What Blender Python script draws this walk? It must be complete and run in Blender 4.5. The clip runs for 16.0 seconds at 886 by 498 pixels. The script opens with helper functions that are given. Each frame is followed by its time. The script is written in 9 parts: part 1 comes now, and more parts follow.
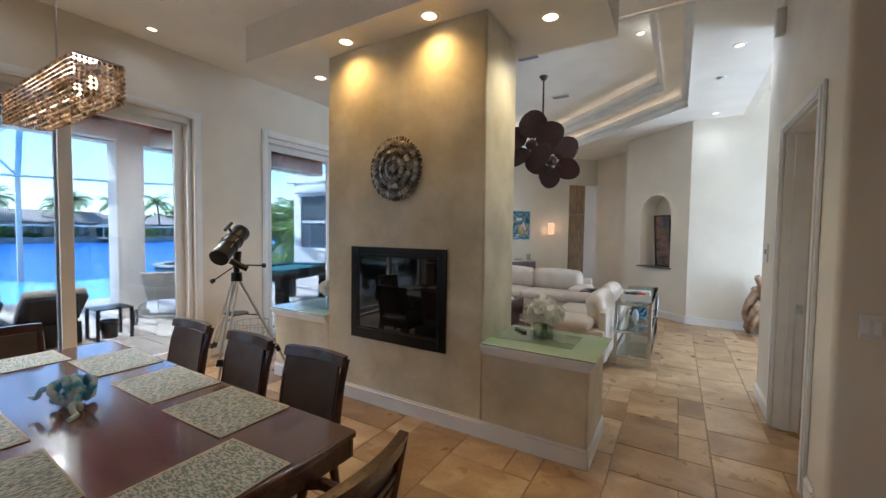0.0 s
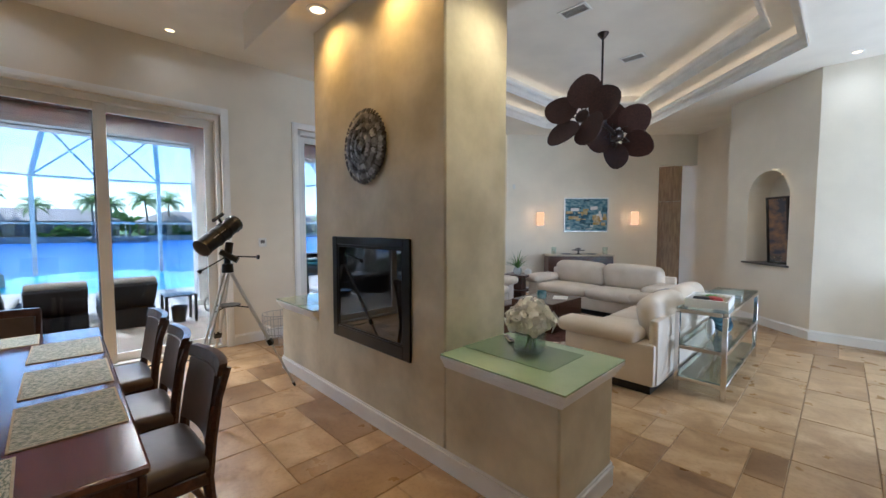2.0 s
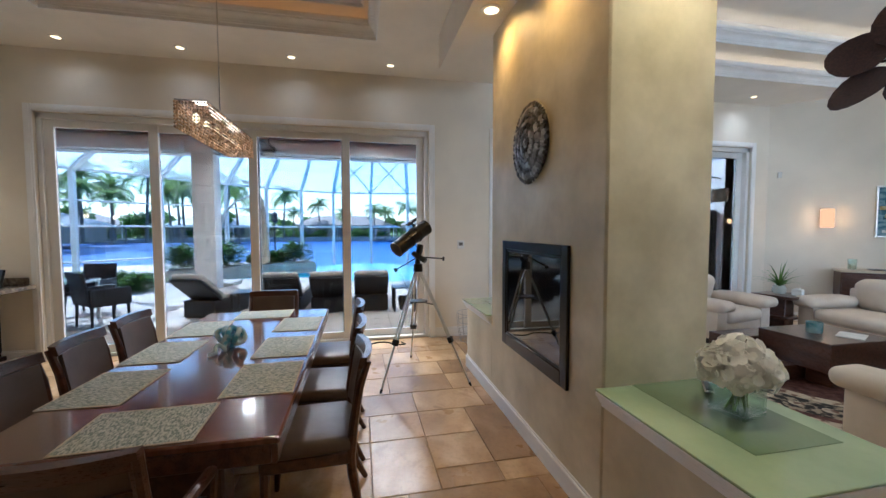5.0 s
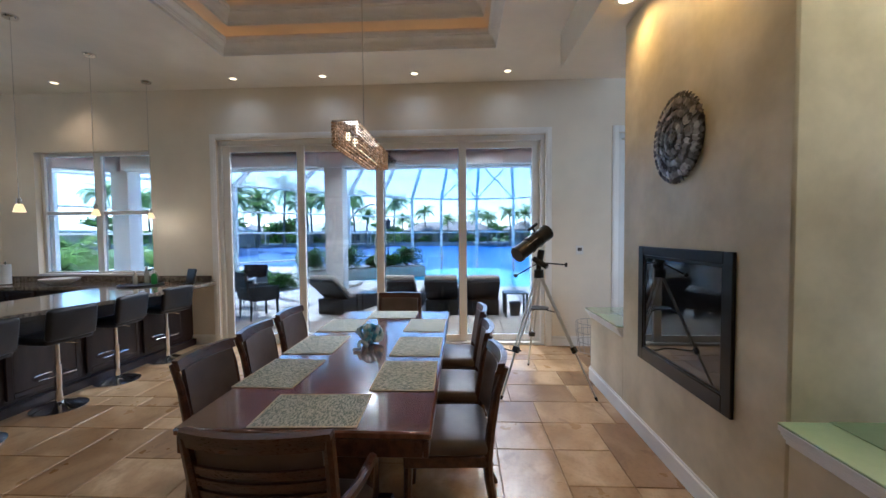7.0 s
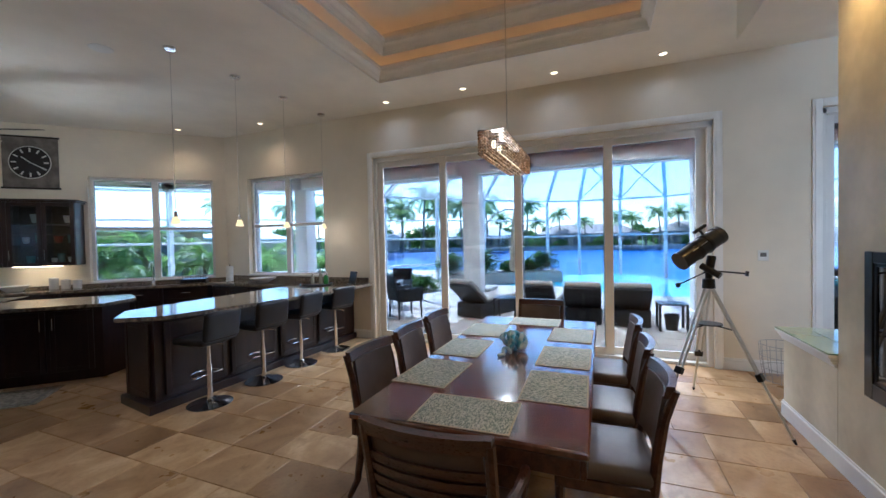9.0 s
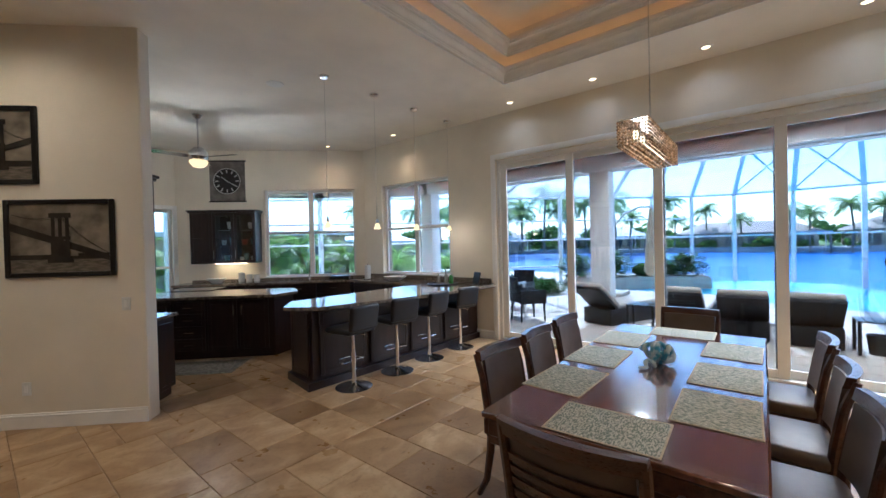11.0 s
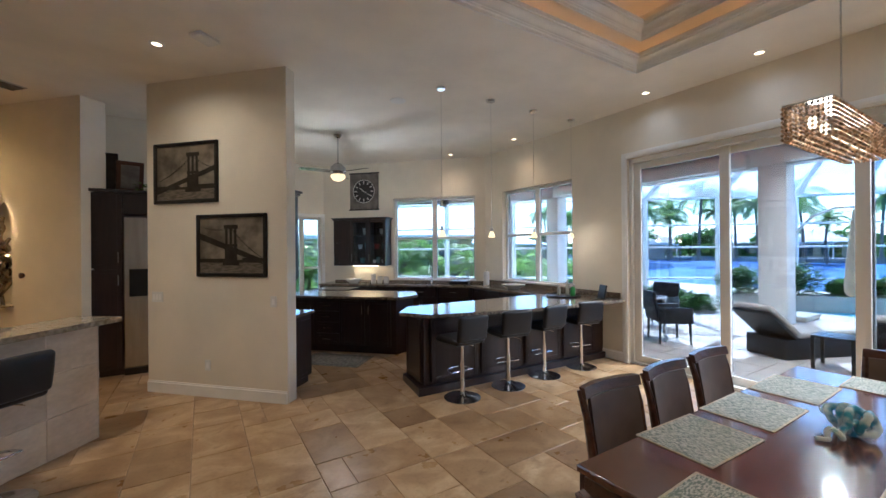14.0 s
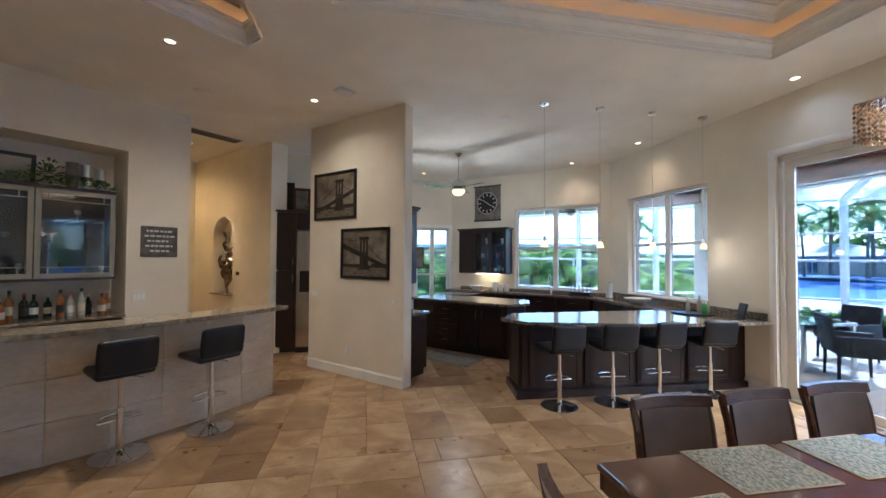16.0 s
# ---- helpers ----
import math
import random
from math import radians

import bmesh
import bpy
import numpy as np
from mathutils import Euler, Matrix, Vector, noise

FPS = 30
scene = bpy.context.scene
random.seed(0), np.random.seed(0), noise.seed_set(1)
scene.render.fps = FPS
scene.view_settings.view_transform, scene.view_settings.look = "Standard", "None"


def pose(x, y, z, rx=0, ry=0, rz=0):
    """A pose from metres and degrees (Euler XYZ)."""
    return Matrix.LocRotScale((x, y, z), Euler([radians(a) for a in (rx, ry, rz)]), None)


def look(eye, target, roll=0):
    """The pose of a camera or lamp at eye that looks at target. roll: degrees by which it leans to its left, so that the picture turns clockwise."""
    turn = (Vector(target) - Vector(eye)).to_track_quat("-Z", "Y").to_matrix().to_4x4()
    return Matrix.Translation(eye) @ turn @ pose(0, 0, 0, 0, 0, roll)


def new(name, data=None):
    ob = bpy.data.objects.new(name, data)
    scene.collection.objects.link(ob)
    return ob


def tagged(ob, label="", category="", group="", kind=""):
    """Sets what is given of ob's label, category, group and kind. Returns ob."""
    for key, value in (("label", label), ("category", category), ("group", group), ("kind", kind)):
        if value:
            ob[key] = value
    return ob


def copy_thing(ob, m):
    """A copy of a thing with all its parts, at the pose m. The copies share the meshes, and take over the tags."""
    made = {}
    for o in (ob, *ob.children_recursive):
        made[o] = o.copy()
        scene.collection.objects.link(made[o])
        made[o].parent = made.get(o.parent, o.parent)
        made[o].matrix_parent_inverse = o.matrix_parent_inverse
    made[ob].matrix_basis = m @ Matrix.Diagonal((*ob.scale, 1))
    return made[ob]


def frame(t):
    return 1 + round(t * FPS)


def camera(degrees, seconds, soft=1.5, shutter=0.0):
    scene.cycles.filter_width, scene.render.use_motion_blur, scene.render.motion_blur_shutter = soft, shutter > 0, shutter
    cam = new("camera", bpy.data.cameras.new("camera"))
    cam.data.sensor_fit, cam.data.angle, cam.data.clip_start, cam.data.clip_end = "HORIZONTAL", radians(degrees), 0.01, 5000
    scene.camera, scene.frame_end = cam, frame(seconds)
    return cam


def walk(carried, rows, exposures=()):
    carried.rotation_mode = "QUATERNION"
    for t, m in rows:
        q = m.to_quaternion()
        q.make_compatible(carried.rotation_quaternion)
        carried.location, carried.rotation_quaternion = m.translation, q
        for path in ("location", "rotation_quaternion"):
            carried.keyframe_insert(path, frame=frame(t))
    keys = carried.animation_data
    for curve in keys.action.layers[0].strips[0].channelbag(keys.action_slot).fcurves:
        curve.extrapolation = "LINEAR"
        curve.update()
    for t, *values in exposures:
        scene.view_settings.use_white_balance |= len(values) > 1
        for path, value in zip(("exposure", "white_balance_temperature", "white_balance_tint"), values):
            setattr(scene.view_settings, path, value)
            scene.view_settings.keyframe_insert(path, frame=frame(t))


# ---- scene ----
cam = camera(97.3, 16.0)
SKY, SUN, TINT, COVE = 0.15, 3.6, (0.42, 0.435, 0.44), 0.20
CANS, WASH, STOPS, KELVIN = 20.0, 4.8, 2.95, 4980
METRES, EYE, TILT, LEAN, TURN = 3.4, 1.6, 0.0, 0.0, 31.0
ROWS = [
    (0.0, 0.0, 0.0, 0.0, 0.03, -2.45, -0.77),
    (0.5, 0.0581, 0.0435, -0.0119, 0.48, -2.33, -0.58),
    (1.0, 0.1258, 0.0942, -0.011, 3.08, -2.4, -0.36),
    (1.5, 0.2062, 0.1385, -0.0089, 8.95, -2.88, -0.11),
    (2.0, 0.2667, 0.1957, -0.0164, 14.67, -3.31, -0.03),
    (2.5, 0.3163, 0.2671, -0.0186, 20.59, -3.89, 0.01),
    (3.0, 0.3655, 0.3256, -0.0184, 26.29, -3.83, -0.07),
    (3.5, 0.3875, 0.3489, -0.0164, 31.7, -3.63, -0.12),
    (4.0, 0.377, 0.3434, -0.0163, 37.31, -3.37, -0.05),
    (4.5, 0.3583, 0.3311, -0.014, 42.29, -3.17, 0.01),
    (5.0, 0.3422, 0.321, -0.0125, 46.89, -2.97, 0.09),
    (7.5, 0.2977, 0.2636, -0.011, 65.69, -1.98, 0.65),
    (8.0, 0.2884, 0.252, -0.0109, 70.24, -1.75, 0.83),
    (8.5, 0.2915, 0.2523, -0.0097, 75.55, -1.49, 1.0),
    (9.0, 0.2956, 0.2577, -0.0073, 81.01, -1.25, 1.23),
    (9.5, 0.294, 0.2553, -0.0085, 86.49, -0.95, 1.41),
    (10.0, 0.294, 0.2466, -0.0084, 91.58, -0.72, 1.52),
    (12.5, 0.2806, 0.218, -0.0059, 105.42, -1.0, 1.03),
    (13.0, 0.2605, 0.2154, 0.0009, 108.73, -0.97, 0.98),
    (13.5, 0.2403, 0.2454, 0.0079, 112.89, -0.48, 0.75),
    (14.0, 0.2308, 0.2811, 0.0163, 117.2, 0.01, 0.45),
    (14.5, 0.2396, 0.3149, 0.0195, 121.77, 0.55, 0.13),
    (15.0, 0.2498, 0.358, 0.0208, 126.45, 0.86, -0.09),
    (15.5, 0.2411, 0.4061, 0.0194, 131.82, 1.21, -0.23),
    (16.0, 0.2289, 0.4535, 0.0181, 137.81, 1.3, -0.37),
]
walk(cam, [(t, pose(0, 0, EYE, TILT, LEAN, TURN) @ pose(METRES * x, METRES * y, METRES * z, 90 + pitch, roll, yaw)) for t, x, y, z, yaw, pitch, roll in ROWS], [(0.0, STOPS + 0.2, KELVIN - 60, 10), (5.0, STOPS + 0.2, KELVIN - 150, 10), (8.0, STOPS + 0.2, KELVIN - 420, 10), (10.0, STOPS + 0.4, KELVIN - 340, 10), (13.0, STOPS + 0.50, KELVIN - 240, 10), (16.0, STOPS + 0.80, KELVIN - 400, 10)])



# ---- exposure, sky, sun ----
world = bpy.data.worlds.new("sky")
scene.world = world
world.use_nodes = True
wn = world.node_tree
sky = wn.nodes.new("ShaderNodeTexSky")
sky.sky_type, sky.sun_disc = "NISHITA", False
sky.sun_elevation, sky.sun_rotation = radians(49), radians(-122)
sky.air_density, sky.dust_density, sky.ozone_density = 1.0, 0.4, 2.2
wn.nodes["Background"].inputs["Strength"].default_value = SKY
wn.links.new(sky.outputs[0], wn.nodes["Background"].inputs[0])
sun_data = bpy.data.lights.new("sun", "SUN")
sun_data.energy, sun_data.angle, sun_data.color = SUN, radians(0.5), (1.0, 0.95, 0.87)
sun = new("sun", sun_data)
sun.matrix_world = look((-8.0, -5.0, 10.85), (0, 0, 0))


# ---- materials ----
def mat(name, color, rough=0.5, metal=0.0, color2=None, var=0.12, scale=6.0, fine=60.0, bump=0.0, spec=0.5,
        island=0.0, rand=0.0, coat=0.0, stretch=(1, 1, 1), rvar=0.1, trans=0.0, ior=1.45, low=0.38, high=0.62, detail=5.0):
    m = bpy.data.materials.new(name)
    m.use_nodes = True
    nt = m.node_tree
    n, ln = nt.nodes, nt.links
    b = n["Principled BSDF"]
    tc = n.new("ShaderNodeTexCoord")
    mp = n.new("ShaderNodeMapping")
    mp.inputs["Scale"].default_value = stretch
    ln.new(tc.outputs["Object"], mp.inputs[0])
    big = n.new("ShaderNodeTexNoise")
    big.inputs["Scale"].default_value, big.inputs["Detail"].default_value = scale, detail
    small = n.new("ShaderNodeTexNoise")
    small.inputs["Scale"].default_value, small.inputs["Detail"].default_value = fine, 3
    ln.new(mp.outputs[0], big.inputs["Vector"])
    ln.new(mp.outputs[0], small.inputs["Vector"])
    c2 = color2 or tuple(min(1, c * (1 + var)) for c in color)
    c1 = color if color2 else tuple(c * (1 - var) for c in color)
    ramp = n.new("ShaderNodeValToRGB")
    ramp.color_ramp.elements[0].position, ramp.color_ramp.elements[1].position = low, high
    ramp.color_ramp.elements[0].color, ramp.color_ramp.elements[1].color = (*c1, 1), (*c2, 1)
    ln.new(big.outputs["Fac"], ramp.inputs[0])
    out = ramp.outputs[0]
    mul = n.new("ShaderNodeMix")
    mul.data_type, mul.blend_type = "RGBA", "MULTIPLY"
    mul.inputs["Factor"].default_value = 0.35
    gr = n.new("ShaderNodeValToRGB")
    gr.color_ramp.elements[0].position, gr.color_ramp.elements[1].position = 0.3, 0.7
    gr.color_ramp.elements[0].color = (1 - min(0.9, var * 2), 1 - min(0.9, var * 2), 1 - min(0.9, var * 2), 1)
    ln.new(small.outputs["Fac"], gr.inputs[0])
    ln.new(out, mul.inputs["A"])
    ln.new(gr.outputs[0], mul.inputs["B"])
    out = mul.outputs["Result"]
    if island or rand:
        hs = n.new("ShaderNodeHueSaturation")
        rg = n.new("ShaderNodeMapRange")
        amount = island or rand
        rg.inputs["To Min"].default_value, rg.inputs["To Max"].default_value = 1 - amount, 1 + amount
        if island:
            src = n.new("ShaderNodeNewGeometry").outputs["Random Per Island"]
        else:
            src = n.new("ShaderNodeObjectInfo").outputs["Random"]
        ln.new(src, rg.inputs["Value"])
        ln.new(rg.outputs[0], hs.inputs["Value"])
        ln.new(out, hs.inputs["Color"])
        out = hs.outputs[0]
    ln.new(out, b.inputs["Base Color"])
    rr = n.new("ShaderNodeMapRange")
    rr.inputs["To Min"].default_value, rr.inputs["To Max"].default_value = max(0.02, rough - rvar * rough), min(1, rough + rvar * rough)
    ln.new(small.outputs["Fac"], rr.inputs["Value"])
    ln.new(rr.outputs[0], b.inputs["Roughness"])
    b.inputs["Metallic"].default_value = metal
    b.inputs["Specular IOR Level"].default_value = spec
    b.inputs["Coat Weight"].default_value = coat
    b.inputs["Coat Roughness"].default_value = 0.08
    b.inputs["Transmission Weight"].default_value = trans
    b.inputs["IOR"].default_value = ior
    if bump:
        bp = n.new("ShaderNodeBump")
        bp.inputs["Strength"].default_value, bp.inputs["Distance"].default_value = bump, 0.01
        ln.new(small.outputs["Fac"], bp.inputs["Height"])
        ln.new(bp.outputs[0], b.inputs["Normal"])
    return m


def glow(name, color, strength):
    m = bpy.data.materials.new(name)
    m.use_nodes = True
    nt = m.node_tree
    e = nt.nodes.new("ShaderNodeEmission")
    e.inputs[0].default_value, e.inputs[1].default_value = (*color, 1), strength
    nt.links.new(e.outputs[0], nt.nodes["Material Output"].inputs[0])
    return m


def pane_glass(name, tint, gloss_rough=0.01, ior=1.45):
    m = bpy.data.materials.new(name)
    m.use_nodes = True
    nt = m.node_tree
    n = nt.nodes
    tr = n.new("ShaderNodeBsdfTransparent")
    tr.inputs[0].default_value = (*tint, 1)
    gl = n.new("ShaderNodeBsdfGlossy")
    gl.inputs["Roughness"].default_value = gloss_rough
    fr = n.new("ShaderNodeLayerWeight")
    pw = n.new("ShaderNodeMath")
    pw.operation = "POWER"
    pw.inputs[1].default_value = 5.0
    nt.links.new(fr.outputs["Facing"], pw.inputs[0])
    ma = n.new("ShaderNodeMath")
    ma.operation = "MULTIPLY_ADD"
    ma.inputs[1].default_value, ma.inputs[2].default_value = 0.9, ior * 0.03
    nt.links.new(pw.outputs[0], ma.inputs[0])
    mx = n.new("ShaderNodeMixShader")
    nt.links.new(ma.outputs[0], mx.inputs[0])
    nt.links.new(tr.outputs[0], mx.inputs[1])
    nt.links.new(gl.outputs[0], mx.inputs[2])
    nt.links.new(mx.outputs[0], n["Material Output"].inputs[0])
    return m


WALL = mat("wall_paint", (0.78, 0.722, 0.605), 0.75, var=0.05, scale=1.3, fine=180, bump=0.05)
VENETIAN = mat("venetian_plaster", (0.52, 0.465, 0.32), 0.42, color2=(0.74, 0.675, 0.51), var=0.09, scale=2.3, fine=17, bump=0.04, low=0.34, high=0.66, detail=9.0)
CEIL = mat("ceiling_paint", (0.87, 0.832, 0.75), 0.8, var=0.04, scale=1.5, fine=220, bump=0.08)
TRIM = mat("white_trim_paint", (0.85, 0.845, 0.82), 0.35, var=0.03, scale=4, fine=90)
FRAME = mat("window_frame_paint", (0.74, 0.74, 0.72), 0.4, var=0.03, scale=3, fine=60)


def travertine(name, joined):
    """Honed travertine: each tile has its own shade and its own clouds, veins and filled pits."""
    m = bpy.data.materials.new(name)
    m.use_nodes = True
    nt = m.node_tree
    n, ln = nt.nodes, nt.links
    b = n["Principled BSDF"]
    src = n.new("ShaderNodeNewGeometry").outputs["Random Per Island"] if joined else n.new("ShaderNodeObjectInfo").outputs["Random"]
    far = n.new("ShaderNodeMath")
    far.operation = "MULTIPLY"
    far.inputs[1].default_value = 173.0
    ln.new(src, far.inputs[0])
    tc, mp, put = n.new("ShaderNodeTexCoord"), n.new("ShaderNodeMapping"), n.new("ShaderNodeCombineXYZ")
    ln.new(far.outputs[0], put.inputs[0])
    ln.new(far.outputs[0], put.inputs[2])
    ln.new(tc.outputs["Object"], mp.inputs["Vector"])
    ln.new(put.outputs[0], mp.inputs["Location"])

    def noise(scale, detail, distortion, stretch):
        s = n.new("ShaderNodeMapping")
        s.inputs["Scale"].default_value = stretch
        ln.new(mp.outputs[0], s.inputs["Vector"])
        q = n.new("ShaderNodeTexNoise")
        q.inputs["Scale"].default_value, q.inputs["Detail"].default_value, q.inputs["Distortion"].default_value = scale, detail, distortion
        ln.new(s.outputs[0], q.inputs["Vector"])
        return q.outputs["Fac"]

    def ramp(value, stops):
        r = n.new("ShaderNodeValToRGB")
        e = r.color_ramp.elements
        while len(e) < len(stops):
            e.new(0.5)
        for k, (p, c) in enumerate(stops):
            e[k].position, e[k].color = p, (*c, 1)
        ln.new(value, r.inputs[0])
        return r.outputs[0]

    def times(a, c, f):
        x = n.new("ShaderNodeMix")
        x.data_type, x.blend_type = "RGBA", "MULTIPLY"
        x.inputs["Factor"].default_value = f
        ln.new(a, x.inputs["A"])
        ln.new(c, x.inputs["B"])
        return x.outputs["Result"]

    cloud = ramp(noise(2.6, 5.0, 0.8, (1, 1.25, 1)), [(0.30, (0.32, 0.20, 0.095)), (0.5, (0.44, 0.30, 0.155)), (0.72, (0.60, 0.445, 0.265))])
    shade = ramp(src, [(0.0, (0.50, 0.42, 0.34)), (0.22, (0.74, 0.68, 0.61)), (0.55, (0.96, 0.93, 0.89)), (1.0, (1.0, 1.0, 1.0))])
    vein = ramp(noise(3.0, 7.0, 0.9, (1, 1.7, 1)), [(0.30, (0.55, 0.47, 0.38)), (0.37, (1, 1, 1))])
    grain = ramp(noise(38, 3.0, 0.0, (1, 1, 1)), [(0.34, (0.82, 0.80, 0.77)), (0.5, (1, 1, 1))])
    out = times(times(times(cloud, shade, 0.9), vein, 0.6), grain, 0.6)
    ln.new(out, b.inputs["Base Color"])
    rr = n.new("ShaderNodeMapRange")
    rr.inputs["To Min"].default_value, rr.inputs["To Max"].default_value = 0.20, 0.42
    ln.new(noise(5.0, 4.0, 0.0, (1, 1, 1)), rr.inputs["Value"])
    ln.new(rr.outputs[0], b.inputs["Roughness"])
    bp = n.new("ShaderNodeBump")
    bp.inputs["Strength"].default_value, bp.inputs["Distance"].default_value = 0.05, 0.01
    ln.new(noise(4.0, 2.0, 0.0, (1, 1, 1)), bp.inputs["Height"])
    ln.new(bp.outputs[0], b.inputs["Normal"])
    return m


TRAVERT = travertine("travertine", False)
TRAVERT_FAR = travertine("travertine_far", True)
GROUT = mat("grout", (0.31, 0.225, 0.145), 0.9, var=0.15, scale=8)
MARBLE = mat("bar_travertine", (0.52, 0.42, 0.30), 0.3, color2=(0.66, 0.58, 0.46), var=0.2, scale=2.6, fine=18, rand=0.16, stretch=(1, 1, 2), low=0.3, high=0.7)
WOOD_DARK = mat("dark_mahogany", (0.045, 0.017, 0.010), 0.28, color2=(0.085, 0.032, 0.018), var=0.2, scale=3, fine=40, stretch=(1, 9, 9), coat=0.4, bump=0.02)
TABLE_TOP = mat("mahogany_tabletop", (0.085, 0.029, 0.016), 0.16, color2=(0.135, 0.05, 0.028), var=0.12, scale=2.2, fine=30, stretch=(1, 10, 1), coat=1.0)
ESPRESSO = mat("espresso_cabinet", (0.014, 0.008, 0.009), 0.33, color2=(0.026, 0.013, 0.0125), var=0.2, scale=3, fine=50, stretch=(6, 6, 1), coat=0.2)
LEATHER_BR = mat("brown_leather", (0.088, 0.062, 0.048), 0.36, color2=(0.13, 0.092, 0.072), var=0.12, scale=5, fine=260, bump=0.12)
LEATHER_CR = mat("cream_leather", (0.62, 0.53, 0.42), 0.45, color2=(0.70, 0.61, 0.50), var=0.08, scale=3, fine=220, bump=0.1)
LEATHER_BK = mat("black_leather", (0.005, 0.0055, 0.008), 0.42, color2=(0.010, 0.010, 0.014), var=0.15, scale=6, fine=240, bump=0.08)
WICKER = mat("dark_wicker", (0.006, 0.007, 0.010), 0.55, color2=(0.018, 0.018, 0.023), var=0.4, scale=40, fine=120, bump=0.5, stretch=(1, 1, 3))
CUSHION = mat("outdoor_cushion", (0.58, 0.54, 0.47), 0.85, var=0.1, scale=8, fine=200, bump=0.1)
CHROME = mat("polished_chrome", (0.72, 0.72, 0.73), 0.1, metal=1.0, var=0.04, scale=5)
STEEL = mat("stainless_steel", (0.56, 0.56, 0.57), 0.2, metal=1.0, var=0.06, scale=2, fine=90, stretch=(12, 12, 1))
ALU = mat("brushed_aluminium", (0.62, 0.62, 0.60), 0.35, metal=0.9, var=0.08, scale=8)
BLACK = mat("black_plastic", (0.008, 0.008, 0.009), 0.3, var=0.2, scale=9, fine=120)
BLACK_METAL = mat("black_metal_frame", (0.012, 0.012, 0.013), 0.3, metal=0.4, var=0.2, scale=9)
BLACK_GLASS = mat("black_fireplace_glass", (0.008, 0.008, 0.009), 0.03, var=0.1, scale=3, spec=0.7, rvar=0.0)
WHITE_PL = mat("white_plastic", (0.75, 0.75, 0.72), 0.4, var=0.04, scale=9)
GRANITE = mat("granite_counter", (0.10, 0.085, 0.07), 0.1, color2=(0.40, 0.33, 0.25), var=0.5, scale=26, fine=120, low=0.35, high=0.7)
GRANITE_LT = mat("light_granite_bar_top", (0.22, 0.18, 0.12), 0.12, color2=(0.52, 0.45, 0.34), var=0.5, scale=22, fine=110, low=0.35, high=0.7)
SAGE = mat("sage_glass_top", (0.30, 0.40, 0.25), 0.12, color2=(0.36, 0.46, 0.30), var=0.04, scale=2, fine=30, coat=0.6)
SAGE_DK = mat("dark_sage_glass_inset", (0.165, 0.235, 0.13), 0.1, color2=(0.195, 0.265, 0.155), var=0.05, scale=2, coat=0.6)
PEWTER = mat("pewter_shell", (0.20, 0.18, 0.165), 0.36, metal=0.85, color2=(0.44, 0.41, 0.37), var=0.3, scale=14, fine=60, island=0.45)
PEWTER_DARK = mat("dark_pewter_shell", (0.06, 0.052, 0.048), 0.38, metal=0.8, color2=(0.22, 0.20, 0.18), var=0.3, scale=14, fine=60, island=0.4)
SILVER = mat("silver_sculpture", (0.26, 0.22, 0.16), 0.25, metal=1.0, var=0.2, scale=9)
FAN_BROWN = mat("woven_palm_blade", (0.030, 0.010, 0.008), 0.5, color2=(0.075, 0.028, 0.02), var=0.5, scale=60, fine=110, bump=0.4)
FAN_METAL = mat("dark_bronze", (0.06, 0.045, 0.04), 0.32, metal=0.85, var=0.2, scale=8)
PLACEMAT = mat("woven_placemat", (0.22, 0.28, 0.25), 0.8, color2=(0.68, 0.70, 0.64), var=0.25, scale=55, fine=180, bump=0.4, stretch=(1, 2.6, 1), low=0.42, high=0.58)
AQUA_GLASS = mat("aqua_art_glass", (0.10, 0.40, 0.58), 0.05, color2=(0.72, 0.86, 0.90), var=0.12, scale=14, trans=0.25, spec=0.6, low=0.42, high=0.56)
TEAL_GLASS = mat("teal_art_glass", (0.10, 0.34, 0.38), 0.06, color2=(0.55, 0.72, 0.72), var=0.1, scale=9, trans=0.45, spec=0.6)
CLEAR = mat("clear_glass", (0.92, 0.96, 0.94), 0.03, var=0.01, scale=3, trans=0.95, rvar=0.0)
PETAL = mat("ivory_petal", (0.82, 0.80, 0.75), 0.7, color2=(0.90, 0.88, 0.84), var=0.08, scale=12, island=0.08)
LEAF = mat("green_leaf", (0.075, 0.155, 0.03), 0.45, color2=(0.16, 0.27, 0.065), var=0.2, scale=3, fine=20, island=0.45)
PALM_LEAF = mat("palm_frond", (0.15, 0.26, 0.055), 0.45, color2=(0.29, 0.40, 0.12), var=0.2, scale=2, fine=14, island=0.4)


def translucent(m, f):
    """Lets light shine through a leaf."""
    nt = m.node_tree
    n = nt.nodes
    b, o = n["Principled BSDF"], n["Material Output"]
    tl, mx = n.new("ShaderNodeBsdfTranslucent"), n.new("ShaderNodeMixShader")
    nt.links.new(b.inputs["Base Color"].links[0].from_socket, tl.inputs[0])
    mx.inputs[0].default_value = f
    nt.links.new(b.outputs[0], mx.inputs[1])
    nt.links.new(tl.outputs[0], mx.inputs[2])
    nt.links.new(mx.outputs[0], o.inputs[0])


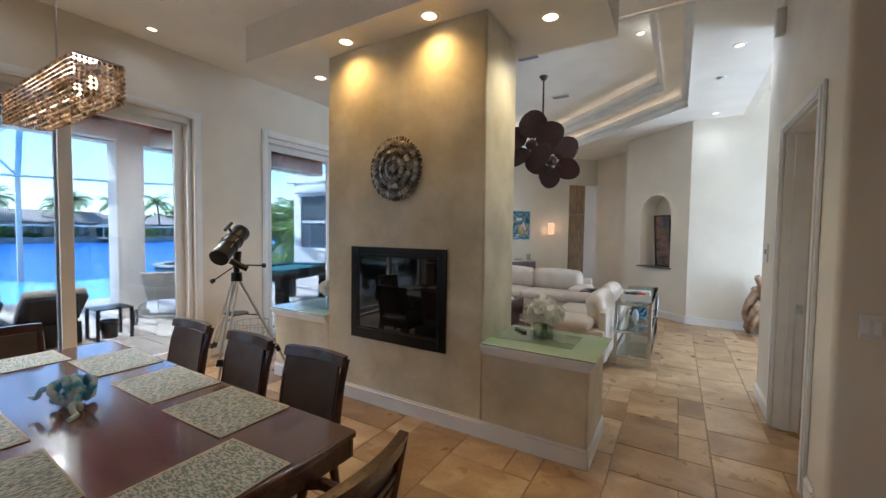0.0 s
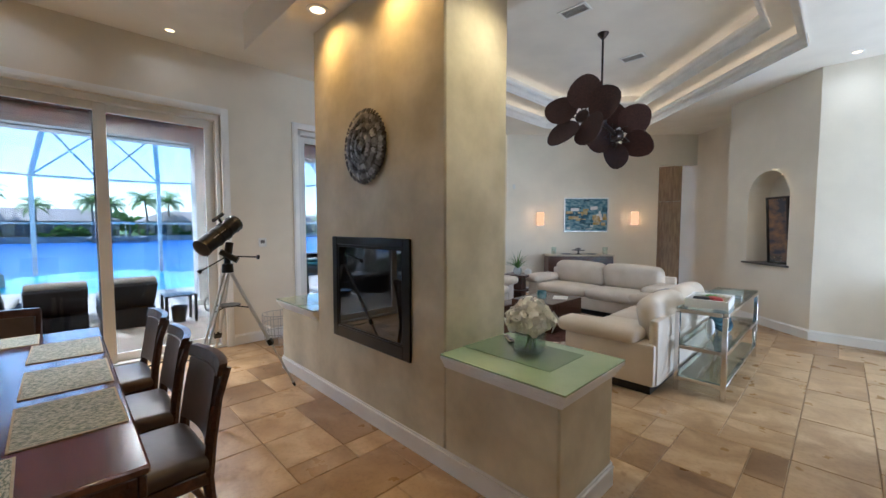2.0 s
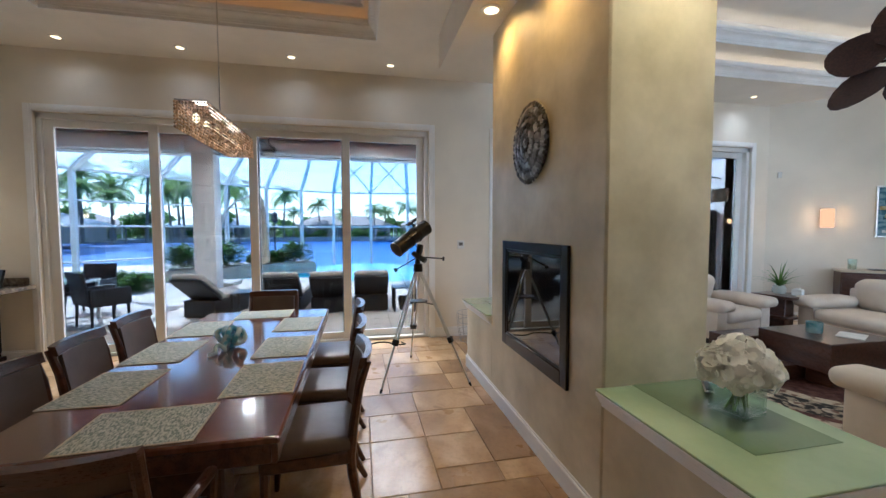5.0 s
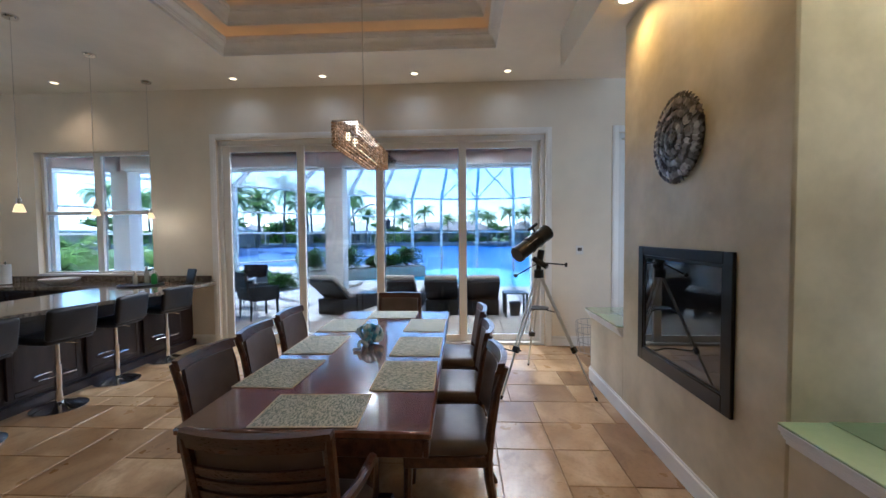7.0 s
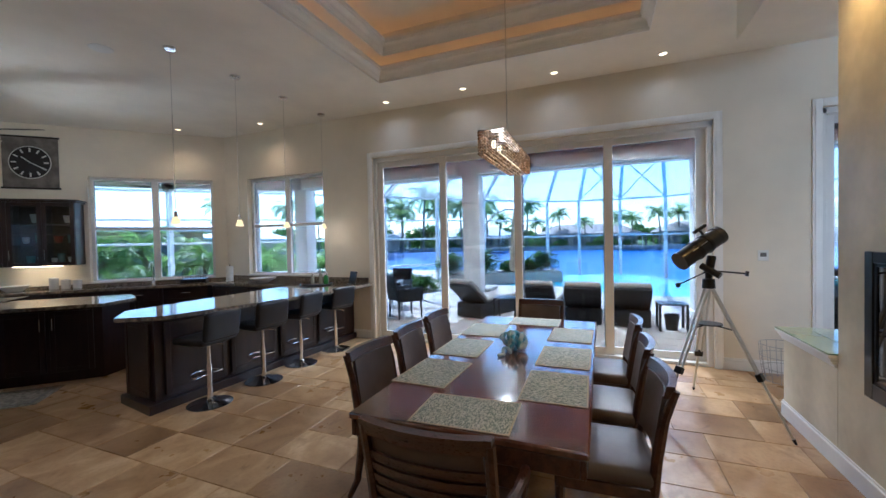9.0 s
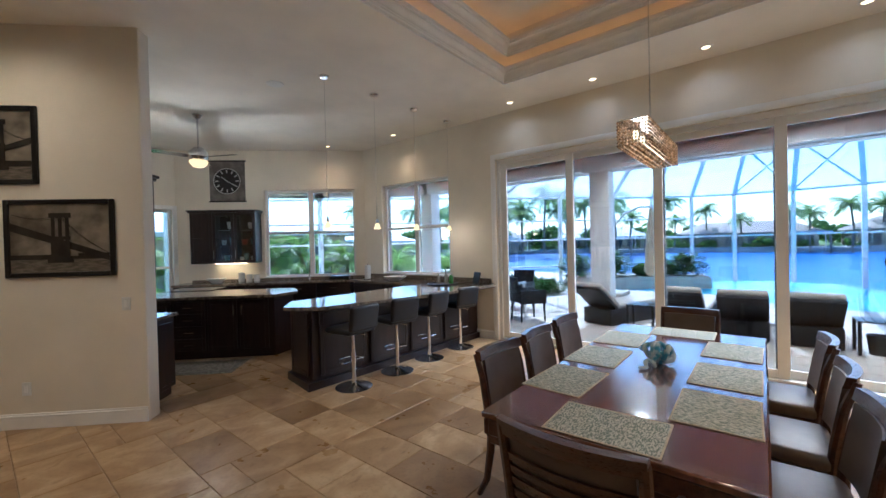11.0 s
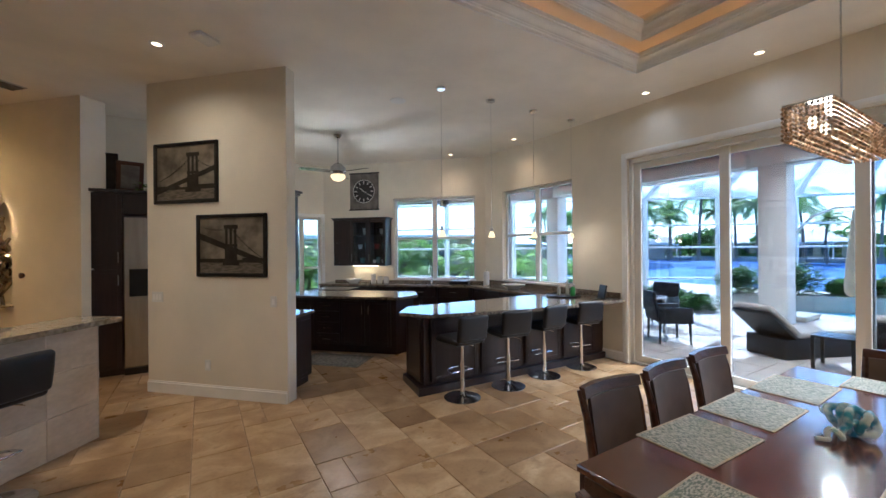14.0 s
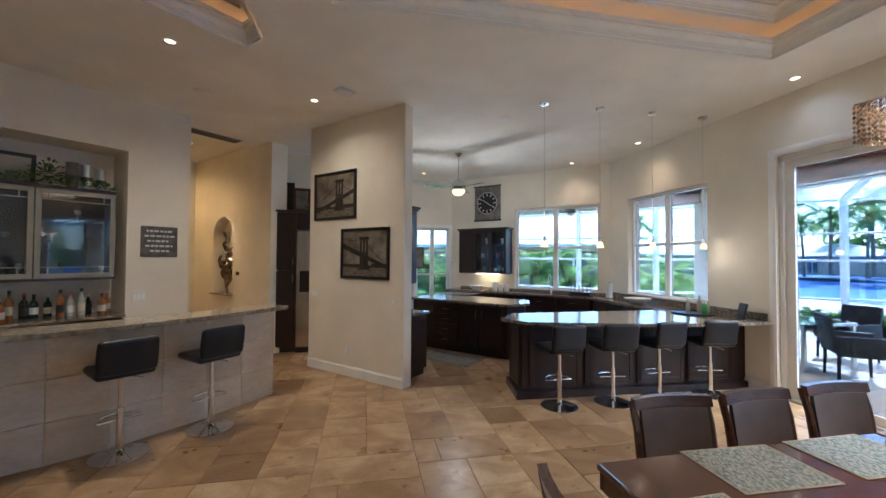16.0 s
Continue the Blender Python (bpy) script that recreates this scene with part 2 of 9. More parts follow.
translucent(LEAF, 0.6)
translucent(PALM_LEAF, 0.65)
translucent(PETAL, 0.35)
GRASS = mat("lawn", (0.09, 0.17, 0.03), 0.9, color2=(0.16, 0.25, 0.06), var=0.2, scale=0.6, fine=12)
BARK = mat("palm_bark", (0.17, 0.13, 0.095), 0.9, color2=(0.26, 0.21, 0.16), var=0.2, scale=6, fine=40, bump=0.5, stretch=(1, 1, 3))
DECK = mat("pool_deck_paver", (0.62, 0.55, 0.46), 0.75, color2=(0.74, 0.67, 0.58), var=0.12, scale=1.4, fine=30, island=0.12)
STUCCO = mat("white_stucco", (0.84, 0.82, 0.78), 0.85, var=0.04, scale=2, fine=120, bump=0.25)
CAGE = mat("white_aluminium_cage", (0.80, 0.81, 0.80), 0.35, var=0.03, scale=3)
SOFFIT_WOOD = mat("cedar_soffit", (0.46, 0.12, 0.06), 0.4, color2=(0.60, 0.20, 0.11), var=0.2, scale=3, fine=40, island=0.25, stretch=(6, 1, 1))
ROOF_TILE = mat("grey_roof_tile", (0.30, 0.255, 0.225), 0.85, color2=(0.40, 0.345, 0.30), var=0.2, scale=1.2, fine=8)
ROOF_WHITE = mat("white_roof_tile", (0.66, 0.66, 0.66), 0.8, var=0.1, scale=1.2, fine=8)
HOUSE_WALL = mat("beige_house_wall", (0.40, 0.33, 0.25), 0.85, color2=(0.50, 0.42, 0.33), var=0.1, scale=0.4)
DARK_WIN = mat("far_window_glass", (0.09, 0.11, 0.13), 0.15, var=0.2, scale=2)
SEAWALL = mat("concrete_seawall", (0.40, 0.38, 0.34), 0.9, var=0.2, scale=0.8, fine=9)
PLANTER = mat("pale_stone_planter", (0.55, 0.49, 0.39), 0.8, color2=(0.66, 0.60, 0.50), var=0.15, scale=3, fine=25)
ROCK = mat("blue_grey_mosaic", (0.06, 0.10, 0.16), 0.35, color2=(0.32, 0.38, 0.42), var=0.4, scale=22, fine=70, bump=0.4)
UMB = mat("tan_canvas", (0.50, 0.40, 0.26), 0.85, var=0.12, scale=5, fine=90)
DRIFT = mat("driftwood", (0.25, 0.15, 0.085), 0.7, color2=(0.52, 0.38, 0.25), var=0.3, scale=7, fine=40, bump=0.5)
DOOR_WOOD = mat("stained_oak_door", (0.20, 0.11, 0.045), 0.4, color2=(0.32, 0.185, 0.085), var=0.2, scale=3, fine=40, stretch=(8, 8, 1))
VENT = mat("grey_vent_metal", (0.42, 0.41, 0.39), 0.5, metal=0.3, var=0.06, scale=5)
RUG_RED = mat("rug_burgundy_wool", (0.055, 0.016, 0.014), 0.95, color2=(0.13, 0.055, 0.04), var=0.3, scale=18, fine=200, bump=0.4)
RUG_BLACK = mat("rug_black_wool", (0.015, 0.014, 0.013), 0.95, color2=(0.32, 0.26, 0.18), var=0.3, scale=13, fine=200, bump=0.4, low=0.5, high=0.56)
RUG_CREAM = mat("rug_cream_wool", (0.50, 0.42, 0.30), 0.95, color2=(0.16, 0.09, 0.06), var=0.3, scale=15, fine=200, bump=0.4, low=0.52, high=0.6)
MAT_GREY = mat("kitchen_mat", (0.16, 0.15, 0.13), 0.9, color2=(0.30, 0.28, 0.24), var=0.2, scale=30, fine=160)
PHOTO_MID = mat("sepia_print_sky", (0.10, 0.083, 0.062), 0.5, color2=(0.27, 0.235, 0.18), var=0.15, scale=4, fine=30)
PHOTO_DARK = mat("sepia_print_dark", (0.010, 0.008, 0.006), 0.5, color2=(0.026, 0.021, 0.017), var=0.2, scale=9, fine=40)
PHOTO_WATER = mat("sepia_print_water", (0.10, 0.085, 0.065), 0.5, color2=(0.19, 0.16, 0.125), var=0.2, scale=14, stretch=(1, 1, 4))
CANVAS = mat("abstract_canvas", (0.05, 0.16, 0.24), 0.7, color2=(0.28, 0.42, 0.46), var=0.3, scale=9, fine=50, stretch=(1, 1, 2.5))
CANVAS_GOLD = mat("abstract_gold", (0.42, 0.27, 0.06), 0.6, color2=(0.62, 0.52, 0.32), var=0.3, scale=12, fine=50)
CANVAS_DARK = mat("abstract_dark_teal", (0.02, 0.06, 0.09), 0.7, color2=(0.06, 0.16, 0.22), var=0.3, scale=12)
SLATE = mat("grey_slate", (0.07, 0.065, 0.06), 0.6, color2=(0.13, 0.12, 0.11), var=0.2, scale=12, fine=70)
LETTER = mat("pale_lettering", (0.62, 0.61, 0.57), 0.7, var=0.1, scale=9)
CLOCK_MAT = mat("weathered_grey_board", (0.13, 0.115, 0.105), 0.7, color2=(0.22, 0.195, 0.175), var=0.2, scale=6, fine=40)
CLOCK_DARK = mat("blue_black_clock_dial", (0.012, 0.014, 0.02), 0.45, var=0.3, scale=12)
ORANGE_PAINT = mat("sunset_print", (0.05, 0.06, 0.09), 0.5, color2=(0.30, 0.17, 0.09), var=0.3, scale=4, stretch=(1, 1, 2))
PAPER = mat("white_paper", (0.72, 0.72, 0.70), 0.7, var=0.06, scale=9)
BOTTLE_GREEN = mat("dark_bottle_glass", (0.010, 0.018, 0.010), 0.06, var=0.2, scale=4)
BOTTLE_AMBER = mat("amber_bottle", (0.22, 0.08, 0.02), 0.08, color2=(0.34, 0.15, 0.05), var=0.2, scale=5)
BOTTLE_PALE = mat("pale_bottle", (0.42, 0.42, 0.36), 0.08, var=0.1, scale=5)
CREAM_LABEL = mat("cream_label", (0.62, 0.56, 0.44), 0.7, var=0.1, scale=20)
RED_CAP = mat("red_cap", (0.35, 0.04, 0.03), 0.4, var=0.1, scale=9)
GREEN_PL = mat("green_soap_bottle", (0.06, 0.30, 0.06), 0.3, var=0.1, scale=9)
SHADE_WICKER = mat("woven_lamp_shade", (0.42, 0.29, 0.17), 0.8, color2=(0.58, 0.44, 0.29), var=0.3, scale=50, fine=120)
SEAT_BLUE = mat("blue_felt", (0.03, 0.16, 0.20), 0.9, var=0.1, scale=9)
# Pane tint darkens the sunlit outdoors to suit the indoor exposure.
GLASS = pane_glass("view_dimming_glass", TINT)
# Weaker dimming here, so garden and kitchen ceiling come out brighter.
GLASS_CLEAR = pane_glass("kitchen_window_glass", (0.50, 0.515, 0.515))
def screen_mesh(name):
    m = bpy.data.materials.new(name)
    m.use_nodes = True
    nt = m.node_tree
    n = nt.nodes
    tr, df, tl, mx, m2 = n.new("ShaderNodeBsdfTransparent"), n.new("ShaderNodeBsdfDiffuse"), n.new("ShaderNodeBsdfTranslucent"), n.new("ShaderNodeMixShader"), n.new("ShaderNodeMixShader")
    df.inputs[0].default_value = tl.inputs[0].default_value = (0.62, 0.65, 0.66, 1)
    m2.inputs[0].default_value, mx.inputs[0].default_value = 0.6, 0.36
    nt.links.new(df.outputs[0], m2.inputs[1])
    nt.links.new(tl.outputs[0], m2.inputs[2])
    nt.links.new(tr.outputs[0], mx.inputs[1])
    nt.links.new(m2.outputs[0], mx.inputs[2])
    nt.links.new(mx.outputs[0], n["Material Output"].inputs[0])
    return m


SCREEN = screen_mesh("insect_screen")
CAB_GLASS = pane_glass("cabinet_glass", (0.85, 0.87, 0.86))
SHELF_GLASS = pane_glass("shelf_glass", (0.89, 0.94, 0.925), 0.02, 1.6)
VASE_GLASS = pane_glass("clear_vase_glass", (0.84, 0.90, 0.87), 0.03, 4.0)
CAN_GLOW = glow("can_lamp_glow", (1.0, 0.62, 0.26), 0.42)
STRIP_GLOW = glow("cabinet_strip_glow", (1.0, 0.66, 0.30), 1.6)
WARM_GLOW = glow("warm_lamp_glow", (1.0, 0.62, 0.24), 0.17)
LED_GLOW = glow("cove_led_glow", (1.0, 0.42, 0.12), COVE)
LED_SOFT = glow("cove_led_soft_glow", (1.0, 0.72, 0.44), COVE * 2.4)
SCONCE_GLOW = glow("sconce_glow", (1.0, 0.50, 0.22), 0.14)
CRYSTAL_GLOW = glow("crystal_lamp_glow", (1.0, 0.68, 0.32), 0.32)
CRYSTAL = mat("crystal_bead", (0.40, 0.27, 0.15), 0.08, color2=(0.74, 0.60, 0.44), var=0.2, scale=30, island=0.5, spec=0.8)
translucent(CRYSTAL, 0.55)
CLOUDY = mat("grey_cabinet_paint", (0.30, 0.285, 0.235), 0.5, var=0.1, scale=4)


def water(name, color, rough, scale, bump, spec):
    m = mat(name, color, rough, var=0.1, scale=0.2, fine=scale, bump=bump, stretch=(1, 0.5, 1), spec=spec)
    return m


POOL = water("pool_water", (0.08, 0.52, 0.68), 0.15, 2.2, 0.5, 0.3)
CANAL = water("canal_water", (0.008, 0.12, 0.44), 0.30, 0.9, 0.9, 0.25)


# ---- mesh building ----
class Mesh:
    def __init__(self):
        self.v, self.f = [], []

    def add(self, verts, faces, m=None):
        k = len(self.v)
        self.v += [tuple(m @ Vector(p)) if m else tuple(p) for p in verts]
        self.f += [tuple(i + k for i in f) for f in faces]
        return self

    def box(self, lo, hi, c=0.0, m=None):
        (x0, y0, z0), (x1, y1, z1) = lo, hi
        c = min(c, (x1 - x0) * 0.45, (y1 - y0) * 0.45, (z1 - z0) * 0.45)
        if c <= 0:
            v = [(x, y, z) for z in (z0, z1) for y in (y0, y1) for x in (x0, x1)]
            return self.add(v, [(0, 2, 3, 1), (4, 5, 7, 6), (0, 1, 5, 4), (2, 6, 7, 3), (0, 4, 6, 2), (1, 3, 7, 5)], m)
        b = bmesh.new()
        bmesh.ops.create_cube(b, size=1)
        for w in b.verts:
            w.co = Vector(((x0 + x1) / 2 + w.co.x * (x1 - x0), (y0 + y1) / 2 + w.co.y * (y1 - y0), (z0 + z1) / 2 + w.co.z * (z1 - z0)))
        bmesh.ops.bevel(b, geom=b.edges[:], offset=c, segments=2 if c > 0.012 else 1, affect="EDGES", profile=0.5)
        return self.bm(b, m)

    def bm(self, b, m=None):
        b.verts.index_update()
        self.add([w.co[:] for w in b.verts], [[w.index for w in f.verts] for f in b.faces], m)
        b.free()
        return self

    def soft(self, lo, hi, r, m=None, seg=4, puff=0.0):
        """A cushion: a box with large rounded edges and a little swell."""
        (x0, y0, z0), (x1, y1, z1) = lo, hi
        b = bmesh.new()
        bmesh.ops.create_cube(b, size=1)
        s = Vector((x1 - x0, y1 - y0, z1 - z0))
        for w in b.verts:
            w.co = Vector((w.co.x * s.x, w.co.y * s.y, w.co.z * s.z))
        bmesh.ops.bevel(b, geom=b.edges[:], offset=min(r, min(s) * 0.48), segments=seg, affect="EDGES", profile=0.5)
        bmesh.ops.subdivide_edges(b, edges=[e for e in b.edges if e.calc_length() > 0.25 * max(s)], cuts=5, use_grid_fill=True)
        mid = Vector(((x0 + x1) / 2, (y0 + y1) / 2, (z0 + z1) / 2))
        for w in b.verts:
            if puff:
                k = [max(0, 1 - (2 * w.co[i] / s[i]) ** 2) for i in range(3)]
                for i in range(3):
                    j, l = (i + 1) % 3, (i + 2) % 3
                    w.co[i] += math.copysign(puff * k[j] * k[l], w.co[i]) * min(1, abs(w.co[i]) / (s[i] * 0.3))
            w.co += mid
        return self.bm(b, m)

    def cyl(self, p, q, r, r2=None, n=14, cap=True, m=None):
        p, q = Vector(p), Vector(q)
        r2 = r if r2 is None else r2
        a = (q - p).normalized()
        u = a.orthogonal().normalized()
        w = a.cross(u)
        vs = [tuple(c + (u * math.cos(2 * math.pi * i / n) + w * math.sin(2 * math.pi * i / n)) * k) for c, k in ((p, r), (q, r2)) for i in range(n)]
        fs = [(i, (i + 1) % n, n + (i + 1) % n, n + i) for i in range(n)]
        if cap:
            fs += [tuple(range(n - 1, -1, -1)), tuple(range(n, 2 * n))]
        return self.add(vs, fs, m)

    def lathe(self, prof, n=20, c=(0, 0, 0), m=None):
        vs = [(c[0] + r * math.cos(2 * math.pi * i / n), c[1] + r * math.sin(2 * math.pi * i / n), c[2] + z) for r, z in prof for i in range(n)]
        k = len(prof)
        fs = [(j * n + i, j * n + (i + 1) % n, (j + 1) * n + (i + 1) % n, (j + 1) * n + i) for j in range(k - 1) for i in range(n)]
        if prof[0][0] > 1e-5:
            fs.append(tuple(range(n - 1, -1, -1)))
        if prof[-1][0] > 1e-5:
            fs.append(tuple((k - 1) * n + i for i in range(n)))
        return self.add(vs, fs, m)

    def tube(self, pts, r, n=8, closed=False, m=None):
        pts = [Vector(p) for p in pts]
        rs = r if isinstance(r, (list, tuple)) else [r] * len(pts)
        vs, k = [], len(pts)
        u = None
        for i, p in enumerate(pts):
            a = (pts[(i + 1) % k] - pts[i - 1]) if closed or 0 < i < k - 1 else (pts[1] - pts[0] if i == 0 else pts[-1] - pts[-2])
            a.normalize()
            u = a.orthogonal().normalized() if u is None else (u - a * u.dot(a)).normalized()
            w = a.cross(u)
            vs += [tuple(p + (u * math.cos(2 * math.pi * j / n) + w * math.sin(2 * math.pi * j / n)) * rs[i]) for j in range(n)]
        fs = [(i * n + j, i * n + (j + 1) % n, ((i + 1) % k) * n + (j + 1) % n, ((i + 1) % k) * n + j) for i in range(k if closed else k - 1) for j in range(n)]
        if not closed:
            fs += [tuple(range(n - 1, -1, -1)), tuple((k - 1) * n + j for j in range(n))]
        return self.add(vs, fs, m)

    def prism(self, poly, z0, z1, m=None):
        n = len(poly)
        area = sum(poly[i][0] * poly[(i + 1) % n][1] - poly[(i + 1) % n][0] * poly[i][1] for i in range(n))
        if area < 0:
            poly = poly[::-1]
        vs = [(x, y, z) for z in (z0, z1) for x, y in poly]
        fs = [tuple(range(n - 1, -1, -1)), tuple(range(n, 2 * n))] + [(i, (i + 1) % n, n + (i + 1) % n, n + i) for i in range(n)]
        return self.add(vs, fs, m)

    def ball(self, c, r, n=12, m=None, squash=(1, 1, 1)):
        prof = [(max(1e-6, math.sin(math.pi * i / (n // 2))), -math.cos(math.pi * i / (n // 2))) for i in range(n // 2 + 1)]
        mm = Matrix.Translation(c) @ Matrix.Diagonal((r * squash[0], r * squash[1], r * squash[2], 1))
        return self.lathe([(a if 0 < i < n // 2 else 0, b) for i, (a, b) in enumerate(prof)], n, m=(m @ mm) if m else mm)

    def quad(self, a, b, c, d):
        return self.add([a, b, c, d], [(0, 1, 2, 3)])


def mesh_object(name, me, material, angle=38):
    data = bpy.data.meshes.new(name)
    data.from_pydata(me.v, [], me.f)
    data.validate()
    b = bmesh.new()
    b.from_mesh(data)
    bmesh.ops.recalc_face_normals(b, faces=b.faces)
    b.to_mesh(data)
    b.free()
    data.materials.append(material)
    data.polygons.foreach_set("use_smooth", [True] * len(data.polygons))
    data.set_sharp_from_angle(angle=radians(angle))
    return new(name, data)


def part(name, me, material, parent, label=""):
    ob = mesh_object(name, me, material)
    ob.parent = parent
    return tagged(ob, label)


def thing(name, at=None, label="", category="", group="", kind=""):
    ob = new(name)
    ob.empty_display_size = 0.1
    if at is not None:
        ob.matrix_basis = at
    return tagged(ob, label, category, group, kind)


def struct(name, me, material, label="", category=""):
    return tagged(mesh_object(name, me, material), label, category or name.split("_")[0], kind="structure")


def solo(name, me, material, label, category, group="", at=None):
    ob = mesh_object(name, me, material)
    if at is not None:
        ob.matrix_basis = at
    return tagged(ob, label, category, group)


def inset(poly, d):
    """The polygon (counter-clockwise) moved inwards by d."""
    n, out = len(poly), []
    for i in range(n):
        a, b, c = Vector(poly[i - 1]), Vector(poly[i]), Vector(poly[(i + 1) % n])
        e, f = (b - a).normalized(), (c - b).normalized()
        ne, nf = Vector((-e.y, e.x)), Vector((-f.y, f.x))
        k = (ne + nf) / (1 + ne.dot(nf))
        out.append(tuple(b + k * d))
    return out


def ring(me, outer, inner, z0, z1):
    n = len(outer)
    for i in range(n):
        j = (i + 1) % n
        me.add([(*outer[i], z0), (*outer[j], z0), (*inner[j], z0), (*inner[i], z0), (*outer[i], z1), (*outer[j], z1), (*inner[j], z1), (*inner[i], z1)],
               [(0, 3, 2, 1), (4, 5, 6, 7), (0, 1, 5, 4), (2, 3, 7, 6)])
    return me


# ---- walls ----
H = 3.64


def frame_of(p, q):
    """Local frame of a wall: x along p to q, y to the left of it (into the room), z up."""
    return pose(p[0], p[1], 0, 0, 0, math.degrees(math.atan2(q[1] - p[1], q[0] - p[0])))


def wall(name, p, q, thick, z1=H, holes=(), material=None, z0=0.0, label="beige painted plaster wall"):
    """A wall whose room face runs from p to q, the room on its left; thickness goes to the right. Holes: (s0, s1, z0, z1)."""
    m, length = frame_of(p, q), math.hypot(q[0] - p[0], q[1] - p[1])
    me, s = Mesh(), 0.0
    for a, b, h0, h1 in sorted(holes):
        me.box((s, -thick, z0), (a, 0, z1), m=m)
        if h0 > z0 + 0.001:
            me.box((a, -thick, z0), (b, 0, h0), m=m)
        if h1 < z1 - 0.001:
            me.box((a, -thick, h1), (b, 0, z1), m=m)
        s = b
    me.box((s, -thick, z0), (length, 0, z1), m=m)
    return struct(name, me, material or WALL, label, "wall"), m


def baseboard(name, p, q, gaps=(), h=0.14):
    m, length = frame_of(p, q), math.hypot(q[0] - p[0], q[1] - p[1])
    me, s = Mesh(), 0.0
    for a, b in list(gaps) + [(length, length)]:
        if a - s > 0.02:
            me.box((s, 0.002, 0.001), (a, 0.016, h - 0.035), m=m)
            me.box((s, 0.002, h - 0.035), (a, 0.022, h - 0.018), 0.004, m=m)
            me.box((s, 0.002, h - 0.018), (a, 0.012, h), 0.004, m=m)
        s = b
    return struct(name, me, TRIM, "white painted stepped baseboard along the wall", "baseboard")


def casing(name, m, s0, s1, z0, z1, w=0.085, d=0.022, sides=True):
    me = Mesh()
    for a, b in ((s0 - w, s0), (s1, s1 + w)):
        me.box((a, 0.002, z0), (b, d, z1 + w), 0.004, m=m)
        me.box((a + 0.02, d, z0), (b - 0.02, d + 0.008, z1 + w - 0.02), 0.003, m=m)
    me.box((s0, 0.002, z1), (s1, d, z1 + w), 0.004, m=m)
    me.box((s0, d, z1 + 0.02), (s1, d + 0.008, z1 + w - 0.02), 0.003, m=m)
    return struct(name, me, TRIM, "white painted casing round the opening", "trim")


W0 = (-5.02, 8.43)
W1 = (-5.02, -5.43)


def west(y):
    return 8.43 - y


wall("wall_west", W0, W1, 0.25, holes=[(west(8.07), west(5.55), 0, 2.92), (west(4.85), west(3.48), 0, 2.92), (west(2.5), west(-2.13), 0, 2.92), (west(-3.11), west(-4.87), 1.0, 2.80)])
MW = frame_of(W0, W1)
K0, K1 = (-5.02, -5.43), (-2.30, -8.15)
wall("wall_southwest", K0, K1, 0.25, holes=[(0.21, 2.09, 0.96, 2.81)])
MK = frame_of(K0, K1)
wall("wall_south", (-2.30, -8.15), (1.6, -8.15), 0.2, holes=[(0.06, 0.92, 0, 2.42)])
wall("wall_kitchen_east", (0.35, -8.15), (0.35, -6.1), 0.15)
wall("wall_fridge_back", (0.2, -6.15), (2.0, -6.15), 0.15)
MP = frame_of((-0.60, -3.23), (0.72, -4.55))
wall("wall_pictures", (-0.60, -3.23), (0.72, -4.55), 0.16)
wall("wall_art", (1.47, -5.37), (3.95, -7.85), 0.30, holes=[(1.212, 1.942, 0.92, 2.42)])
MA = frame_of((1.33, -5.23), (3.95, -7.85))
wall("wall_hall_end", (3.30, -7.40), (5.0, -5.7), 0.15)
wall("wall_backbar", (2.31, -4.33), (4.6, -2.04), 0.55, holes=[(0.71, 3.0, 0.91, 2.98)])
MB = frame_of((2.31, -4.33), (4.6, -2.04))
wall("wall_east", (4.5, -2.14), (4.5, 2.85), 0.2)
wall("wall_hall_side", (5.0, -5.7), (5.0, -2.0), 0.2)
wall("wall_hall_back", (5.2, -2.0), (4.702, -2.0), 0.14)
wall("wall_side_room", (4.5, 2.852), (4.5, 4.94), 0.2)
wall("wall_entry", (4.5, 2.85), (0.76, 2.85), 0.15)
wall("wall_corridor", (0.73, 2.88), (0.73, 4.95), 0.17, holes=[(0.362, 1.322, 0, 2.45)])
MC = frame_of((0.73, 3.002), (0.73, 4.95))
wall("wall_foyer_south", (0.902, 4.95), (4.5, 4.95), 0.17, z1=5.2)
wall("wall_foyer_east", (4.5, 4.952), (4.5, 8.28), 0.2, z1=5.2, holes=[(0.5, 2.8, 0.0, 3.0)])
wall("wall_foyer_north", (4.7, 8.28), (0.17, 8.28), 0.2, z1=5.2)
wall("wall_niche", (0.168, 8.282), (-1.0, 9.45), 0.45, holes=[(0.40, 1.18, 0.95, 2.40)])
MN = frame_of((0.168, 8.282), (-1.0, 9.45))
wall("wall_northwest", (-2.56, 10.89), W0, 0.15)
MQ = frame_of((-2.56, 10.89), W0)
wall("wall_hall_right", (0.4, 9.15), (-2.35, 11.9), 0.2)
wall("wall_hall_lintel", (-1.95, 11.5), (-2.56, 10.89), 0.15, z0=2.95)
wall("wall_hall_north", (-0.5, 12.4), (-6.5, 12.4), 0.2)
wall("wall_hall_west", (-6.5, 13.2), (-6.5, 9.4), 0.2)
wall("wall_foyer_header", (0.88, 4.95), (0.88, 8.28), 0.12, z0=H, z1=5.2)


